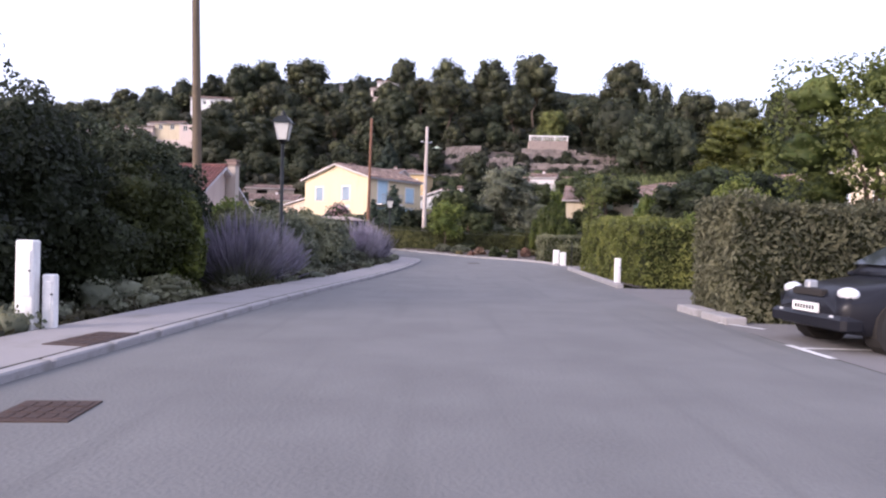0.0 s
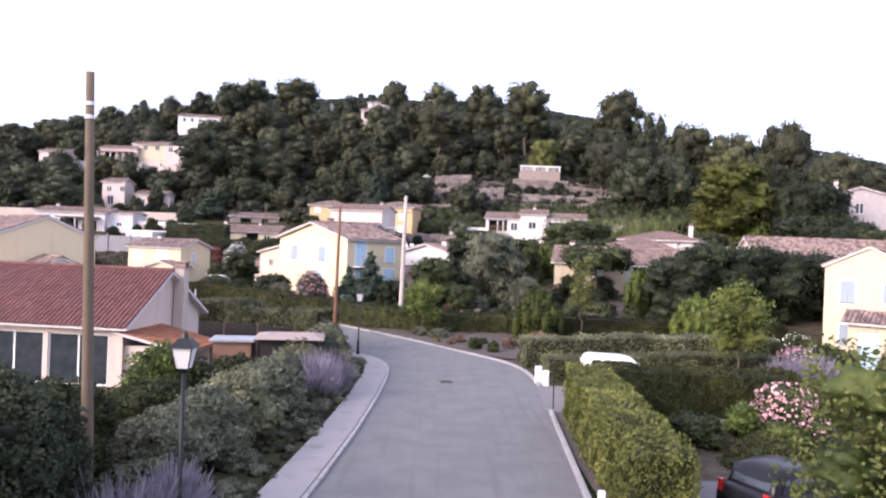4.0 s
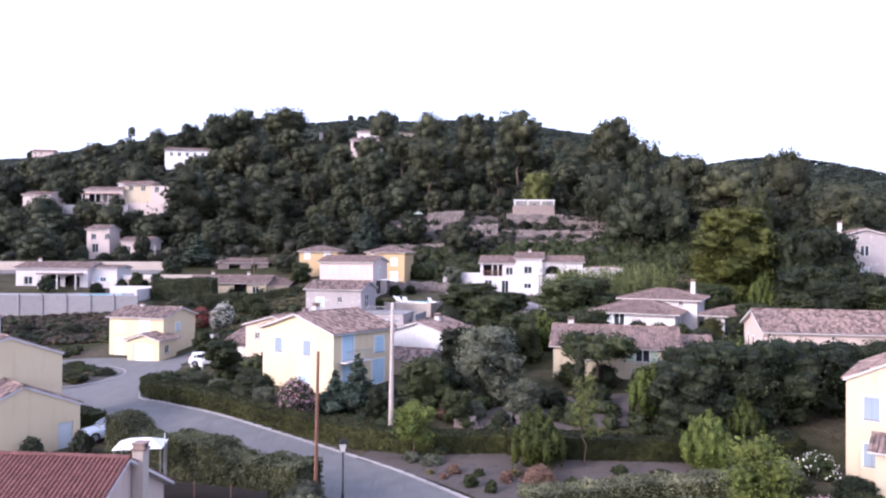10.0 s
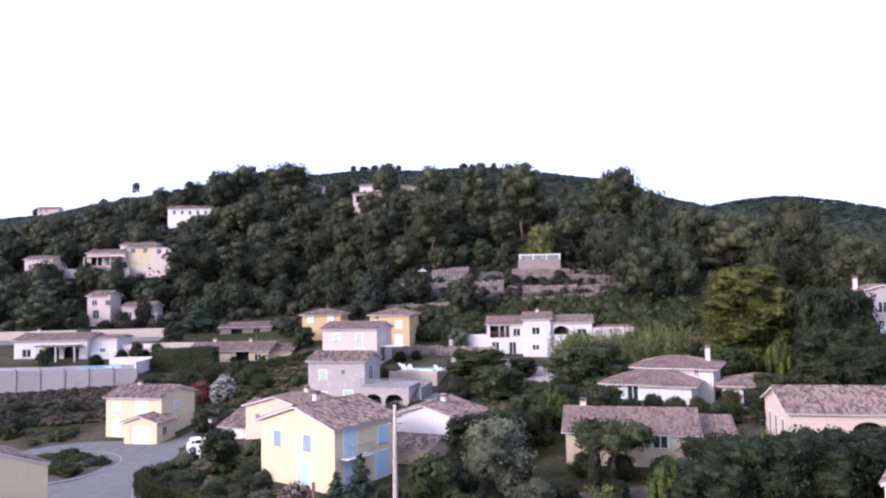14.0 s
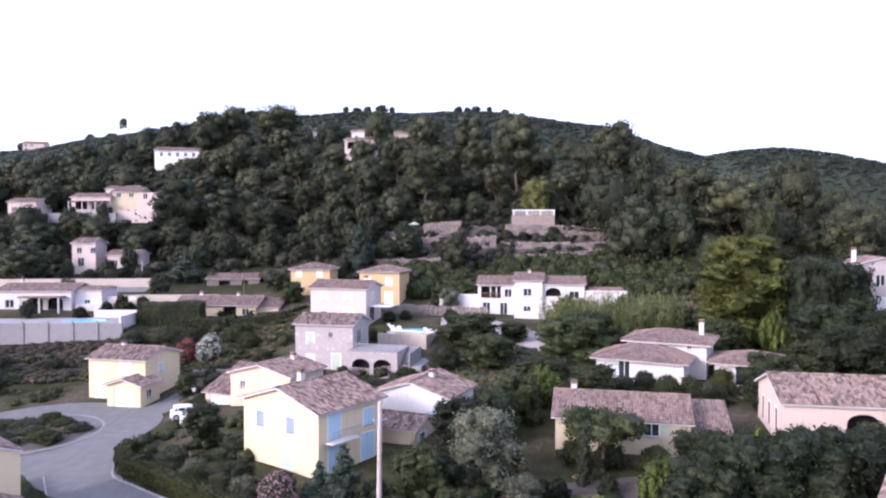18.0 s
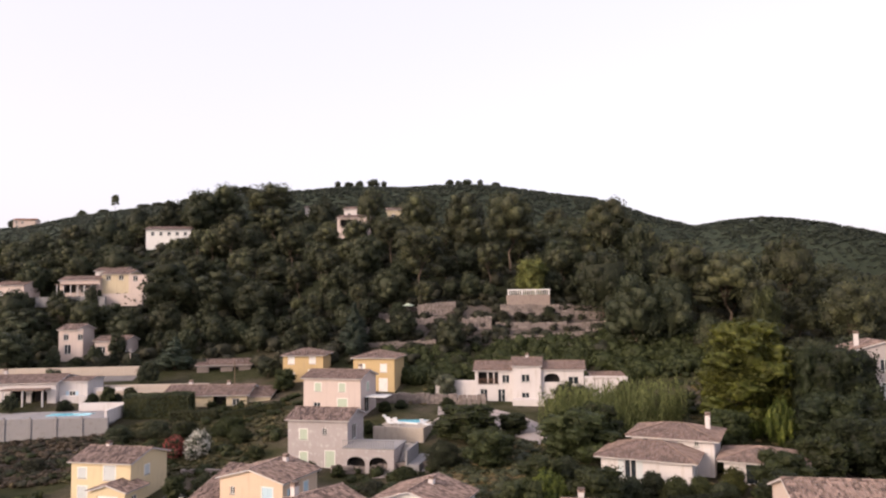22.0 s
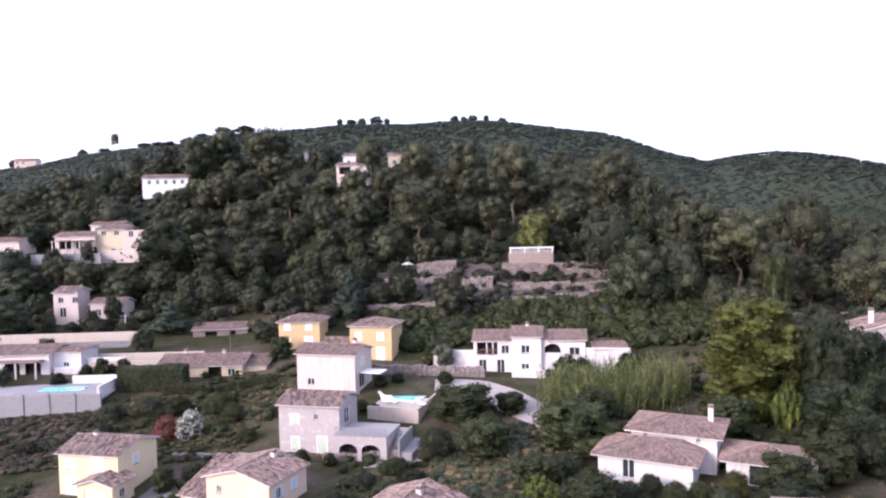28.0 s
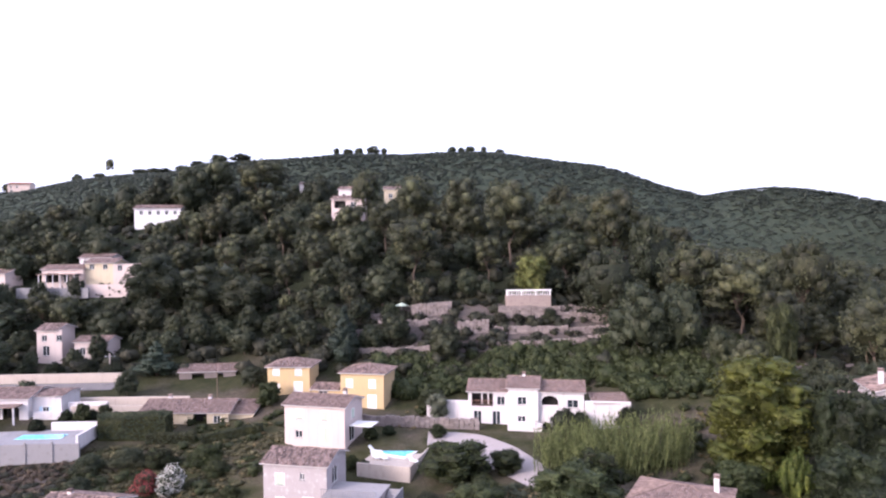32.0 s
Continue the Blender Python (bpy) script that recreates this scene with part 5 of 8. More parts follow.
GARDEN_TREES_2 = [
    ("slender", 10.6, 49.8, 5.8, 1.9), ("bright", 17.8, 49.2, 4.0, 3.5), ("sapling", 16.2, 38.8, 5.0, 2.9), ("bright", 21.6, 53.0, 4.2, 2.8), ("dark", 21.0, 60.5, 6.2, 5.0), ("round", -18.3, 74.0, 5.0, 3.6), ("dark", -12.4, 63.5, 3.4, 2.6),
    ("dark", 2.2, 61.0, 4.4, 3.6), ("olive", 7.8, 57.5, 4.2, 2.6), ("garden", 3.0, 57.6, 3.4, 2.4), ("spray", 17.0, 57.2, 6.0, 3.6), ("garden", 34.5, 61, 6.3, 5), ("spray", 24.0, 58.6, 7.6, 3.0),
]
for row in GARDEN_TREES + GARDEN_TREES_2:
    plant(*row)

SKYLINE = [
    ("pine", -61.6, 246.0, 62.0, 11.5), ("pine", -47.1, 240.0, 61.1, 17.8), ("oak", -68.5, 241.0, 59.0, 13.5), ("oak", -80.0, 247.0, 56.4, 10.0), ("oak", -89.5, 244.0, 54.2, 9.4), ("pine", -12.4, 205.0, 53.8, 8.7),
    ("oak", -28.8, 235.0, 55.1, 9.1), ("pine", 1.1, 195.0, 50.7, 12.1), ("pine", 12.1, 190.0, 50.2, 11.8), ("pine", 22.3, 178.0, 48.4, 13.1), ("pine", 1.2, 168.0, 40.0, 12.3), ("pine", 43.5, 172.0, 45.4, 14.5), ("oak", 49.0, 165.0, 39.0, 9.0),
    ("pine", 52.5, 150.0, 34.4, 12.5), ("pine", 59.5, 146.0, 32.0, 13.0), ("pine", 69.5, 143.0, 34.6, 11.5), ("oak", 75.5, 135.0, 26.7, 8.5), ("oak", 80.5, 130.0, 25.0, 8.5),
]
HILL_TREES = [
    ("pine", -23.3, 200.0, 42.4, 9.3), ("oak", -5.5, 165.0, 29.8, 8.9), ("conifer", -11.6, 150.0, 22.6, 5.8), ("pale", 24.6, 162.6, 31.0, 7.0), ("oak", 6.8, 147.0, 19.5, 6.3), ("pine", 13.4, 185.0, 42.9, 10.0),
    ("autumn", 42.9, 104.0, 19.8, 14.5), ("dark", 49.6, 100.0, 16.5, 6.8), ("dark", 52.8, 96.0, 12.5, 5.8), ("oak", 39.5, 140.0, 26.7, 11.8), ("oak", 37.7, 155.0, 33.2, 13.1), ("oak", 46.0, 140.0, 26.8, 9.7),
    ("garden", 56.4, 125.0, 24.2, 4.4), ("bright", 43.7, 97.0, 11.2, 4.1), ("bright", 42.0, 100.0, 10.2, 2.6),
]
VALLEY_TREES = [
    ("garden", 6.5, 108.0, 9.0, 8.4), ("garden", 13.4, 109.4, 7.6, 4.4), ("garden", 18.9, 95.0, 10.3, 8.5), ("dark", 51.5, 98.0, 16.7, 9.0), ("dark", 53.1, 90.0, 11.3, 6.5), ("garden", 13.2, 86.0, 7.0, 4.7), ("conifer", -46.3, 152.0, 16.4, 7.3),
    ("oak", -43.6, 175.0, 30.3, 14.4), ("oak", -56.3, 178.0, 32.4, 14.7), ("oak", -35.2, 172.0, 28.2, 11.6), ("oak", -61.6, 167.0, 21.4, 8.6), ("oak", -85.0, 170.0, 22.3, 11.4), ("oak", -78.3, 153.0, 17.9, 11.1), ("olive", 5.1, 128.0, 11.0, 3.7), ("pine", -34.3, 183.0, 31.6, 9.1),
]
LEFT_RIDGE = [("oak", -98, 240, 50.6, 10), ("oak", -108, 238, 46.4, 9), ("pine", -118, 240, 46.0, 8), ("oak", -128, 238, 43.4, 9), ("pine", -140, 240, 42.0, 8), ("oak", -152, 244, 40, 10), ("pine", -106, 205, 35, 9)]
CREST_TREES = [("pine", -157, 384, 79.5, 4.6), ("oak", -216, 410, 67.8, 7.7), ("oak", -224, 411, 69.8, 6.6), ("oak", -200, 408, 67.2, 6.6), ("oak", -187, 412, 74.8, 6.6), ("oak", -172, 405, 74.4, 7.7), ("oak", -140, 380, 73.8, 8.8), ("oak", -128, 365, 72.4, 6.6), ("oak", -118, 352, 70.8, 7.7), ("oak", -107, 345, 71.2, 7.7), ("oak", -98, 338, 72.3, 7.7), ("oak", -88, 336, 74.8, 7.7), ("oak", -78, 335, 74.9, 9.9),
               ("oak", -36, 334, 77, 2.99), ("oak", -31, 335, 76.7, 5.15), ("oak", -26, 334, 77, 3.96), ("oak", -20, 335, 77.8, 6.27), ("oak", -15, 334, 76.9, 2.82), ("oak", 15, 334, 77.2, 4.29), ("oak", 19, 335, 76.9, 3.3), ("oak", 23, 334, 77.2, 4.95), ("oak", 29, 335, 77.4, 2.82), ("oak", 36, 334, 75.9, 4.29)]
MORE_TREES = [("garden", 10, 75.5, 7.4, 4.4), ("dark", 7.6, 71.5, 6.6, 4.0), ("garden", 17, 78.5, 7.6, 5.0), ("garden", 35.5, 80.5, 8.2, 5.0), ("garden", 9, 96, 8.0, 5.6), ("garden", 40.5, 83, 9.0, 5.4), ("dark", 46, 85, 10.4, 6.4), ("garden", 51, 83, 10, 6), ("garden", 22, 100, 10.2, 6.0), ("garden", 37, 96.5, 9.6, 5.4)]
MORE_TREES_2 = [("oak", -84, 182.5, 26.4, 4.4), ("oak", -93, 184, 26.0, 3.6), ("oak", -77, 185, 27.4, 4.0), ("oak", -71.4, 156, 14.6, 3.2), ("oak", -63.6, 156.6, 14.8, 3.0), ("oak", -60, 158.6, 17.2, 3.6), ("oak", -101, 189, 25.4, 4.0), ("dark", 47, 92, 12, 7.5), ("garden", -1.5, 86, 4.8, 3.4), ("garden", -27.5, 97, 3.2, 2.6), ("oak", -52, 100, 3.0, 3.4), ("oak", -64, 128.6, 9.2, 2.6), ("garden", -50, 131.6, 9.6, 2.2), ("garden", -46.6, 131.8, 9.4, 2.0), ("oak", -48, 143, 12.6, 4.2), ("oak", -27, 145, 13, 4.4), ("garden", -22.6, 136.8, 11.4, 4.0), ("garden", 4.2, 131.4, 11.0, 4.6), ("oak", 22.6, 119.4, 10.6, 4.0), ("oak", -63, 139.5, 12, 4), ("dark", 33, 75.5, 7.6, 4.4), ("dark", 38, 62, 6.6, 6)]
for row in SKYLINE + HILL_TREES + VALLEY_TREES + LEFT_RIDGE + CREST_TREES + MORE_TREES + MORE_TREES_2:
    plant(*row)

# woods of the hill: pines and oaks, kept off the houses and the walled terraces
CLEAR = [(-110, 236, 6), (-108, 229, 6), (-73, 213, 7), (-70, 205, 6), (-79, 217, 7), (-78, 224, 8), (-86, 222, 7), (-90, 226, 5), (-74, 221, 9), (-70, 227, 7), (-80, 226, 7), (-101, 186, 8), (-98, 190, 6), (-108, 188, 6), (-17, 208, 7), (-13, 211, 6), (-69, 155, 6), (-61, 154, 5), (-78, 182, 8), (-70, 184, 6), (-84, 183, 7), (-106, 199, 7), (-70, 161, 7), (-60, 159, 6), (-78, 190, 12), (-76, 233, 8), (-18, 216, 7), (23, 157, 8), (-66, 184, 5), (58, 104, 9), (-90, 192, 6)]
wood = random.Random(41)
spots = [(r[1], r[2], r[4] * 0.42) for r in SKYLINE + HILL_TREES + VALLEY_TREES + LEFT_RIDGE]
grown = 0
rest = []
for _ in range(9000):
    if grown >= 640:
        break
    x, y = wood.uniform(-150, 115), wood.uniform(112, 262)
    left_edge = np.interp(x, [-150, -90, -60, -30, -5, 5, 45, 50, 60, 115], [150, 160, 158, 156, 147, 164, 164, 118, 108, 100])
    if y < left_edge:
        continue
    if any((x - a) ** 2 + (y - b) ** 2 < c * c for a, b, c in CLEAR):
        continue
    small = y < 168 and x < 45
    w = wood.uniform(3.6, 6.0) if small else wood.uniform(5.5, 10.5) if x > 30 else wood.uniform(5.0, 9.5)
    if any((x - a) ** 2 + (y - b) ** 2 < (c + w * 0.33) ** 2 for a, b, c in spots):
        continue
    pine = wood.random() < (0.12 if small else 0.4)
    top = hz(x, y) + w * (wood.uniform(1.15, 1.6) if pine else wood.uniform(0.85, 1.2))
    if x < -62:
        top = min(top, np.interp(x, [-150, -127, -114, -103, -92, -80, -62], [39, 42.5, 44, 47.5, 53, 55, 58]) + 0.12 * (y - 240))
        if top < hz(x, y) + 2.5:
            continue
    if (x - 2) > 0.36 * (y - 14):
        top = min(top, 25.2 + 0.03 * (y - 14))
        if top < hz(x, y) + 2.5:
            continue
    if grown < 170:
        plant("pine" if pine else "oak", x, y, top, w)
    else:
        rest.append(("pine" if pine else "oak", x, y, top, w))
    spots.append((x, y, w * 0.4))
    grown += 1


def join_woods():
    """The rest of the hill's trees, too many to tell apart, joined: crowns and trunks."""
    got = {}
    for n, (kind, x, y, top, w) in enumerate(rest):
        e, H, W, _ = TREE_KINDS[kind][n % len(TREE_KINDS[kind])]
        b, a = hz(x, y) - 0.05, n * 2.4
        for ch in e.children:
            me = ch.data
            if me.name not in got:
                co = np.empty(len(me.vertices) * 3)
                me.vertices.foreach_get("co", co)
                got[me.name] = (co.reshape(-1, 3), [tuple(p.vertices) for p in me.polygons], me.materials[0])
            co, fs, mt = got[me.name]
            k = np.array([w / W, w / W, (top - b) / H])
            q = co * k
            q = np.stack([q[:, 0] * math.cos(a) - q[:, 1] * math.sin(a) + x, q[:, 0] * math.sin(a) + q[:, 1] * math.cos(a) + y, q[:, 2] + b], 1)
            sh = pools.setdefault((ch.name.split(".")[0], mt.name, n % 30), (Shape(), mt))[0]
            sh.add(q.tolist(), fs)


pools = {}
join_woods()
for (nm, _, _), (sh, mt) in pools.items():
    tagged(sh.put("hill_wood_" + nm, mt, smooth=nm != "crown"), "pines and oaks crowding the wooded hill", "woods", kind="stuff")


def stuff_clumps(name, mat, label, n, seed, where, size, tall, leaf, per, ball=2):
    """Countless bushes as one mesh: a small rough lump with sprays each."""
    rg = np.random.RandomState(seed)
    s = Shape()
    pts, nor = [], []
    xs, ys = where(rg, n)
    zs = height(xs, ys)
    for x, y, z in zip(xs, ys, zs):
        r = size * rg.uniform(0.5, 1.4)
        hgt = r * tall * rg.uniform(0.7, 1.3)
        c = np.array([x, y, z + hgt * 0.35])
        s.lump(c, (r * 0.62, r * 0.62, hgt * 0.44), rg.randint(0, 99), 0.8, ball)
        d = on_ball(per, rg, 0.2)
        pts.append(c + d * np.array([r, r, hgt * 0.6]) * rg.uniform(0.7, 1.1, (per, 1)))
        nor.append(d)
    s.leaves(np.concatenate(pts), np.concatenate(nor), leaf, seed, 0.65, 0.7)
    return tagged(s.put(name, MAT[mat], smooth=True), label, "bushes", kind="stuff")


def on_hill(rg, n):
    x, y = rg.uniform(-170, 130, n * 2), rg.uniform(128, 275, n * 2)
    ok = y > np.interp(x, [-170, -90, -60, -30, -5, 5, 45, 50, 130], [148, 156, 152, 150, 143, 140, 140, 118, 104])
    ok &= ~((x > -14) & (x < 45) & (y > 147.5) & (y < 164))
    return x[ok][:n], y[ok][:n]


def on_terraces(rg, n):
    return rg.uniform(-26, 54, n), rg.uniform(149, 166, n)


def on_slope(rg, n):
    x, y = rg.uniform(-6, 60, n * 2), rg.uniform(128, 148, n * 2)
    ok = (y > 136) | (x > 34)
    return x[ok][:n], y[ok][:n]


def on_far_ridge(rg, n):
    x = rg.uniform(-340, 330, n)
    return x, 264 + (np.interp(x, FAR_X, FAR_Y) - 254) * rg.uniform(0, 1, n) ** 0.8


def in_valley(rg, n):
    x, y = rg.uniform(-75, 60, n * 4), rg.uniform(52, 140, n * 4)
    keep = np.ones(len(x), bool)
    for ob in scene.objects:
        if ob.type == "EMPTY" and ob.get("category") == "house":
            p = ob.matrix_basis.translation
            keep &= np.hypot(x - p.x - 4, y - p.y - 3) > 8.5
    keep &= ~((np.hypot(x + 38.5, y - 84) < 14) | ((y < 78 - 1.0 * (x + 28)) & (x < -2) & (y < 62 - 0.83 * (x + 8))))
    keep &= ~((x > -9) & (x < 24) & (y > 102) & (y < 124))
    keep &= ~((x < -38) & (y > 118) & (y < 140))
    keep &= ~((x > 3) & (x < 19) & (y > 85) & (y < 104)) | (np.arange(len(x)) % 6 == 0)
    return x[keep][:n], y[keep][:n]


stuff_clumps("terrace_scrub", "leaf_scrub", "olive bushes and scrub on the stone terraces", 470, 15, on_terraces, 1.25, 1.1, 0.3, 60)
stuff_clumps("slope_bushes", "leaf_mid", "young oaks and bushes on the slope above the villa", 680, 25, on_slope, 1.5, 1.25, 0.42, 80)
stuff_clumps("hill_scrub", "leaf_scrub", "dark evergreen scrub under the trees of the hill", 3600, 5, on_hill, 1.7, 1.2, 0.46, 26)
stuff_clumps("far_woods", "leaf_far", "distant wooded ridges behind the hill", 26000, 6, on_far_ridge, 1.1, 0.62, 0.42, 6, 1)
stuff_clumps("garden_shrubs", "leaf_mid", "mixed low shrubs in the gardens of the valley", 700, 7, in_valley, 0.85, 1.0, 0.24, 60)
def on_verge(rg, n):
    q = offset(along(LEFT_KERB[:14], 0.25), 1.0)
    i = rg.randint(0, len(q) - 1, n)
    out = offset(along(LEFT_KERB[:14], 0.25), 1.45 + 1.2)
    u = rg.uniform(0.18, 1.0, n)[:, None]
    p = q[i] * (1 - u) + out[i] * u
    return p[:, 0], p[:, 1]


def on_plot(rg, n):
    return rg.uniform(-68, -45, n), rg.uniform(104.5, 121, n)


def on_bank(rg, n):
    x, y = rg.uniform(-46, -15, n), rg.uniform(105, 125, n)
    ok = np.hypot(x + 12, y - 107) > 9
    return x[ok], y[ok]


def in_island(rg, n):
    a, r = rg.uniform(0, math.tau, n), 3.9 * np.sqrt(rg.uniform(0, 1, n))
    return -38.5 + r * np.cos(a), 84 + r * np.sin(a)


stuff_clumps("verge_weeds", "slope_grass", "weeds and dry grass spilling over the footpath edge", 520, 37, on_verge, 0.2, 1.0, 0.07, 60)
stuff_clumps("verge_herbs", "leaf_olive", "low grey-green herbs along the footpath edge", 170, 38, on_verge, 0.3, 1.1, 0.075, 120)
stuff_clumps("plot_weeds", "scrub_brown", "brown dry weeds and rough scrub on the bare plot", 520, 33, on_plot, 0.6, 0.9, 0.2, 36)
stuff_clumps("plot_scrub", "leaf_scrub", "low dark scrub spreading over the bare plot", 160, 34, on_plot, 0.9, 0.7, 0.22, 50)
stuff_clumps("bank_grass", "slope_grass", "rough olive-brown grass on the bank below the bungalow", 900, 35, on_bank, 0.6, 0.6, 0.22, 26)
stuff_clumps("island_scrub", "scrub_brown", "low purplish brown scrub on the planted island", 150, 36, in_island, 0.5, 0.6, 0.16, 40)


def on_meadow(rg, n):
    y = rg.uniform(84, 105, n)
    return np.interp(y, [84, 105], [2.6, 6]) + rg.uniform(-1.2, 15, n), y


stuff_clumps("meadow_grass", "dry_grass", "tufts of dry grass in the sloping meadow", 420, 31, on_meadow, 0.55, 0.7, 0.24, 18)
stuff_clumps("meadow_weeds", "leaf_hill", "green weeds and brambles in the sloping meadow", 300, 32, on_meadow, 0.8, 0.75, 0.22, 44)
stuff_clumps("dry_scrub", "dry_grass", "tufts of dry grass between the gardens", 520, 8, in_valley, 0.5, 0.7, 0.26, 14)


# hedges
def hedge(line, wide, tall, mat, leaf, density, label, seed, lift=0.0, rough=0.07):
    """A clipped hedge along a line: core coloured dark as shade in the gaps, leaves over its sides, ends and top."""
    q = along(line, 0.7)
    n = len(q)
    a, b = offset(q, wide / 2 - 0.1), offset(q, -wide / 2 + 0.1)
    za, zb = height(a[:, 0], a[:, 1]) + lift, height(b[:, 0], b[:, 1]) + lift
    rg = np.random.RandomState(seed)
    wob = 1 + rough * np.convolve(rg.normal(0, 1, n + 8), np.ones(9) / 3, "valid")[:n]
    s = Shape()
    vs = []
    for i in range(n):
        t = (tall - 0.1) * wob[i]
        vs += [(*a[i], za[i] - 0.1), (*a[i], za[i] + t), (*b[i], zb[i] + t), (*b[i], zb[i] - 0.1)]
    fs = [(0, 1, 2, 3), tuple(4 * (n - 1) + k for k in (3, 2, 1, 0))]
    for i in range(n - 1):
        for k in range(3):
            fs.append((4 * i + k, 4 * i + 4 + k, 4 * i + 5 + k, 4 * i + 1 + k))
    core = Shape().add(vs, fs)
    P, N = [], []
    for i in range(n - 1):
        L = np.linalg.norm(q[i + 1] - q[i])
        t = np.array([*(q[i + 1] - q[i]) / L, 0])
        nn = np.array([-t[1], t[0], 0])
        z0 = (za[i] + zb[i]) / 2
        for face, area in (("l", L * tall), ("r", L * tall), ("t", L * wide)):
            m = rg.poisson(density * 1.5 * area)
            u, v = rg.uniform(0, 1, m), rg.uniform(0, 1, m)
            base = np.array([*q[i], z0]) + np.outer(u * L, t)
            hh = tall * (wob[i] * (1 - u) + wob[i + 1] * u)
            if face == "t":
                p = base + np.outer((v - 0.5) * wide, nn) + np.stack([0 * u, 0 * u, hh], 1)
                no = np.tile([0, 0, 1.0], (m, 1))
            else:
                sg = 1 if face == "l" else -1
                p = base + sg * nn * wide / 2 + np.stack([0 * u, 0 * u, hh * v], 1)
                no = np.tile(sg * nn, (m, 1))
            swell = 0.5 * np.sin(p[:, 0] * 5.3 + 1.7 * np.sin(p[:, 2] * 4.1)) * np.sin(p[:, 1] * 4.7 + seed) + 0.5 * np.sin(p[:, 2] * 6.1 + p[:, 0] * 2.3 + p[:, 1] * 3.1)
            P.append(p + no * (0.09 * swell)[:, None] + rg.normal(0, 0.04, (m, 3)))
            N.append(no + 0.5 * np.stack([np.sin(p[:, 0] * 7 + p[:, 2] * 5), np.sin(p[:, 1] * 7 + p[:, 2] * 6), np.sin(p[:, 2] * 8 + p[:, 0] * 4)], 1))
    for i, sg in ((0, -1), (n - 1, 1)):
        t = np.array([*(q[min(i + 1, n - 1)] - q[max(i - 1, 0)]), 0])
        t /= np.linalg.norm(t)
        nn = np.array([-t[1], t[0], 0])
        m = int(density * 1.8 * wide * tall)
        p = np.array([*q[i], za[i]]) + np.outer((rg.uniform(0, 1, m) - 0.5) * wide, nn) + np.stack([np.zeros(m)] * 2 + [rg.uniform(0, tall * wob[i], m)], 1) + sg * t * 0.05
        P.append(p + rg.normal(0, 0.03, (m, 3)))
        N.append(np.tile(sg * t, (m, 1)))
    s.leaves(np.concatenate(P), np.concatenate(N), leaf, seed, 0.55, 0.75)
    e = thing("hedge", pose(0, 0, 0), label, "hedge", "clipped hedges")
    s.put("leaves", MAT[mat], e)
    # dark leaf colour on the core whatever the hedge: painted shade between leaves
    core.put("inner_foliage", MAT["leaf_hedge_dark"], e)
    return e


hedge([(4.65, 12.2), (15, 12.0)], 1.9, 2.15, "leaf_hedge", 0.1, 330, "clipped silvery green hedge beside the parking court", 11)
hedge([(6.2, 19.5), (6.3, 25), (6.75, 30.4)], 1.5, 1.95, "leaf_hedge_gold", 0.11, 200, "clipped golden green hedge along the kerb", 12)
hedge([(7.5, 30.7), (10.5, 31.5), (15.2, 31.8)], 1.5, 1.75, "leaf_hedge_dark", 0.13, 130, "long dark green hedge between two gardens", 13)
hedge([(5.85, 42.1), (11, 43.0), (18.4, 44.3)], 1.6, 1.7, "leaf_hedge", 0.15, 95, "clipped variegated hedge beyond the driveway", 14)
hedge([(6.6, 38.8), (9.5, 39.3), (19.3, 41.4)], 1.2, 1.2, "leaf_hedge_olive", 0.12, 140, "low clipped hedge beside the driveway", 15)
hedge([(-25.4, 76), (-25.2, 73.6), (-23.2, 69.6), (-18, 64.2), (-11.8, 59.2), (-6.6, 55.6), (-3.0, 53.4), (0, 52.6), (6, 52.4)], 1.2, 1.3, "leaf_hedge_dark", 0.16, 75, "long low dark hedge round the outside of the bend", 16)
hedge([(6.2, 52.1), (10, 51.2), (16, 50.7), (24, 50.4)], 1.2, 1.45, "leaf_hedge_dark", 0.14, 80, "low dark hedge below the walled garden", 17)
hedge([(-5.0, 43.3), (-10.2, 47.3), (-15.4, 51.1), (-19.2, 54.0)], 1.9, 1.95, "leaf_hedge_olive", 0.19, 75, "tall variegated hedge on the inside of the bend", 18, rough=0.22)
hedge([(-23.0, 59.2), (-27.4, 63.6), (-33, 69.5)], 1.2, 1.2, "leaf_hedge_dark", 0.15, 60, "dark hedge beside the turning circle", 19)
hedge([(-24.5, 92), (-21.5, 84.8)], 1.0, 1.0, "leaf_hedge_dark", 0.15, 60, "short dark hedge before the cream house", 20)
hedge([(15.6, 31.0), (19, 32.0), (27, 32.6)], 1.5, 1.5, "leaf_hedge_dark", 0.13, 120, "tall dark hedge at the garden end", 21)
hedge([(14.0, 77.4), (22, 77.2), (29.5, 77.6)], 1.2, 1.6, "leaf_dark", 0.2, 60, "long dark hedge behind the low house", 31)
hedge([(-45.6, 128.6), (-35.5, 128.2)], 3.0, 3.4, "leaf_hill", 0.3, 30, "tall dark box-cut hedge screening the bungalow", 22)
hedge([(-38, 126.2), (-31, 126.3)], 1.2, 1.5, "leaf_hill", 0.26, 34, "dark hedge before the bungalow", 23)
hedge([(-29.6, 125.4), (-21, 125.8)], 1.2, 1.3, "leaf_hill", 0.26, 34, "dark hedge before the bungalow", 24)


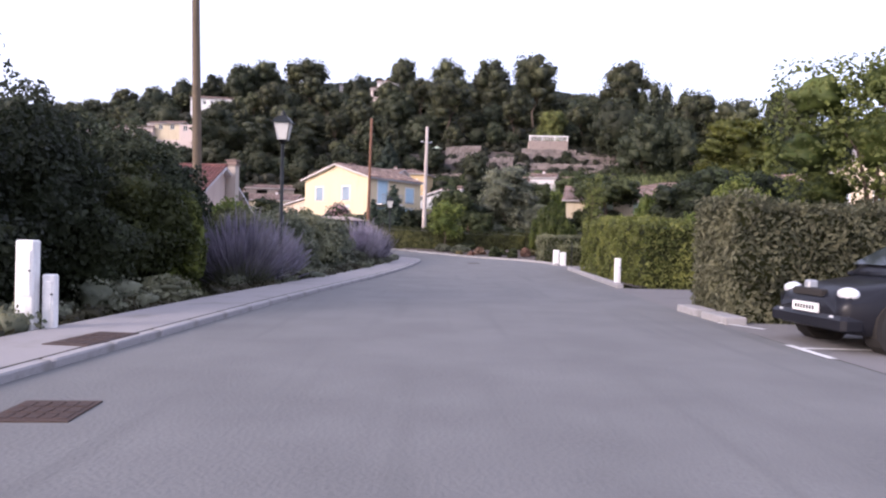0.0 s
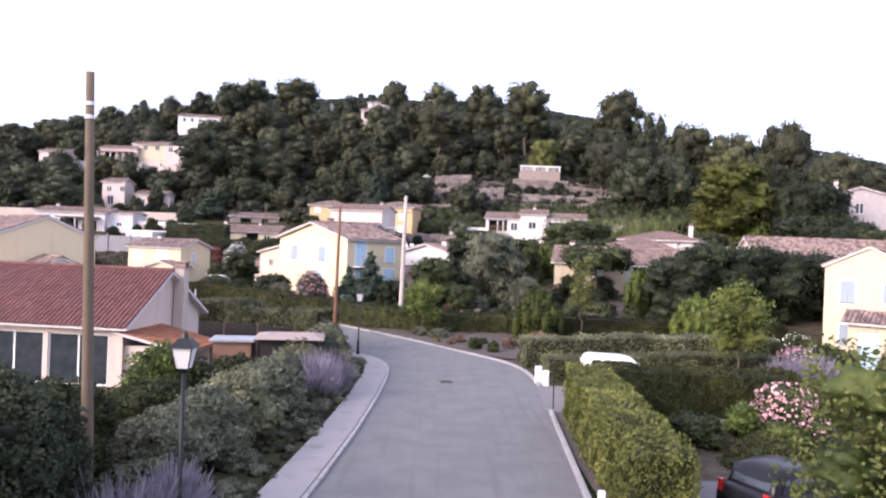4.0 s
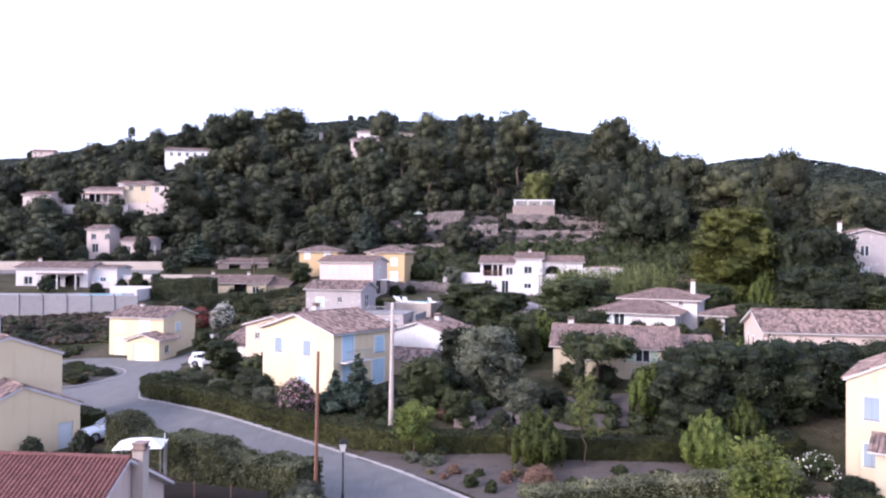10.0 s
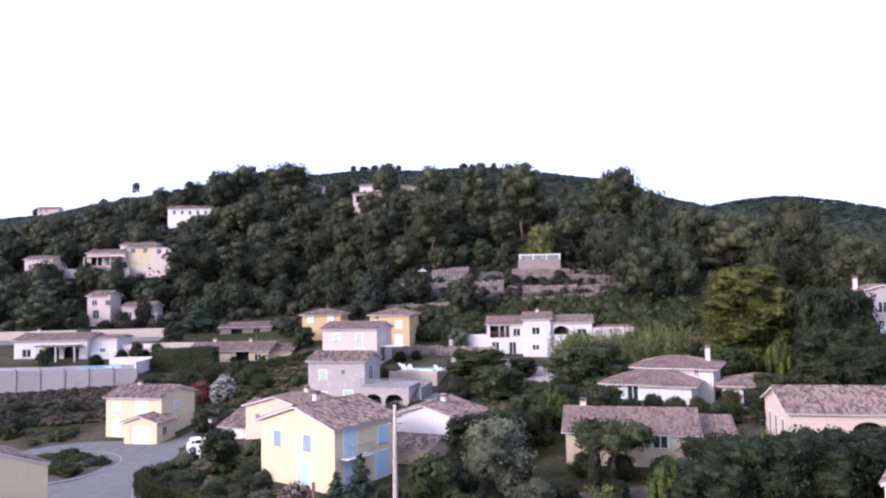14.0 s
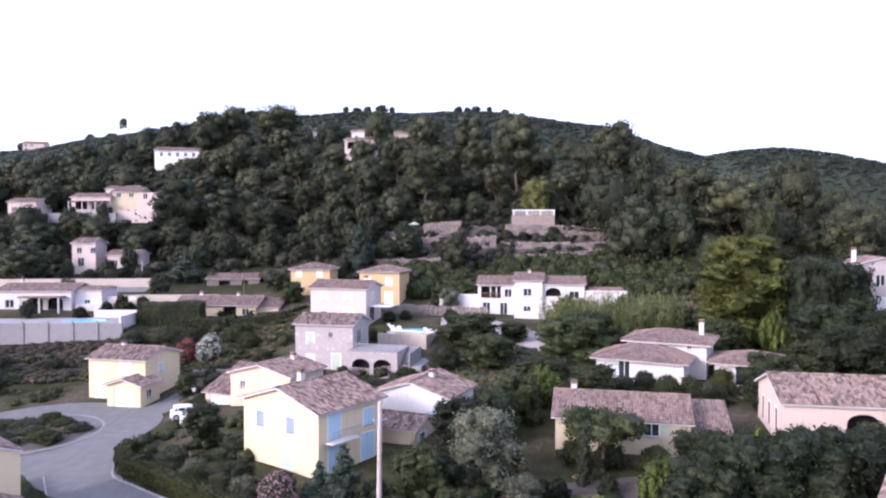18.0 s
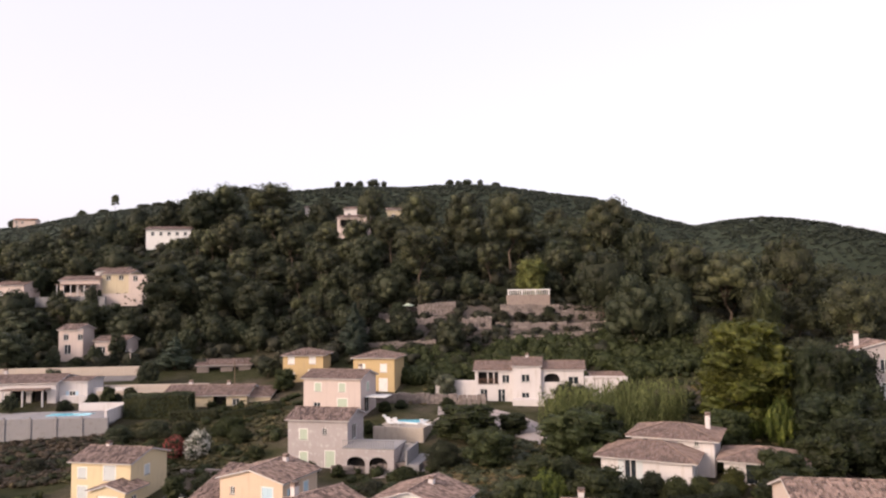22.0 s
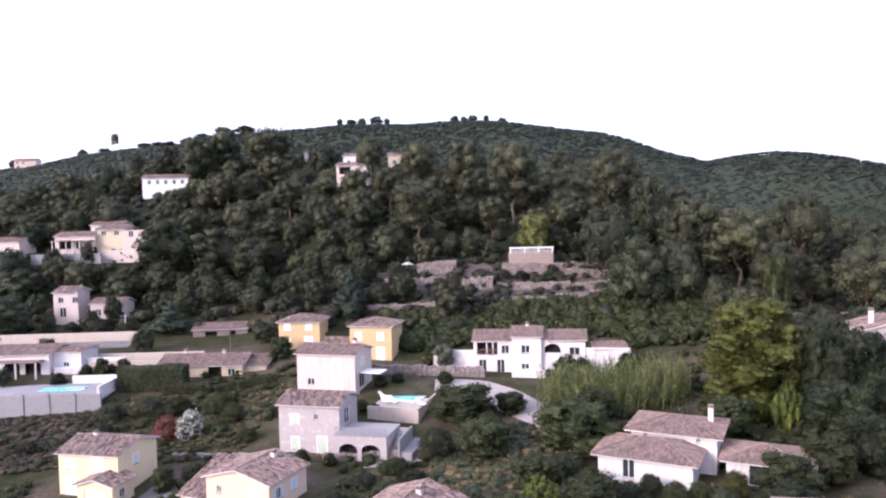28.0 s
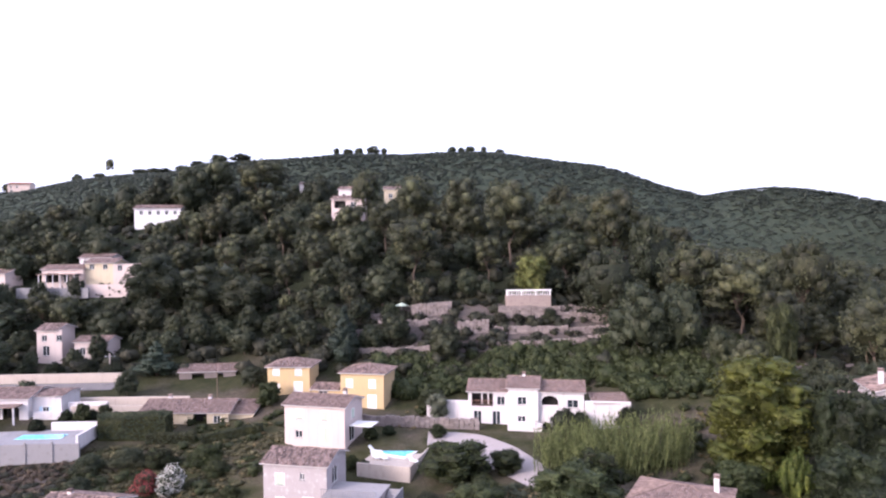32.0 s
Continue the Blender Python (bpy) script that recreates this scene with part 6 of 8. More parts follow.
# garden shrubs beside the lane
def shrub(x, y, wide, tall, mat, leaf, count, label, seed, flowers=None, fcount=0, name="shrub"):
    rg = random.Random(seed)
    e = thing(name, pose(x, y, hz(x, y) - 0.03, 0, 0, seed * 40), label, name)
    lobes = lobes_dome(8)(rg, tall, wide)
    crown_of(lobes, count, leaf, seed, 0.75).put("foliage", MAT[mat], e)
    inner_of(lobes, seed, 0.64 if tall * wide > 3 else 0.74, 3).put("inner_foliage", MAT[mat], e, smooth=True)
    s = Shape()
    for k in range(5):
        a = k * 1.3
        s.tube([(0.04 * math.cos(a), 0.04 * math.sin(a), -0.1), (wide * 0.15 * math.cos(a), wide * 0.15 * math.sin(a), tall * 0.3), (wide * 0.3 * math.cos(a), wide * 0.3 * math.sin(a), tall * 0.6)], [0.03, 0.022, 0.01], 5)
    s.put("branchwork", MAT["bark"], e)
    if flowers:
        crown_of(lobes, fcount, leaf * 1.1, seed + 50, 0.6, wide=0.9, depth=0.06).put("blossom", MAT[flowers], e)
    return e


SHRUBS = [(-7.3, 9.2, 3.4, 3.1, "leaf_dark"), (-6.9, 11.6, 3.2, 3.0, "leaf_dark"), (-6.3, 14.0, 2.8, 2.5, "leaf_hedge_dark"), (-5.3, 14.4, 1.0, 1.9, "leaf_bright"), (-8.8, 14.4, 3.8, 4.0, "leaf_hill"), (-7.7, 17.0, 3.4, 3.7, "leaf_hill"), (-6.9, 17.4, 2.6, 3.1, "leaf_hill"), (-10.2, 10.8, 3.8, 3.5, "leaf_hill"), (-10.0, 18.2, 3.8, 3.5, "leaf_hill"), (-8.4, 21.4, 3.4, 2.6, "leaf_mid"), (-7.4, 24.6, 2.8, 2.1, "leaf_mid"),
          (-5.9, 21.2, 2.6, 2.0, "leaf_olive"), (-5.5, 23.6, 2.9, 2.1, "leaf_olive"), (-5.3, 26.2, 2.9, 2.2, "leaf_hedge"), (-5.0, 28.8, 2.8, 2.1, "leaf_olive"), (-4.9, 31.4, 2.7, 2.0, "leaf_olive"), (-4.7, 34.0, 2.8, 2.1, "leaf_hedge"), (-4.5, 36.6, 2.8, 2.2, "leaf_olive"), (-4.5, 39.2, 2.8, 2.2, "leaf_hedge"), (-4.9, 41.8, 2.6, 2.1, "leaf_olive"), (-8.5, 28.2, 2.8, 2.6, "leaf_bright"), (-7.6, 28.6, 2.6, 2.0, "leaf_mid"), (-7.0, 32.0, 2.4, 1.7, "leaf_mid")]
SHRUBS_2 = [(-12.6, 18.0, 3.6, 2.4, "leaf_hill"), (-9.9, 24.8, 2.6, 1.8, "leaf_hill"), (12.6, 30.0 - 3.0, 2.0, 1.0, "leaf_mid"), (9.8, 27.5, 2.4, 1.1, "leaf_mid"), (12.0, 28.6, 1.3, 1.2, "leaf_bright"), (16.8, 27.6, 3.0, 1.4, "leaf_hedge_dark"), (11.2, 25.2, 2.4, 0.9, "leaf_hedge_dark"), (-4.9, 12.4, 1.3, 0.55, "leaf_hedge"), (-4.5, 23.3, 1.3, 0.7, "leaf_olive"), (-3.5, 28.3, 1.2, 0.75, "leaf_olive"), (-3.2, 34.8, 1.1, 0.7, "leaf_olive"),
            (13.4, 24.3, 2.4, 1.2, "leaf_mid"), (12.2, 26.0, 1.6, 1.1, "leaf_bright"), (10.6, 22.2, 2.2, 0.8, "leaf_mid"), (3.5, 46.9, 0.85, 0.8, "leaf_mid"), (4.6, 46.1, 0.75, 0.75, "leaf_mid"), (4.1, 48.6, 0.7, 0.5, "leaf_mid"), (7.4, 46.9, 1.9, 1.25, "red_tuft"), (2.0, 48.2, 0.6, 0.4, "red_tuft"), (2.6, 49.0, 0.9, 0.6, "red_tuft"), (5.6, 47.6, 0.8, 0.7, "red_tuft"), (11.6, 46.4, 1.2, 0.8, "red_tuft"), (14.4, 47.2, 1.6, 0.9, "leaf_mid"), (2.9, 58.6, 2.4, 1.5, "red_tuft"), (8.5, 60.6, 1.5, 1.6, "leaf_dark"), (9.5, 60.0, 1.4, 1.5, "leaf_dark"), (10.6, 59.7, 1.5, 1.6, "leaf_dark"), (14.2, 60.4, 1.5, 1.5, "leaf_dark")]
SHRUBS_4 = [(-70.5, 152.4, 3.6, 2.8, "leaf_dark"), (-65, 152, 3.8, 3.0, "leaf_dark"), (-58.6, 152.2, 3.8, 3.2, "leaf_dark"), (-76, 152.6, 4.2, 3.4, "leaf_dark"), (-54, 151.6, 4.0, 2.8, "leaf_hill"), (-4.6, 111.6, 1.8, 1.5, "leaf_dark"), (-6.4, 112.6, 2.0, 1.7, "leaf_mid"), (-9.0, 114.0, 2.2, 1.5, "leaf_dark"), (-2.0, 121.4, 2.0, 1.4, "leaf_dark"), (-4.4, 119.8, 2.0, 1.6, "leaf_mid"), (20.5, 44.5, 2.6, 1.6, "leaf_hedge_dark"), (22.6, 42.2, 2.4, 1.5, "leaf_mid"), (21.4, 47.4, 2.4, 1.4, "leaf_olive"), (24.0, 44.6, 2.4, 1.4, "leaf_dark"), (19.2, 47.8, 2.2, 1.1, "leaf_mid"), (23.4, 51.0, 2.6, 1.8, "leaf_dark"), (26.4, 41.2, 3.0, 1.8, "leaf_dark"), (24.4, 36.4, 3.0, 1.6, "leaf_mid"), (27.5, 34.4, 3.0, 1.8, "leaf_hedge_dark"), (9.2, 46.6, 1.0, 0.7, "leaf_mid"), (7.6, 47.4, 1.4, 1.0, "dry_grass"), (12.4, 48.6, 1.0, 0.6, "leaf_mid"), (18.4, 85.0, 2.6, 2.2, "leaf_mid"), (23.4, 82.2, 2.8, 2.4, "leaf_hill"), (27.4, 80.6, 2.6, 2.2, "leaf_mid"), (31.0, 81.4, 2.4, 2.6, "leaf_hedge_dark"), (36.6, 80.4, 2.8, 2.0, "leaf_mid"), (16, 88, 3.6, 2.6, "leaf_hill"), (21, 101.6, 4.0, 2.6, "leaf_hill"), (1.0, 91, 3.6, 1.6, "leaf_scrub"), (-4.4, 92, 3.0, 1.4, "leaf_scrub"), (31.6, 119.8, 3.4, 3.0, "leaf_dark"), (25.0, 119.4, 3.4, 3.4, "leaf_dark"), (5, 120.6, 2.6, 1.8, "leaf_mid"), (12.8, 65.6, 2.4, 1.9, "leaf_mid"), (15.4, 64.6, 2.6, 2.0, "leaf_hill"), (18.6, 63.8, 2.8, 2.0, "leaf_mid"), (21.5, 63.2, 2.8, 2.2, "leaf_hill"), (21, 81.6, 3.2, 2.2, "leaf_hill"), (25, 80.4, 3.0, 2.4, "leaf_mid"), (29, 79.2, 3.0, 2.0, "leaf_hill"), (33, 78.6, 3.0, 2.0, "leaf_mid"), (-24.0, 52.4, 1.5, 1.5, "leaf_hill"), (-21.2, 53.0, 1.5, 1.6, "leaf_hill"), (-19.6, 55.0, 1.4, 1.3, "leaf_hill"), (-22, 69.6, 3.0, 1.6, "leaf_mid"), (-19, 68.4, 3.2, 2.0, "leaf_hill"), (-15.6, 63.6, 2.4, 1.7, "leaf_mid"), (-11.6, 61.8, 2.4, 1.6, "leaf_olive"), (6.2, 56.6, 1.3, 1.2, "leaf_hill"), (10.2, 57.4, 1.2, 1.1, "leaf_mid"), (4.6, 58.4, 1.4, 1.3, "leaf_olive"), (14.4, 58.0, 1.3, 1.0, "leaf_mid"), (-38, 119.6, 5.0, 2.8, "leaf_hill"), (-33.4, 119.2, 4.6, 2.6, "leaf_mid"), (-43, 118.6, 4.4, 2.6, "leaf_hill"), (-27, 118.8, 4.6, 2.6, "leaf_mid"), (-50, 110, 3.2, 1.8, "leaf_scrub"), (-58, 112, 3.0, 1.6, "leaf_scrub"), (17.6, 156.0, 3.0, 2.2, "leaf_scrub"), (21.0, 156.0, 3.0, 1.8, "leaf_scrub"), (27.0, 156.0, 3.2, 2.8, "leaf_hill"), (-50, 126.4, 1.6, 1.3, "leaf_dark"), (-56, 129.6, 2.4, 2.0, "leaf_dark"), (-53.4, 133.4, 2.2, 1.8, "leaf_dark"), (-49.6, 133.8, 2.2, 1.8, "leaf_dark"), (-44.6, 133.6, 2.2, 1.6, "leaf_dark"), (-72, 116, 4, 1.8, "leaf_hill"), (-42, 113.4, 4.0, 2.2, "leaf_hill"), (-24.5, 115, 4.2, 2.0, "leaf_mid"), (-21, 108.6, 2.6, 1.6, "leaf_mid"), (-12.4, 100.6, 1.8, 1.6, "leaf_mid"), (-9.0, 99.2, 1.6, 1.5, "leaf_mid"), (-25, 100, 2.6, 1.8, "leaf_hill"), (-12, 83, 2.6, 1.6, "leaf_mid"), (-7, 87, 3.0, 1.8, "leaf_hill"), (-1, 95, 3.6, 1.8, "leaf_mid"), (3.6, 98, 4.6, 3.4, "leaf_hill"), (10, 101, 4.4, 3.4, "leaf_mid")]
SHRUBS_3 = [(1.3, 50.6, 1.6, 0.65, "leaf_olive"), (0.1, 51.2, 1.4, 0.65, "leaf_olive"), (6.2, 48.6, 0.8, 0.5, "dry_grass"), (1.2, 49.0, 0.6, 0.35, "dry_grass"), (16.4, 35.0, 2.4, 1.5, "leaf_hedge_gold"), (22.6, 41, 2.4, 1.7, "leaf_mid"), (24.5, 38.5, 3.2, 2.0, "leaf_hill"), (30, 41, 3.4, 2.2, "leaf_hill"),
            (-40.4, 86, 4.2, 1.3, "leaf_hill"), (-36.6, 82, 4.0, 1.2, "leaf_mid"), (-37, 86.6, 3.6, 1.1, "leaf_mid"), (-41, 81.6, 3.8, 1.3, "leaf_hill"), (-38.6, 79.8, 2.6, 1.0, "leaf_mid"), (-34.6, 85, 3.0, 1.1, "leaf_hill"), (-35.4, 81, 2.6, 1.0, "leaf_hedge_dark"), (-42.6, 86, 3.0, 1.2, "leaf_hill"), (-39.4, 89, 3.0, 1.1, "leaf_hedge_dark"), (-43.4, 83, 2.6, 1.0, "leaf_mid"), (-38.6, 83.6, 3.4, 1.2, "leaf_hill"), (-20, 71.5, 1.8, 1.2, "leaf_mid"), (-14.8, 70, 2.2, 1.5, "leaf_hill"), (-16.5, 66.6, 2.2, 1.4, "leaf_olive")]
for i, (x, y, w, t, m) in enumerate(SHRUBS + SHRUBS_2 + SHRUBS_3 + SHRUBS_4):
    near = y < 26
    shrub(x, y, w, t, m, 0.1 if near else 0.14, int(w * t * (1900 if near else 620)), {"leaf_olive": "soft grey-green rounded shrub", "leaf_hedge_dark": "dense green shrub with small yellowish leaves", "leaf_hedge": "dense silvery green shrub", "leaf_hedge_gold": "soft golden green shrub", "leaf_bright": "bright green leafy shrub", "dry_grass": "tuft of straw-coloured ornamental grass", "red_tuft": "reddish brown dry flowering tuft"}.get(m, "dense dark green garden shrub"), 60 + i)
for i, (x, y, w, t, m, fl) in enumerate([(13.7, 28.9, 2.7, 1.9, "leaf_mid", "pink_flower"), (20.0, 40.4, 2.3, 1.8, "leaf_olive", "pink_flower"), (-8.7, 59.2, 2.7, 2.9, "leaf_hill", "pink_flower"), (-32.8, 112.4, 3.6, 3.2, "leaf_hill", "red_flower"), (-29.4, 112.2, 3.6, 3.6, "leaf_hill", "white_flower"), (24.0, 48.4, 2.4, 1.4, "leaf_mid", "white_flower")]):
    shrub(x, y, w, t, m, 0.13, int(w * t * 260), {"pink_flower": "oleander bush covered in pale pink blossom", "red_flower": "oleander bush covered in deep pink blossom", "white_flower": "bush covered in creamy white blossom"}[fl], 140 + i, fl, int(w * t * (190 if y < 45 or y > 100 else 150 if y > 55 else 45)), "flowering_shrub")


def sage(x, y, wide, tall, seed):
    """A loose clump of long lavender-blue flower wands over grey leaves."""
    e = thing("lavender_bush", pose(x, y, hz(x, y)), "loose bush of lavender-blue flower wands beside the footpath", "lavender bush")
    rg = np.random.RandomState(seed)
    n = 1300
    a, u = rg.uniform(0, math.tau, n), np.sqrt(rg.uniform(0, 1, n))
    s, g = Shape(), Shape()
    for i in range(n):
        b = np.array([u[i] * wide * 0.2 * math.cos(a[i]), u[i] * wide * 0.2 * math.sin(a[i]), 0.0])
        tip = np.array([u[i] * wide * 0.5 * math.cos(a[i]), u[i] * wide * 0.5 * math.sin(a[i]), tall * (1.05 - 0.5 * u[i] ** 2) * rg.uniform(0.75, 1.05)])
        tip += rg.normal(0, 0.22, 3) * wide * 0.5
        side = np.cross(tip - b, rg.normal(0, 1, 3))
        side *= 0.0105 / np.linalg.norm(side)
        mid = b * 0.45 + tip * 0.55
        g.add([b - side * 0.4, b + side * 0.4, mid + side * 0.4, mid - side * 0.4], [(0, 1, 2, 3)])
        for k in range(3):
            p = mid + (tip - mid) * (k / 3)
            q = mid + (tip - mid) * ((k + 1.1) / 3)
            s.add([p - side, p + side, q + side * 0.5, q - side * 0.5], [(0, 1, 2, 3)])
    g.put("foliage", MAT["leaf_olive"], e)
    s.put("blossom", MAT["lavender"], e)


sage(-4.75, 16.6, 2.1, 1.45, 1)
sage(-4.5, 18.6, 1.7, 1.3, 2)
sage(-3.6, 31.6, 2.0, 1.7, 3)
sage(-3.3, 33.0, 1.8, 1.6, 4)
sage(18.0, 37.3, 2.2, 1.5, 5)
sage(19.6, 38.0, 2.2, 1.5, 6)


def reeds():
    rg = np.random.RandomState(9)
    s = Shape()
    P, N = [], []
    for _ in range(1500):
        x, y = rg.uniform(16, 37), rg.uniform(105, 113)
        if (x - 27) ** 2 / 90 + (y - 109) ** 2 / 14 > 1 + rg.uniform(-0.3, 0.3):
            continue
        z, t = hz(x, y), rg.uniform(3.2, 6.4)
        lean = rg.normal(0, 0.12, 2)
        for k in range(7):
            f = 0.25 + 0.75 * k / 7
            d = rg.normal(0, 1, 3)
            d[2] = abs(d[2]) + 0.9
            d *= 0.55 / np.linalg.norm(d)
            p = np.array([x + lean[0] * t * f, y + lean[1] * t * f, z + t * f])
            side = np.cross(d, rg.normal(0, 1, 3))
            side *= 0.07 / np.linalg.norm(side)
            s.add([p - side, p + side, p + d + side * 0.3, p + d - side * 0.3], [(0, 1, 2, 3)])
        s.tube([(x, y, z - 0.1), (x + lean[0] * t, y + lean[1] * t, z + t)], [0.03, 0.01], 4, False)
    tagged(s.put("giant_reeds", MAT["reed"]), "thicket of tall pale green giant reeds", "reeds", kind="stuff")


reeds()
# tree at the parking court and the low branches of one beside the footpath
tree_kind("court", 0, 6.6, 4.6, "light feathery tree behind the parking hedge", "tree", "leaf_court", 0.13, 8500, lobes_round(0.42, 13), 2.2, 0.08, inner=0.45)
plant("court", 8.7, 13.9, 5.0, 3.9)
tree_kind("path", 0, 6.0, 4.2, "dark tree overhanging the footpath", "tree", "leaf_hill", 0.12, 6000, lobes_round(0.4, 9), 2.6, 0.12, inner=0)
plant("path", -9.5, 9.4, 5.8, 4.6)


# ---- houses and walls of the upper village ----
def small_house(x, y, z, rz, w, d, tall, kind, mat, tile, openings, label, seed, chim=(), slope=0.3, paint="pale_paint"):
    e = house("house", label, x, y, z, rz)
    block(e, 0, 0, 0, w, d, 0, tall, kind, mat, tile, openings, paint, slope, 0.35, 0.3, 0.5, chim, seed, found=3.0)
    return e


G2 = [("f", 1.0, 3.2, 1.1, 1.2, "glass"), ("f", 4.0, 3.2, 1.1, 1.2, "glass"), ("f", 1.2, 0.4, 1.4, 1.9, "glass")]
small_house(-105.4, 194, 22.2, -8, 7.8, 6, 5.8, "x", "pale_pink", "tile_grey", G2, "white two-storey house among trees on the hill", 40)
small_house(-72.4, 160, 12.6, -6, 4.0, 6, 5.4, "x", "pale_pink", "tile", G2, "pale two-storey house with a balcony on the hillside", 41)
small_house(-65.4, 160.5, 12.4, -4, 6.6, 5, 3.2, "x", "pale_pink", "tile_grey", [("f", 1.0, 0.5, 1.2, 1.5, "glass"), ("f", 3.6, 0.4, 1.6, 2.0, "void")], "low white outbuilding on the hillside", 42)
h = small_house(-87.4, 190, 25.4, -4, 10, 6, 3.6, "x", "pale_pink", "tile_grey", [("f", 1.0, 0.4, 3.0, 2.2, "void"), ("f", 5.2, 0.4, 1.4, 1.8, "glass"), ("f", 7.6, 0.4, 1.4, 1.8, "glass")], "terraced villa on the hill with a columned porch", 43)
block(h, 10, 1.0, 0, 7, 6, 1.2, 5.0, "x", "cream_render", "tile", [("f", 1.0, 2.2, 1.2, 1.2, "glass"), ("f", 4.2, 2.2, 1.2, 1.2, "glass")], seed=44, found=4.0)
block(h, 17, 0.5, 0, 5, 5, 1.6, 4.6, "none", "pale_pink", "tile", [("f", 1.0, 1.4, 1.2, 1.4, "glass")], seed=45, found=4.0)
Shape().box(-3, -5.0, -3, 14, -4.4, -0.6, 0.05).put("terrace_wall", MAT["pale_wall"], h)
for k in range(6):
    Shape().tube([(0.6 + k * 1.7, -2.2, -1.0), (0.6 + k * 1.7, -2.2, 2.3)], [0.14, 0.12], 8).put("column", MAT["white_render"], h)
Shape().box(0.2, -2.4, 2.3, 9.6, 0.0, 2.5, 0.03).put("porch_roof", MAT["tile_grey"], h)
block(h, 4, 9, 0, 8, 5, 3.2, 6.2, "x", "white_render", "tile_grey", [("f", 1.0, 1.0, 1.2, 1.2, "glass"), ("f", 5.0, 1.0, 1.2, 1.2, "glass")], seed=64, found=4.0)
Shape().box(9, -3.0, -3, 22, -2.4, 0.0, 0.05).put("terrace_wall", MAT["pale_pink"], h)
small_house(-83.0, 232.5, 41.0, 6, 13.2, 7, 4.6, "x", "white_paint", "tile", [("f", 1.5 + 2.4 * i, 2.6, 1.0, 1.2, "glass") for i in range(5)], "long white house high on the hill", 46)
h = small_house(-22.6, 216.5, 43.7, -8, 8.6, 6, 3.0, "x", "pale_pink", "tile", [("f", 0.8, 0.4, 3.2, 2.0, "void"), ("f", 5.4, 0.6, 1.6, 1.5, "glass")], "villa with stepped tile roofs near the hilltop", 47)
block(h, 1.0, 4.0, 0, 6, 5, 2.6, 6.0, "x", "white_render", "tile", [("f", 1.0, 0.9, 1.0, 1.2, "glass"), ("f", 3.8, 0.9, 1.0, 1.2, "glass")], seed=48, found=3.0)
small_house(-8.6, 226, 46.5, 4, 4.6, 5, 3.6, "x", "cream_render", "tile", [("f", 1.2, 0.9, 1.2, 1.3, "glass")], "small cream house behind the hilltop trees", 49)
small_house(-36, 243, 47.5, 0, 5, 5, 5.6, "x", "white_render", "tile", [("f", 1.2, 2.9, 1.2, 1.3, "glass")], "small white house on the ridge", 50)
small_house(-112, 240, hz(-109, 241) - 0.2, 12, 6, 5, 2.9, "x", "ochre_render", "tile", [("f", 1.0, 0.8, 1.0, 1.2, "glass"), ("f", 3.6, 0.4, 1.2, 1.9, "glass")], "small ochre house on the wooded shoulder", 63)
small_house(-219, 402, hz(-213, 404) - 0.6, 8, 11, 7, 5.2, "x", "pink_render", "tile_orange", G2, "rose-coloured house on the distant ridge", 51)
h = small_house(56.4, 103.0, 9.2, -16, 7.6, 7, 6.6, "y", "raw_block", "tile", [("f", 3.2, 4.0, 1.1, 1.5, "glass"), ("f", 3.2, 0.6, 1.1, 1.9, "shut")], "tall rendered stone house with a lean-to at the wood's edge", 52, [(1.2, 2.2, 0.9)])
block(h, -2.8, 0.4, 0, 2.8, 5.0, 0, 4.0, "shed", "raw_block", "tile", [("f", 0.8, 0.6, 1.0, 1.4, "glass")], slope=0.25, seed=53, found=3.0)
small_house(148, 300, 15.5, 6, 9, 7, 4.6, "x", "cream_render", "tile", [("f", 1.5, 1.0, 1.2, 1.3, "glass")], "far cream house below the ridge", 54)
small_house(196, 330, 14, -6, 8, 7, 4.6, "x", "pink_render", "tile_orange", [("f", 1.5, 1.0, 1.2, 1.3, "glass")], "far house with orange roof", 55)

# white terraced villa with its pool, above the high retaining wall
h = house("house", "white terraced villa with a columned porch and tile roof", -72, 133.5, 6.4, 0)
block(h, 0, 0, 0, 12.6, 8, 0, 3.9, "x", "white_render", "tile_grey", [("f", 5.2, 0.1, 2.6, 2.6, "void"), ("f", 8.6, 0.1, 2.6, 2.6, "void"), ("f", 1.4, 0.9, 1.5, 1.4, "glass")], "blue_paint", 0.22, 0.4, 0.3, 0.5, [(1.0, 6, 0.6)], seed=56)
block(h, 12.6, 1.2, 0, 4.6, 6, 0, 3.9, "x", "white_render", "tile_grey", [("f", 1.6, 0.9, 1.0, 1.3, "open")], "blue_paint", 0.12, 0.3, 0.3, 0.5, seed=57)
for k in (5.2, 8.6):
    arch_head(h, k, 0.002, 2.7, 2.6, 0.7, "white_render")
for k in (5.0, 8.2, 11.4):
    Shape().tube([(k, -1.9, 0), (k, -1.9, 2.75)], [0.16, 0.13], 10).put("column", MAT["white_render"], h)
Shape().box(4.6, -2.15, 2.75, 11.8, 0.0, 2.95, 0.03).put("porch_roof", MAT["tile_grey"], h)
Shape().box(13.2, 0.2, 0, 17.6, 1.2, 1.5, 0.04).put("terrace_wall", MAT["white_render"], h)
Shape().box(17.7, 2.2, 0, 24.0, 2.6, 2.6, 0.04).put("terrace_wall", MAT["white_render"], h)
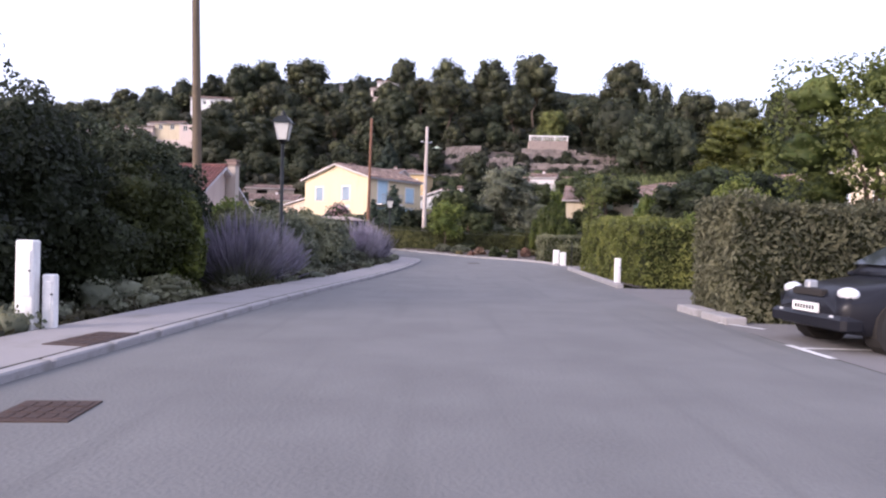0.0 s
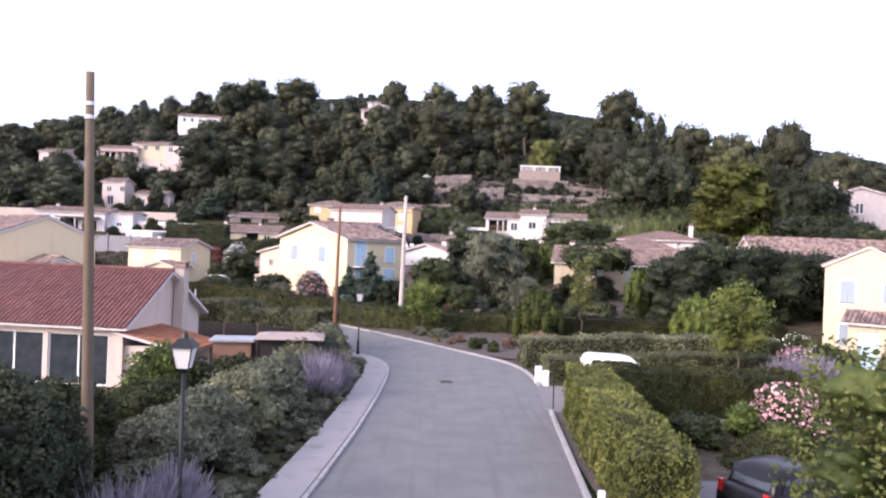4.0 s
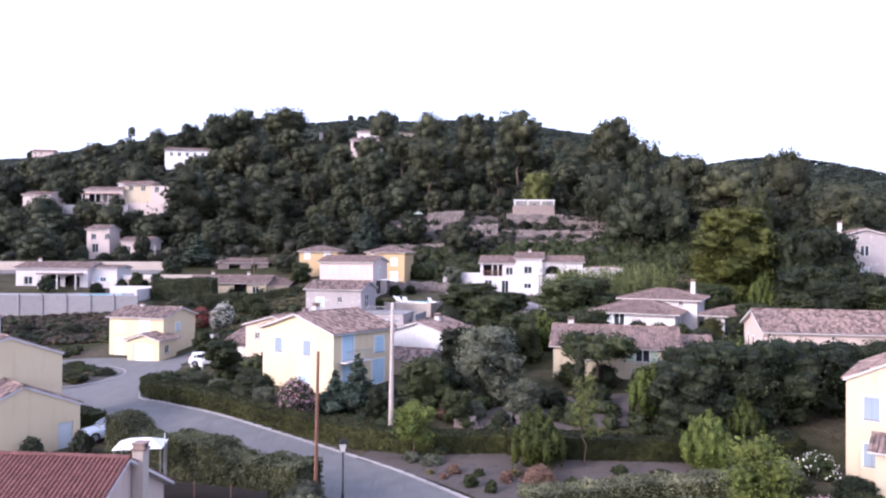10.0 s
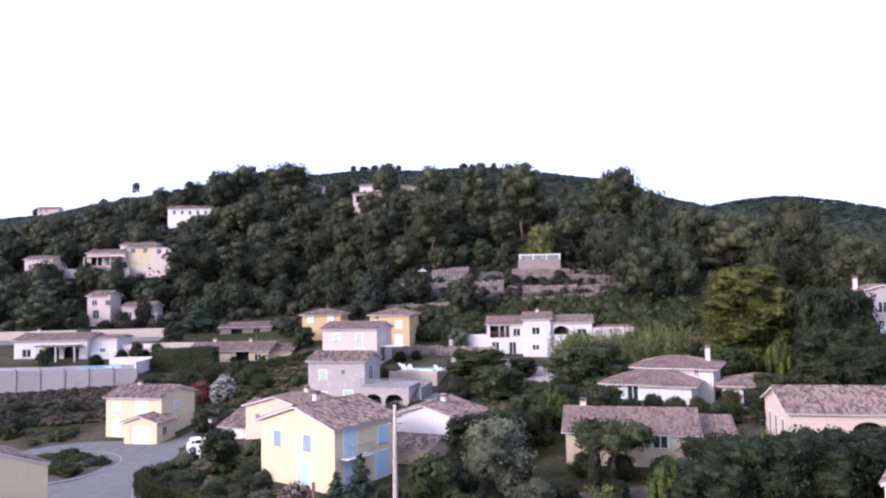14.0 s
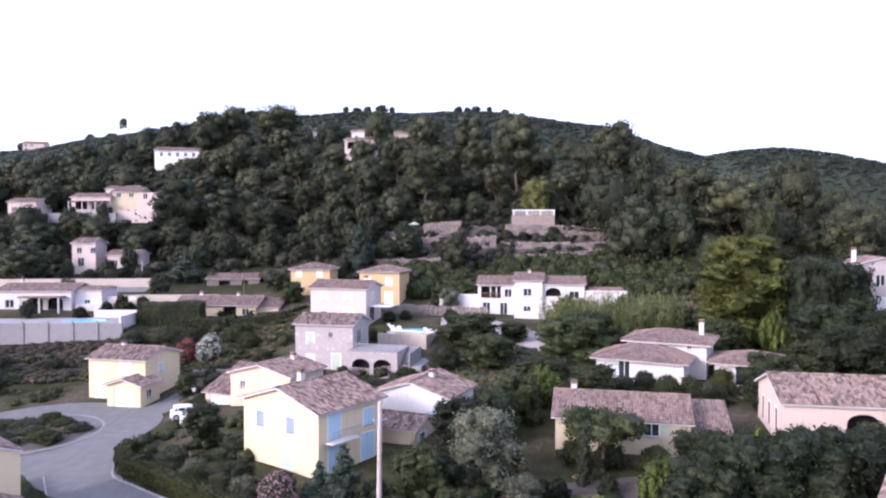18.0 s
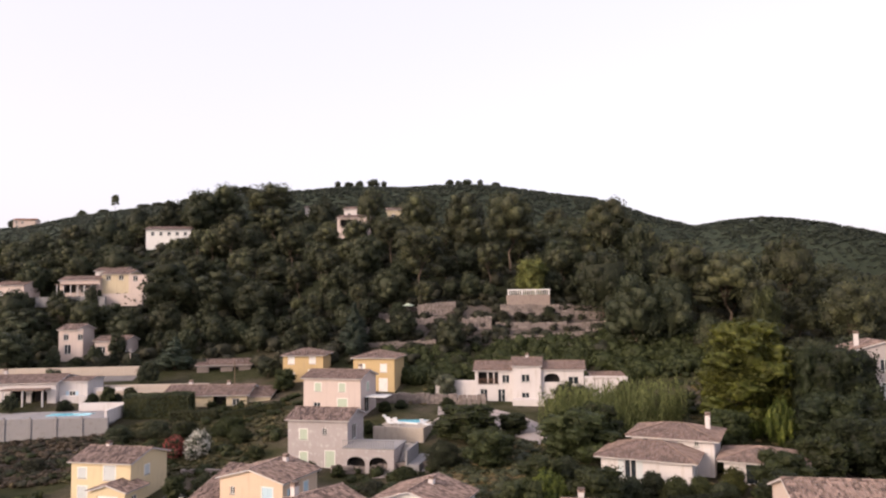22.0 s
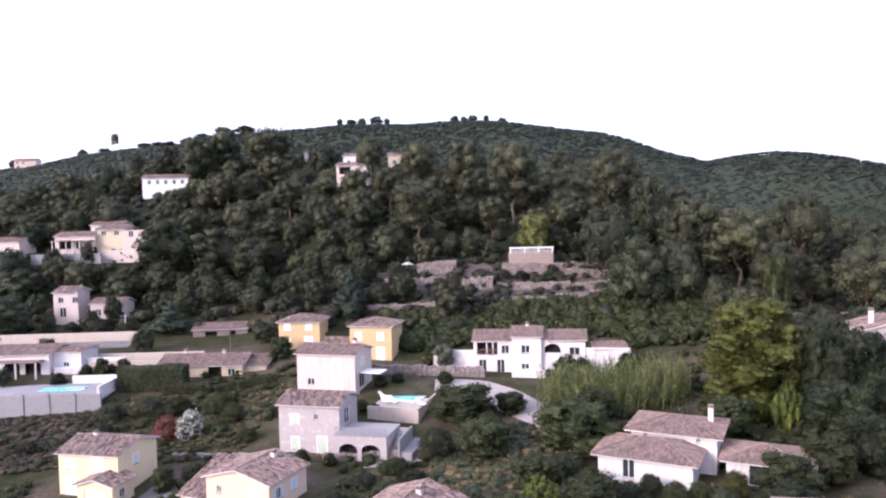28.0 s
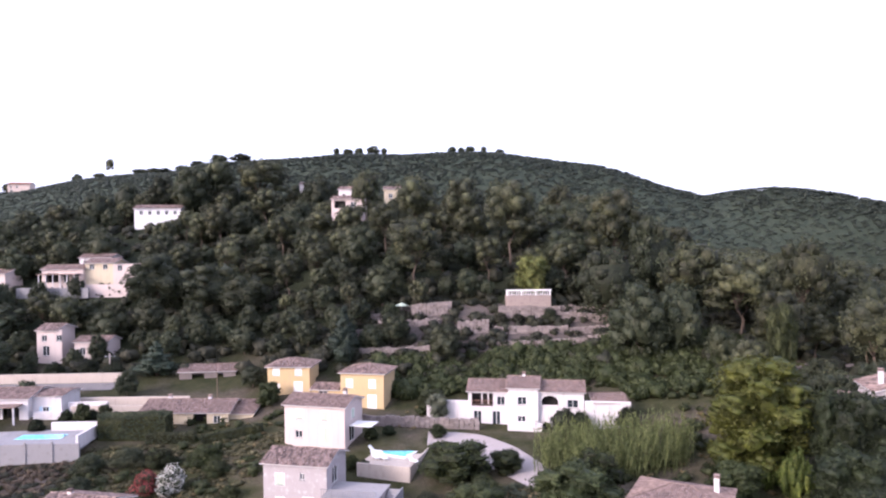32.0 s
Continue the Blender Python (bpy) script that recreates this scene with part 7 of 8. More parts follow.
for x0, y0, x1, y1, tl in ((-53.6, 135.2, -37.5, 135.6, 2.0), (-54, 139, -36, 139.4, 2.6), (-53.8, 129.6, -46.4, 129.9, 0.9), (-46.6, 122.4, -46.2, 130, 0.7)):
    tagged(Shape().box(x0, y0, 5.2, x1, y1, 6.4 + tl, 0.04).put("garden_wall", MAT["sand_wall" if y0 > 134 else "white_render"]), "dull beige wall behind the bungalow" if y0 > 134 else "white rendered garden wall round the pool terrace", "wall")
e = thing("retaining_wall", pose(-80, 121.8, 0), "high grey concrete retaining wall in panels", "wall", kind="structure")
for i in range(9):
    Shape().box(i * 3.8 + 0.02, 0, 2.0, i * 3.8 + 3.78, 0.35, 6.1 + 0.05 * (i % 2), 0.02).put("panel", MAT["pale_wall"], e)
    Shape().box(i * 3.8 - 0.16, -0.14, 2.0, i * 3.8 + 0.16, 0.0, 6.45, 0.02).put("pier", MAT["pale_wall"], e)
Shape().box(0, 0.36, 4.6, 26, 11.6, 6.0, 0.02).put("terrace", MAT["concrete"], e)
e = thing("swimming_pool", pose(-52.6, 126.2, 6.3), "small blue swimming pool on a white terrace", "pool")
Shape().box(-7, -4.0, -1.6, 6, 3.2, -0.25, 0.03).put("deck", MAT["pale_wall"], e)
Shape().box(-4, -1.4, -0.3, 2.6, 1.0, -0.22, 0.02).put("water", MAT["pool"], e)
e = thing("lane_wall", pose(-95, 149.5, 0), "long beige wall along the upper lane", "wall", kind="structure")
for i in range(11):
    z = hz(-95 + i * 4 + 2, 149.5)
    Shape().box(i * 4, 0, z - 1.2, i * 4 + 3.98, 0.4, z + 1.7, 0.03).put("panel", MAT["sand_wall"], e)
s = Shape()
ribbon(s, [(-110, 143), (-80, 145), (-52, 146)], [(-110, 147.5), (-80, 149), (-52, 149.2)], 0.12, 3)
tagged(s.put("road_upper", MAT["asphalt_old"]), "narrow upper lane below the beige wall", "road", kind="structure")
h = house("house", "low beige bungalow with a long tile roof and carport", -41.6, 133.2, 5.2, -3)
block(h, 0, 0, 0, 13.8, 7.5, 0, 2.7, "x", "cream_render", "tile_grey", [("f", 8.2, 0.1, 2.2, 2.3, "void"), ("f", 2.6, 0.8, 1.4, 1.2, "glass"), ("f", 11.4, 0.8, 1.2, 1.2, "glass")], "brown_wood", 0.3, 0.5, 0.3, 0.5, [(3.0, 4.0, 0.5), (9.6, 3.8, 0.4)], seed=58)
block(h, 13.8, 1.0, 0, 3.6, 5.0, 0, 2.2, "shed", "cream_render", "tile_grey", [], slope=0.2, seed=59)
h = house("house", "old stone barn with a sagging tile roof", -41.5, 150, 8.6, 4)
block(h, 0, 0, 0, 10, 6, 0, 2.6, "x", "stone", "tile_grey", [("f", 2.2, 0.1, 2.2, 2.0, "void"), ("f", 6.6, 0.1, 1.2, 2.0, "void")], "brown_wood", 0.26, 0.3, 0.3, 0.5, seed=60)
h = house("house", "low ochre link building between two houses", -15.6, 137.6, 7.6, -12)
block(h, 0, 0, 0, 5.0, 4.5, 0, 2.6, "x", "ochre_render", "tile", [("f", 1.2, 0.3, 1.6, 2.0, "glass")], "white_paint", 0.25, 0.3, 0.3, 0.5, seed=61)
small_house(-62.5, 99, -0.5, 8, 4.6, 8, 4.6, "y", "white_render", "tile", [("f", 1.6, 2.6, 1.0, 1.2, "glass"), ("r", 2.0, 0.3, 1.2, 2.0, "glass")], "white house at the end of the turning circle", 62)

# balustraded terrace and dry-stone walls on the hill
e = thing("belvedere", pose(18.9, 157.4, 22.4, 0, 0, -2), "pale stone terrace wall with a white balustrade", "terrace")
Shape().box(0, 0, -2.5, 8.6, 4, 1.25, 0.05).put("base", MAT["pink_stone"], e)
Shape().box(-0.1, -0.1, 2.15, 8.7, 0.25, 2.4, 0.03).put("rail", MAT["white_paint"], e)
for i in range(4):
    Shape().box(i * 2.75, -0.05, 1.25, i * 2.75 + 0.3, 0.25, 2.2, 0.02).put("pier", MAT["white_paint"], e)
    for k in range(5 if i < 3 else 0):
        Shape().tube([(i * 2.75 + 0.6 + k * 0.45, 0.1, 1.25), (i * 2.75 + 0.6 + k * 0.45, 0.1, 1.7), (i * 2.75 + 0.6 + k * 0.45, 0.1, 2.15)], [0.06, 0.1, 0.06], 6).put("baluster", MAT["white_paint"], e)


def stone_wall(x0, y0, x1, y1, tall, seed, name="stone_wall", label="dry-stone terrace wall of pale limestone"):
    """A terrace wall of rough courses that follows the slope."""
    rg = random.Random(seed)
    n = max(2, int(math.hypot(x1 - x0, y1 - y0) / 0.7))
    a = math.degrees(math.atan2(y1 - y0, x1 - x0))
    s = Shape()
    rows = max(2, int(tall / 0.4))
    for i in range(n):
        t = (i + 0.5) / n
        x, y = x0 + (x1 - x0) * t, y0 + (y1 - y0) * t
        z = hz(x, y) - 0.4
        for k in range(rows + 1):
            w, hh = rg.uniform(0.3, 0.38), tall / rows
            m = pose(x + rg.uniform(-0.05, 0.05), y + rg.uniform(-0.08, 0.08), z + k * hh, 0, 0, a + rg.uniform(-5, 5))
            s.box(-w, -0.25, 0, w, 0.25, hh * rg.uniform(0.9, 1.0) * (rg.uniform(0.6, 1.2) if k == rows else 1), 0.04, m)
    return tagged(s.put(name, MAT["stone"]), label, "wall", "terrace walls", "stuff")


WALLS = [(17.2, 156.7, 29.2, 156.3, 2.9), (0.5, 160, 8.4, 159.8, 2.6), (-14, 151, 4, 150, 1.2), (16, 150, 44, 149, 1.3), (-12, 156, 0, 155, 1.2), (30, 152.4, 45, 152, 1.4), (-12, 160.5, -2, 159.5, 1.4), (-6, 158, 6, 157, 1.2), (9.2, 154, 15.2, 154, 2.4), (28, 156.5, 41.5, 155.5, 1.8), (16, 153.6, 30, 153, 1.2), (-2, 162.5, 8, 162, 1.0), (30, 159.5, 43, 158.5, 1.2), (60, 128, 74, 128, 1.4), (58, 134, 72, 133, 1.2)]
for i, wl in enumerate(WALLS):
    stone_wall(*wl, 70 + i)
stone_wall(-7, 125.7, 11, 123.5, 1.6, 90, label="low stone wall beside the gravel track")
stone_wall(-10, 100.8, 2, 99.5, 0.9, 91, label="low rubble wall below the unfinished house")
stone_wall(9.6, 57.4, 12.4, 57.8, 0.5, 92, label="low rockery wall of rough stones")
stone_wall(6.3, 57.2, 8.9, 57.0, 0.8, 93, label="low rockery wall of rough stones")
stone_wall(2.8, 57.1, 4.6, 56.9, 0.7, 96, label="low rockery wall of rough stones")
stone_wall(36, 86, 50, 88, 0.8, 94, label="low stone wall of the spread house's garden")
stone_wall(-30, 107, -17, 103, 0.6, 95, label="rubble edging of the sloping plot")

# tracks, courtyards, bare earth
for nm, a, b, mt, lb in (("track_bend", [(3.6, 122.5), (7.5, 122.2), (11.2, 121.2), (15.2, 116.5), (18.2, 110.6), (20, 106)], [(3.4, 117.4), (6.2, 119), (8.6, 117.2), (10, 112.2), (14.4, 106.4), (17, 102)], "track", "pale gravel track bending below the villa"),
                         ("court_ground", [(-8, 126.2), (4, 125), (9, 123.6)], [(-7, 129), (4, 128), (9, 125.4)], "meadow", "dry grass forecourt above a stone wall"),
                         ("rubble_apron", [(-5, 97.6), (0, 97), (5, 98.2)], [(-4, 99.6), (0, 99.8), (4.6, 100)], "track", "pale rubble and sand beside the unfinished house"),
                         ("earth_bank", [(-3.4, 51.5), (-1.4, 50.1), (0.9, 48.3), (3.15, 45.9), (4.75, 43.7), (8, 43.9), (12, 44.4), (17.5, 45.2)], [(-2.4, 53.2), (0.7, 52.8), (3.5, 52.4), (6, 52.0), (9, 51.4), (12, 51.0), (15, 50.7), (18.4, 50.6)], "bare_earth", "bare grey-brown planting bed at the bend"),
                         ("earth_plot", [(-66, 106), (-52, 105), (-44, 107)], [(-66, 121), (-54, 121), (-46, 119)], "bare_earth", "sloping plot of bare earth and weeds"),
                         ("earth_rockery", [(4, 55), (9, 55.2), (15, 56)], [(5, 60), (10, 62), (17, 63)], "bare_earth", "stony garden bed"),
                         ("meadow", [(3.6, 84.5), (9, 83.5), (15, 83.8), (19, 86)], [(4.4, 100.4), (9.5, 104.6), (13.6, 105), (17, 101)], "meadow", "patch of dry yellow-green meadow grass"),
                         ("earth_terraces", [(-14, 150.6), (10, 149.2), (44, 148.6)], [(-14, 163.5), (10, 162), (44, 160.5)], "bare_earth", "stony earth of the olive terraces"),
                         ("earth_terrace_right", [(56, 122), (66, 121), (74, 121)], [(56, 132), (66, 132), (75, 131)], "bare_earth", "bare terrace beside the pines"),
                         ("earth_bed", [(7.2, 13.4), (9, 13.3), (11.4, 13.4)], [(7.2, 16.6), (9, 16.8), (11.4, 16.6)], "bare_earth", "planting bed behind the silvery hedge"),
                         ("earth_strip", [(5.2, 19.3), (5.25, 25), (5.65, 31)], [(5.55, 19.3), (5.6, 25), (6.05, 31)], "bare_earth", "strip of brown bark mulch under the hedge")):
    s = Shape()
    ribbon(s, resample(a, 20), resample(b, 20), 0.09, 6)
    tagged(s.put(nm, MAT[mt], smooth=True), lb, "ground", kind="structure")
e = thing("pool_terrace", pose(-0.8, 113.5, 5.0), "raised pale pool terrace with a small blue pool", "pool")
DECK = [(-4.6, -2.6), (2.0, -4.8), (4.5, 3.9), (-1.8, 6.7)]
Shape().add([(x, y, -2.4) for x, y in DECK] + [(x, y, 0.75) for x, y in DECK], [(3, 2, 1, 0), (4, 5, 6, 7), (0, 1, 5, 4), (1, 2, 6, 5), (2, 3, 7, 6), (3, 0, 4, 7)]).put("deck", MAT["sand_wall"], e)
for (x0, y0), (x1, y1) in zip(DECK[:2], DECK[1:3]):
    Shape().box(-0.12, -0.15, -2.4, math.hypot(x1 - x0, y1 - y0) + 0.1, 0.12, 1.05, 0.03, pose(x0, y0, 0, 0, 0, math.degrees(math.atan2(y1 - y0, x1 - x0)))).put("parapet", MAT["sand_wall"], e)
Shape().box(-2.3, -1.7, 0.7, 2.3, 1.7, 0.9, 0.04, pose(0.2, 2.2, 0, 0, 0, -30)).put("coping", MAT["white_paint"], e)
Shape().box(-1.95, -1.35, 0.8, 1.95, 1.35, 0.91, 0.02, pose(0.2, 2.2, 0, 0, 0, -30)).put("water", MAT["pool"], e)
def sun_lounger(x, y, z, rz):
    e = thing("sun_lounger", pose(x, y, z, 0, 0, rz), "white sun lounger on the pool terrace", "sun lounger", "loungers by the pool")
    Shape().box(-0.32, -0.95, 0.28, 0.32, 0.35, 0.36, 0.02).put("bed", MAT["white_paint"], e)
    Shape().add([(-0.32, 0.35, 0.3), (0.32, 0.35, 0.3), (0.32, 0.95, 0.85), (-0.32, 0.95, 0.85), (-0.32, 0.35, 0.37), (0.32, 0.35, 0.37), (0.32, 0.92, 0.92), (-0.32, 0.92, 0.92)], [(3, 2, 1, 0), (4, 5, 6, 7), (0, 1, 5, 4), (1, 2, 6, 5), (2, 3, 7, 6), (3, 0, 4, 7)]).put("backrest", MAT["white_paint"], e)
    for sx in (-0.28, 0.28):
        for yy in (-0.85, 0.3):
            Shape().tube([(sx, yy, 0), (sx, yy, 0.29)], [0.025, 0.025], 6).put("leg", MAT["white_paint"], e)


for row in ((-3.4, 113.4, 5.75, 24), (-2.3, 113.0, 5.75, 30), (1.6, 111.4, 5.75, 40), (-3.6, 116.0, 5.75, 60)):
    sun_lounger(*row)
e = thing("island", pose(-38.5, 84, hz(-38.5, 84)), "planted island with a low kerb in the turning circle", "traffic island", kind="structure")
s = Shape()
for i in range(40):
    a = i * math.tau / 40
    s.box(-0.5, -0.1, -0.1, 0.5, 0.1, 0.2, 0.02, pose(6.2 * math.cos(a), 7.2 * math.sin(a), -0.02, 0, 0, math.degrees(a) + 90))
s.put("kerb_ring", MAT["pavement"], e)
s = Shape().lump((0, 0, -0.4), (6.1, 7.1, 0.8), 3, 0.1, 3)
s.put("planting_bed", MAT["bare_earth"], e, smooth=True)


# ---- street furniture ----
def meter_post(x, y, w, tall, rz, label):
    e = thing("utility_post", pose(x, y, hz(x, y), 0, 0, rz), label, "utility post", "white utility posts")
    Shape().box(-w / 2, -w * 0.4, -0.1, w / 2, w * 0.4, tall, 0.015).put("body", MAT["white_paint"], e)
    Shape().box(-w / 2 + 0.03, -w * 0.4 - 0.012, tall * 0.45, w / 2 - 0.03, -w * 0.4 + 0.005, tall * 0.9, 0.006).put("hatch", MAT["white_paint"], e)
    Shape().tube([(w * 0.3, -w * 0.4 - 0.02, tall * 0.7), (w * 0.3, -w * 0.4, tall * 0.7)], [0.012, 0.012], 6).put("lock", MAT["black_metal"], e)


meter_post(-4.66, 7.9, 0.2, 1.12, 4, "tall white utility pillar beside the footpath")
meter_post(-4.46, 8.0, 0.14, 0.74, 4, "lower white meter box behind the tall pillar")
meter_post(4.85, 19.75, 0.16, 0.85, 0, "slim white utility post at the kerb")
meter_post(5.95, 37.0, 0.3, 0.85, 0, "white utility pillar at the driveway")
meter_post(6.2, 36.4, 0.28, 0.75, 0, "short white utility box at the driveway")
meter_post(-25.2, 86.6, 0.5, 1.2, 0, "white gate pillar near the turning circle")
meter_post(-23.0, 82.4, 0.4, 1.1, 0, "white gate pillar before the cream house")


def street_lamp(x, y, tall):
    e = thing("street_lamp", pose(x, y, hz(x, y)), "black iron street lamp with a tapered glass lantern", "street lamp", "street lamps")
    t = tall - 0.85
    Shape().tube([(0, 0, -0.1), (0, 0, 0.25), (0, 0, 0.3), (0, 0, 0.9), (0, 0, 0.95), (0, 0, t)], [0.11, 0.1, 0.085, 0.07, 0.05, 0.04], 10).put("post", MAT["black_metal"], e, smooth=True)
    Shape().tube([(0, 0, t), (0, 0, t + 0.06), (0, 0, t + 0.1)], [0.05, 0.09, 0.13], 8).put("collar", MAT["black_metal"], e)
    g = Shape()
    g.add([(sx * 0.12, sy * 0.12, t + 0.1) for sx, sy in ((-1, -1), (1, -1), (1, 1), (-1, 1))] + [(sx * 0.2, sy * 0.2, t + 0.52) for sx, sy in ((-1, -1), (1, -1), (1, 1), (-1, 1))], [(3, 2, 1, 0), (4, 5, 6, 7), (0, 1, 5, 4), (1, 2, 6, 5), (2, 3, 7, 6), (3, 0, 4, 7)])
    lan = g.put("lantern", MAT["lamp_glass"], e, "frosted glass lantern")
    for sx, sy in ((-1, -1), (1, -1), (1, 1), (-1, 1)):
        Shape().tube([(sx * 0.125, sy * 0.125, t + 0.09), (sx * 0.207, sy * 0.207, t + 0.53)], [0.014, 0.014], 5).put("lantern_bar", MAT["black_metal"], lan)
    c = Shape()
    c.add([(sx * 0.25, sy * 0.25, t + 0.52) for sx, sy in ((-1, -1), (1, -1), (1, 1), (-1, 1))] + [(sx * 0.1, sy * 0.1, t + 0.7) for sx, sy in ((-1, -1), (1, -1), (1, 1), (-1, 1))], [(3, 2, 1, 0), (4, 5, 6, 7), (0, 1, 5, 4), (1, 2, 6, 5), (2, 3, 7, 6), (3, 0, 4, 7)])
    c.tube([(0, 0, t + 0.7), (0, 0, t + 0.78), (0, 0, t + 0.85)], [0.08, 0.05, 0.015], 8)
    c.put("cap", MAT["black_metal"], e)


street_lamp(-4.14, 17.95, 4.4)
street_lamp(-3.25, 43.4, 3.85)
street_lamp(-22.4, 84.2, 3.9)


def pole(x, y, tall, r0, r1, mat, label, lean=(0, 0), arms=()):
    e = thing("utility_pole", pose(x, y, hz(x, y)), label, "utility pole", "utility poles")
    pts = [(lean[0] * k, lean[1] * k, -0.5 + (tall + 0.5) * k) for k in (0, 0.25, 0.5, 0.75, 1)]
    Shape().tube(pts, [r0 + (r1 - r0) * k for k in (0, 0.25, 0.5, 0.75, 1)], 10).put("pole", MAT[mat], e, smooth=True)
    for z, L, a in arms:
        c, s2 = math.cos(a), math.sin(a)
        k = z / tall
        Shape().tube([(lean[0] * k - L / 2 * c, lean[1] * k - L / 2 * s2, z), (lean[0] * k + L / 2 * c, lean[1] * k + L / 2 * s2, z)], [0.045, 0.045], 6).put("crossarm", MAT["grey_metal"], e)
        for q in (-0.45, 0.0, 0.45):
            Shape().tube([(lean[0] * k + q * L * c, lean[1] * k + q * L * s2, z), (lean[0] * k + q * L * c, lean[1] * k + q * L * s2, z + 0.14)], [0.04, 0.025], 6).put("insulator", MAT["white_paint"], e)
    return e


p = pole(-6.75, 19.6, 9.9, 0.14, 0.09, "pole_wood", "tall weathered wooden utility pole with white bands", (-0.3, 0))
Shape().tube([(-0.279, 0, 9.15), (-0.281, 0, 9.23)], [0.112, 0.112], 10).put("band", MAT["white_paint"], p)
Shape().tube([(-0.27, 0, 8.85), (-0.272, 0, 8.93)], [0.112, 0.112], 10).put("band", MAT["white_paint"], p)
pole(-4.5, 42.4, 8.35, 0.11, 0.075, "pole_brown", "slender reddish brown wooden pole", (0.1, 0))
p = pole(-1.45, 54.9, 9.85 - hz(-1.45, 54.9), 0.19, 0.11, "pole_conc", "pale concrete utility pole with a short bracket", (0.08, 0), [(8.0, 0.9, 0.4)])
pole(-54.5, 151.3, 4.6, 0.12, 0.09, "pole_conc", "concrete pole with a crossarm", (0, 0), [(4.0, 1.8, 0.2)])
pole(-13.5, 46.6, 3.2, 0.05, 0.04, "grey_metal", "thin grey metal post")
pole(14.2, 189, 14.5, 0.16, 0.12, "white_paint", "white mast rising among the hill pines")
pole(-32, 141, 5.0, 0.1, 0.08, "pole_wood", "thin wooden pole behind the bungalow")

# pink house garden: canopy, sheds, windbreak fence
e = thing("canopy", pose(-14.9, 46.8, 0, 0, 0, 10), "white canopy roof on slim posts", "canopy")
Shape().add([(-1.3, -1.0, 2.45), (1.3, -1.0, 2.45), (1.3, 1.0, 2.45), (-1.3, 1.0, 2.45), (-0.5, 0, 2.85), (0.5, 0, 2.85)], [(3, 2, 1, 0), (0, 1, 5, 4), (1, 2, 5), (2, 3, 4, 5), (3, 0, 4)]).put("cover", MAT["white_paint"], e)
for sx, sy in ((-1, -1), (1, -1), (1, 1), (-1, 1)):
    Shape().tube([(1.2 * sx, 0.9 * sy, -0.2), (1.2 * sx, 0.9 * sy, 2.45)], [0.03, 0.03], 6).put("post", MAT["grey_metal"], e)
e = thing("shed", pose(-7.75, 34.6, -0.1, 0, 0, 8), "small dark shed with a pale metal roof", "shed")
Shape().box(-0.8, -0.6, 0, 0.8, 0.6, 1.95, 0.02).put("body", MAT["brown_wood"], e)
Shape().box(-0.95, -0.75, 1.95, 0.95, 0.75, 2.05, 0.02).put("roof", MAT["grey_metal"], e)
e = thing("shed", pose(-5.45, 35.3, -0.1, 0, 0, 8), "low garden hut with a sandy flat roof", "shed")
Shape().box(-1.2, -1.0, 0, 1.2, 1.0, 2.1, 0.02).put("body", MAT["dark"], e)
Shape().add([(-1.5, -1.3, 2.1), (1.5, -1.3, 2.1), (1.5, 1.3, 2.1), (-1.5, 1.3, 2.1), (-0.9, 0, 2.3), (0.9, 0, 2.3)], [(3, 2, 1, 0), (0, 1, 5, 4), (1, 2, 5), (2, 3, 4, 5), (3, 0, 4)]).put("roof", MAT["pink_stone"], e)
e = thing("windbreak_fence", pose(0, 0, 0), "dark brown mesh windbreak between posts", "fence")
fl = along([(-14.5, 43.6), (-10, 42.5), (-6.6, 41.4)], 1.8)
for a, b in zip(fl[:-1], fl[1:]):
    m = (a + b) / 2
    L = np.linalg.norm(b - a)
    at = pose(m[0], m[1], hz(*m), 0, 0, math.degrees(math.atan2(b[1] - a[1], b[0] - a[0])))
    Shape().box(-L / 2, -0.015, 0.05, L / 2, 0.015, 1.7).put("panel", MAT["dark"], e, at=at)
    Shape().tube([(-L / 2, 0, -0.2), (-L / 2, 0, 1.85)], [0.035, 0.035], 6).put("post", MAT["brown_wood"], e, at=at)
e = thing("parasol", pose(-1.5, 161.0, hz(-1.5, 161)), "small green garden parasol", "parasol")
Shape().tube([(0, 0, 0), (0, 0, 2.6)], [0.03, 0.03], 6).put("pole", MAT["white_paint"], e)
Shape().tube([(0, 0, 2.0), (0, 0, 2.6)], [1.4, 0.05], 8).put("canopy", MAT["green_paint"], e)


# ---- vehicles ----
def loft(sections, mat, name, parent, smooth=True):
    """A body from cross-sections: x, then (half width, height) rising from the sill to the middle of the top."""
    s = Shape()
    n = len(sections[0][1])
    for x, prof_ in sections:
        s.v += [(x, -w, z) for w, z in prof_] + [(x, w, z) for w, z in reversed(prof_)]
    m = 2 * n
    for i in range(len(sections) - 1):
        for k in range(m - 1):
            s.f.append((i * m + k, (i + 1) * m + k, (i + 1) * m + k + 1, i * m + k + 1))
        s.f.append((i * m + m - 1, (i + 1) * m + m - 1, (i + 1) * m, i * m))
    s.f.append(tuple(range(m)))
    s.f.append(tuple((len(sections) - 1) * m + k for k in range(m - 1, -1, -1)))
    return s.put(name, mat, parent, smooth=smooth)


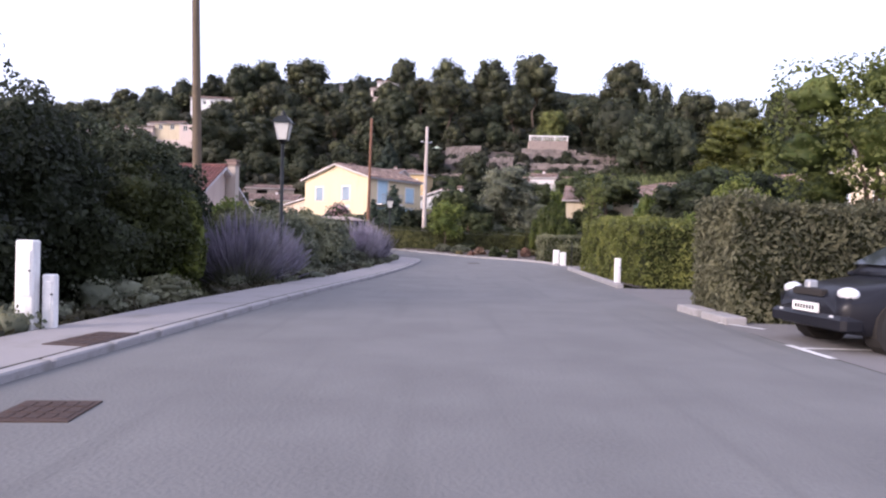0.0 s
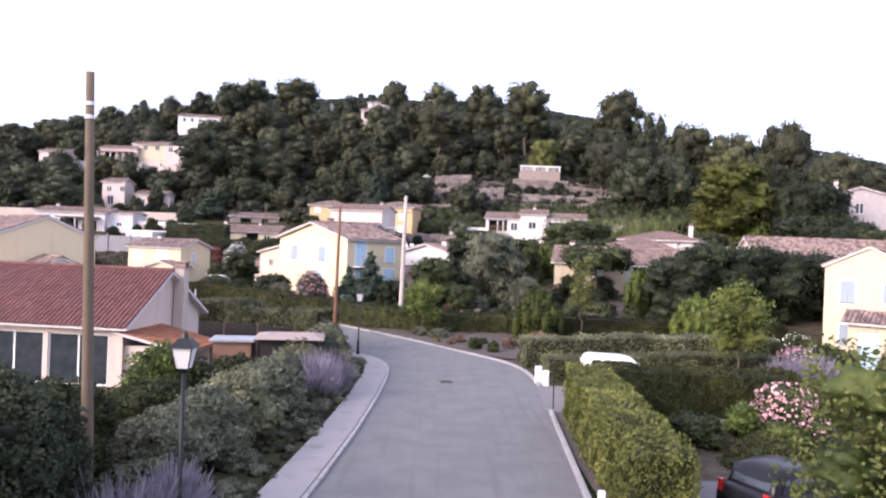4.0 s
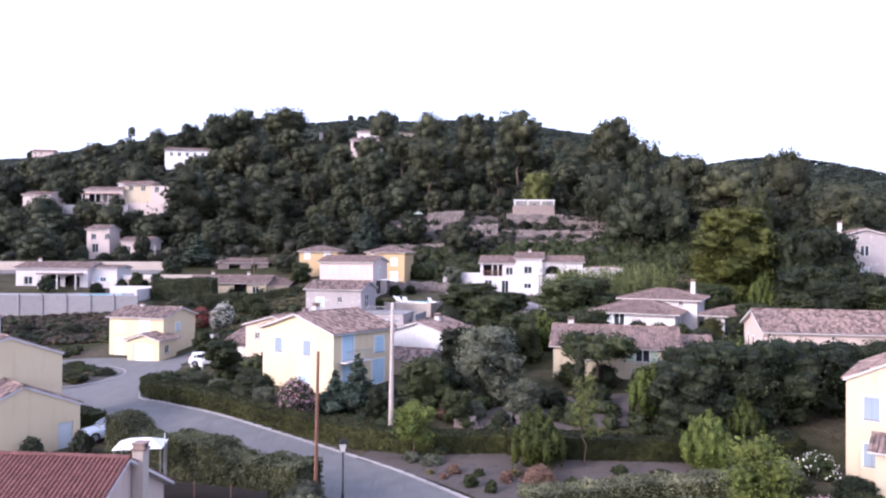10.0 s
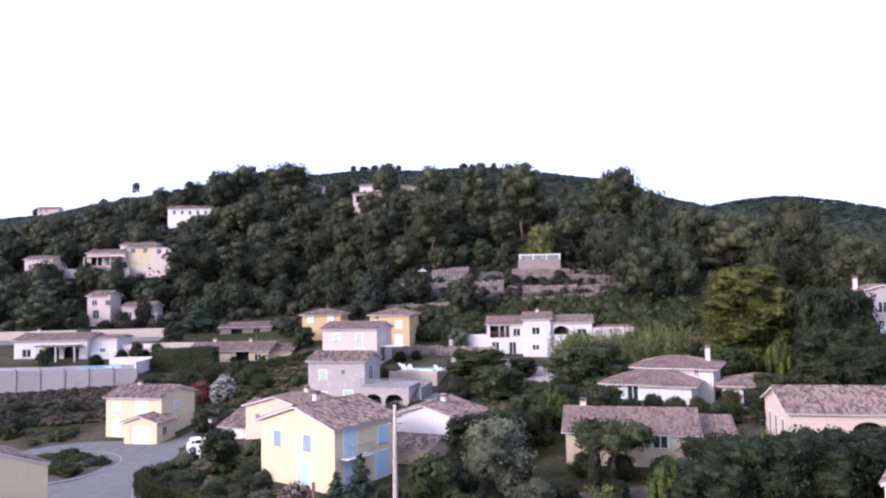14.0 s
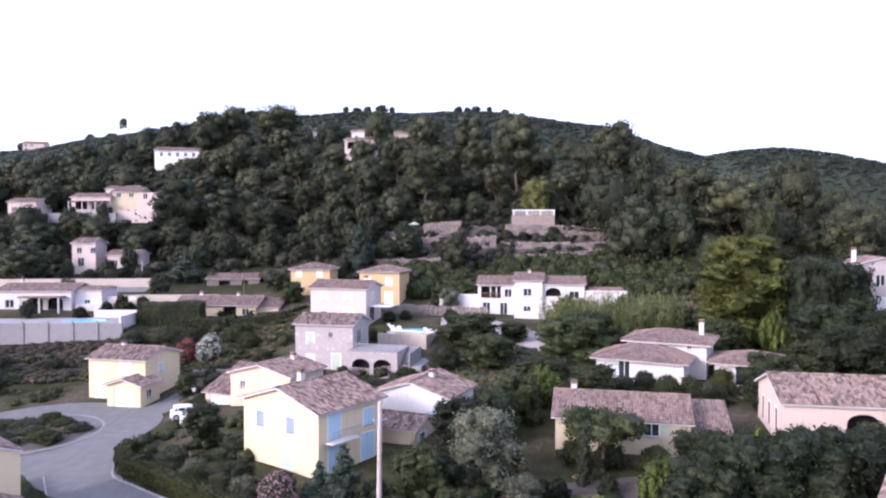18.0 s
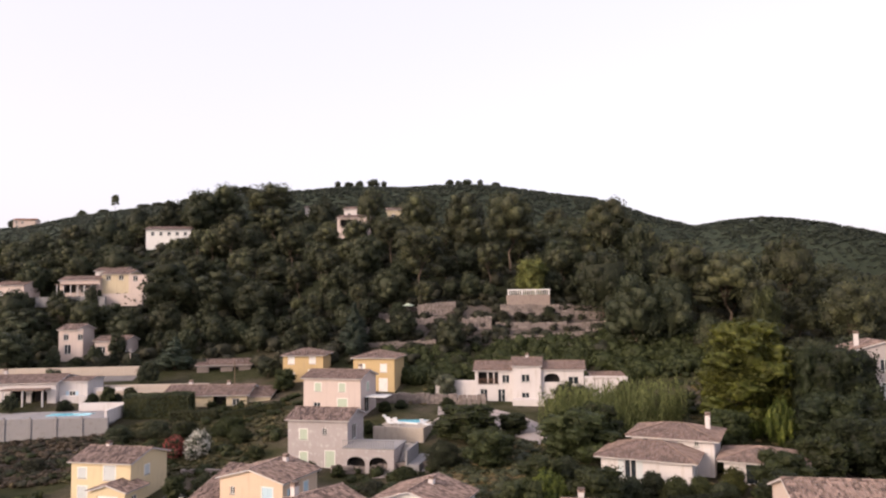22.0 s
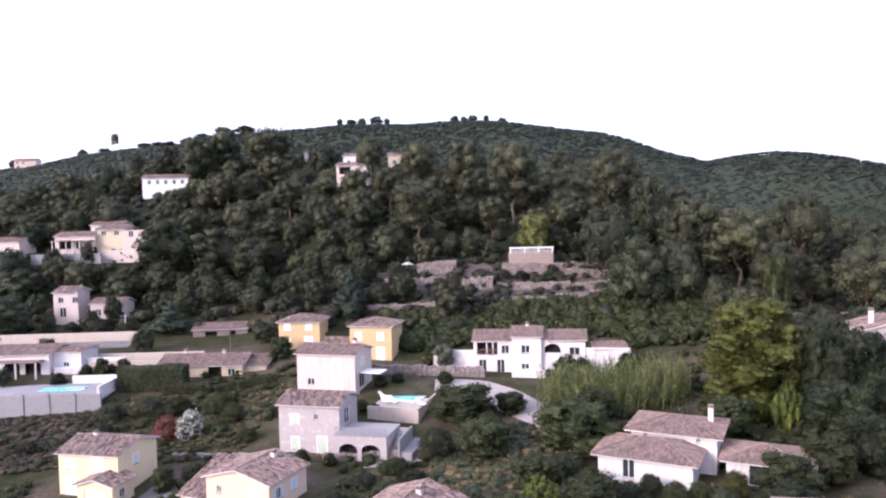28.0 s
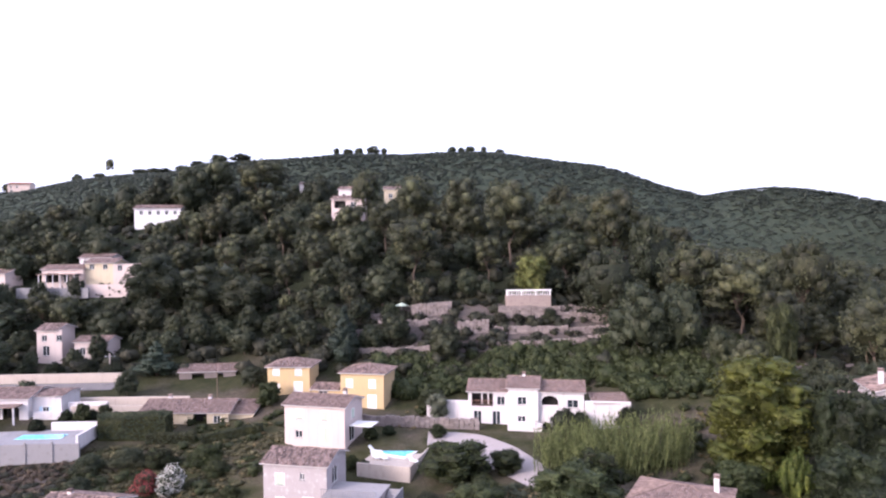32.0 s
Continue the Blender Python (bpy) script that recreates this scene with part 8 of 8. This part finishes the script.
def wheel(e, x, y, r):
    tyre = Shape().tube([(x, y - 0.09, r), (x, y - 0.075, r), (x, y + 0.075, r), (x, y + 0.09, r)], [r * 0.86, r, r, r * 0.86], 20).put("wheel", MAT["rubber"], e, "black rubber tyre", smooth=False)
    sg = -1 if y < 0 else 1
    Shape().tube([(x, y + sg * 0.085, r), (x, y + sg * 0.098, r)], [r * 0.68, r * 0.6], 18).put("rim", MAT["rim"], tyre, "pale silver wheel cover")
    s = Shape()
    for k in range(7):
        a = k * math.tau / 7
        s.tube([(x + r * 0.42 * math.cos(a), y + sg * 0.097, r + r * 0.42 * math.sin(a)), (x + r * 0.42 * math.cos(a), y + sg * 0.101, r + r * 0.42 * math.sin(a))], [r * 0.1, r * 0.1], 8)
    s.put("vents", MAT["dark"], tyre)


MAT["rubber"] = surface("rubber", (0.015, 0.015, 0.015), (0.025, 0.025, 0.025), 0.85, 3, 30, None, 0.2, 0.002)
MAT["rim"] = surface("rim", (0.38, 0.39, 0.41), (0.45, 0.46, 0.48), 0.35, 3, 30, None, 0.1, 0.001, 0.5)
MAT["headlight"] = surface("headlight", (0.75, 0.76, 0.78), (0.82, 0.83, 0.84), 0.08, 3, 30, None, 0.0, 0.001, 0.3, 0.8)


def paint(name, c):
    m, nt, p = nodes_of(name, 0.32, 0.0, 0.18)
    nt.links.new(mixc(nt, noise_of(nt, 1.5), c, tuple(v * 0.85 for v in c)), p.inputs["Base Color"])
    p.inputs["Coat Weight"].default_value = 0.04
    return m


MAT["car_black"], MAT["car_white"], MAT["car_silver"] = paint("car_black", (0.012, 0.012, 0.016)), paint("car_white", (0.75, 0.75, 0.75)), paint("car_silver", (0.5, 0.55, 0.6))


def car(x, y, rz, body, label, L=3.77, W=1.64, H=1.42, van=False):
    e = thing("car", pose(x, y, hz(x, y) + 0.065, 0, 0, rz), label, "car", "parked cars")
    h, B = W / 2, MAT[body]
    low = [(-L / 2, 0.3, 0.58, 0.7), (-L / 2 + 0.1, 0.22, 0.68, 0.9), (-L / 2 + 0.5, 0.18, 0.76, 1.0), (-L / 2 + 1.0, 0.18, 0.84, 1.0), (0, 0.18, 0.9, 1.0), (L / 2 - 0.5, 0.2, 0.92, 0.99), (L / 2 - 0.06, 0.3, 0.9, 0.94), (L / 2, 0.34, 0.8, 0.9)]
    loft([(xx, [(h * k * 0.94, z0), (h * k, z0 + 0.12), (h * k, z0 + 0.34), (h * k * 0.97, z1 - 0.12), (h * k * 0.9, z1 - 0.02), (h * k * 0.5, z1 + 0.02)]) for xx, z0, z1, k in low], B, "body", e)
    a, b = (-L / 2 + 1.05, L / 2 - 0.12) if van else (-L / 2 + 0.95, L / 2 - 0.25)
    cab = [(a, 0.86, 0.9, 0.8), (a + 0.35, 0.86, 0.9 + (H - 1.0) * 0.58, 0.84), (a + 0.7, 0.86, H - 0.1, 0.86), (a + 1.1, 0.86, H - 0.02, 0.87), (b - (0.35 if van else 0.8), 0.86, H, 0.87), (b - 0.15, 0.86, H - 0.06, 0.85), (b, 0.86, 0.95 if not van else H - 0.25, 0.82)]
    loft([(xx, [(h * k, z0), (h * k * 0.985, z0 + 0.03), (h * (k - 0.03), z0 + (z1 - z0) * 0.5), (h * (k - 0.08), z1 - 0.08), (h * (k - 0.13), z1 - 0.01), (h * 0.4, z1 + 0.02)]) for xx, z0, z1, k in cab], B, "cabin", e)
    zt = H - 0.16
    for sg in (-1, 1):
        for x0, x1, s0, s1 in ((a + 0.42, a + 1.22, 0.36, 0.0), (a + 1.3, a + 2.0, 0.0, 0.05), (a + 2.08, b - 0.2, 0.0, 0.16)):
            zm = (0.86 + H) / 2
            q = [(x0, sg * (h * 0.864 + 0.012), 0.94), (x1, sg * (h * 0.864 + 0.012), 0.94), (x1 - s1 * 0.55, sg * (h * 0.842 + 0.012), zm), (x0 + s0 * 0.55, sg * (h * 0.842 + 0.012), zm), (x1 - s1, sg * (h * 0.805 + 0.012), zt), (x0 + s0, sg * (h * 0.805 + 0.012), zt)]
            Shape().add(q, [(0, 1, 2, 3), (3, 2, 4, 5)] if sg < 0 else [(3, 2, 1, 0), (5, 4, 2, 3)]).put("side_window", MAT["glass"], e)
        Shape().box(-0.09, -0.06, -0.06, 0.09, 0.06, 0.07, 0.03, pose(a + 0.35, sg * (h * 0.98), 0.98)).put("mirror", B, e)
        hl = Shape().lump((-L / 2 + 0.16, sg * h * 0.68, 0.66), (0.11, 0.16, 0.09), 3, 0.05, 2).put("headlight", MAT["headlight"], e, "clear oval headlight", smooth=True)
        Shape().tube([(-L / 2 - 0.02, sg * h * 0.64, 0.36), (-L / 2 + 0.06, sg * h * 0.64, 0.36)], [0.06, 0.06], 10).put("fog_lamp", MAT["headlight"], e)
        Shape().box(L / 2 - 0.08, sg * h * 0.78 - 0.07, 0.7, L / 2 + 0.012, sg * h * 0.78 + 0.07, 0.98 if not van else 1.25, 0.01).put("tail_light", MAT["tail"], e, "red tail light")
        for wx in (-L / 2 + 0.66, L / 2 - 0.62):
            Shape().tube([(wx, sg * (h - 0.26), 0.3), (wx, sg * (h + 0.004), 0.3)], [0.34, 0.34], 18).put("wheel_arch", MAT["dark"], e)
            wheel(e, wx, sg * (h - 0.075), 0.29)
    xa, xb = a + 0.02, a + 0.62
    Shape().add([(xa + 0.05, -h * 0.72, 0.97), (xa + 0.05, h * 0.72, 0.97), (xb, h * 0.66, H - 0.14), (xb, -h * 0.66, H - 0.14)], [(0, 3, 2, 1)]).put("windscreen", MAT["glass"], e, at=Matrix.Translation((-0.035, 0, 0.03)))
    Shape().add([(b, -h * 0.66, 1.0), (b, h * 0.66, 1.0), (b - (0.04 if van else 0.14), h * 0.6, H - 0.18), (b - (0.04 if van else 0.14), -h * 0.6, H - 0.18)], [(0, 1, 2, 3)]).put("rear_window", MAT["glass"], e, at=Matrix.Translation((0.02, 0, 0.0)))
    Shape().box(-L / 2 - 0.03, -0.26, 0.42, -L / 2 + 0.02, 0.26, 0.53, 0.006).put("number_plate", MAT["white_paint"], e, "blank pale number plate")
    s = Shape()
    for k in range(7):
        s.box(-L / 2 - 0.034, -0.2 + k * 0.06, 0.45, -L / 2 - 0.03, -0.165 + k * 0.06, 0.5)
    s.put("plate_bars", MAT["dark"], e)
    Shape().box(-L / 2 - 0.012, -0.3, 0.62, -L / 2 + 0.1, 0.3, 0.7, 0.02).put("grille", MAT["dark"], e)
    Shape().box(-L / 2 - 0.012, -0.055, 0.71, -L / 2 + 0.12, 0.055, 0.8, 0.02).put("badge", MAT["rim"], e)
    s = Shape().box(-L / 2 - 0.035, -h * 0.93, 0.26, -L / 2 + 0.25, h * 0.93, 0.42, 0.05)
    s.put("bumper", B, e)
    return e


MAT["tail"] = surface("tail", (0.35, 0.02, 0.02), (0.42, 0.03, 0.03), 0.2, 3, 30, None, 0.0, 0.001)
car(6.3, 8.85, 4, "car_black", "small black hatchback parked in a marked bay")
car(9.4, 34.7, 175, "car_white", "white delivery van with side windows on the driveway", 4.0, 1.7, 1.78, True)
car(9.8, 20.6, 205, "car_black", "dark hatchback parked behind the silvery hedge")
car(-20.9, 56.6, 40, "car_silver", "pale silver hatchback parked by the yellow house")
car(-23.6, 86.2, 200, "car_white", "white car half hidden beside the cream house")
car(-59, 105.5, 20, "car_black", "dark car parked beyond the turning circle")
e = thing("letter_box_stand", pose(5.75, 31.6, 0), "slim black post beside the driveway", "post")
Shape().tube([(0, 0, 0), (0, 0, 1.25)], [0.025, 0.025], 8).put("pole", MAT["black_metal"], e)
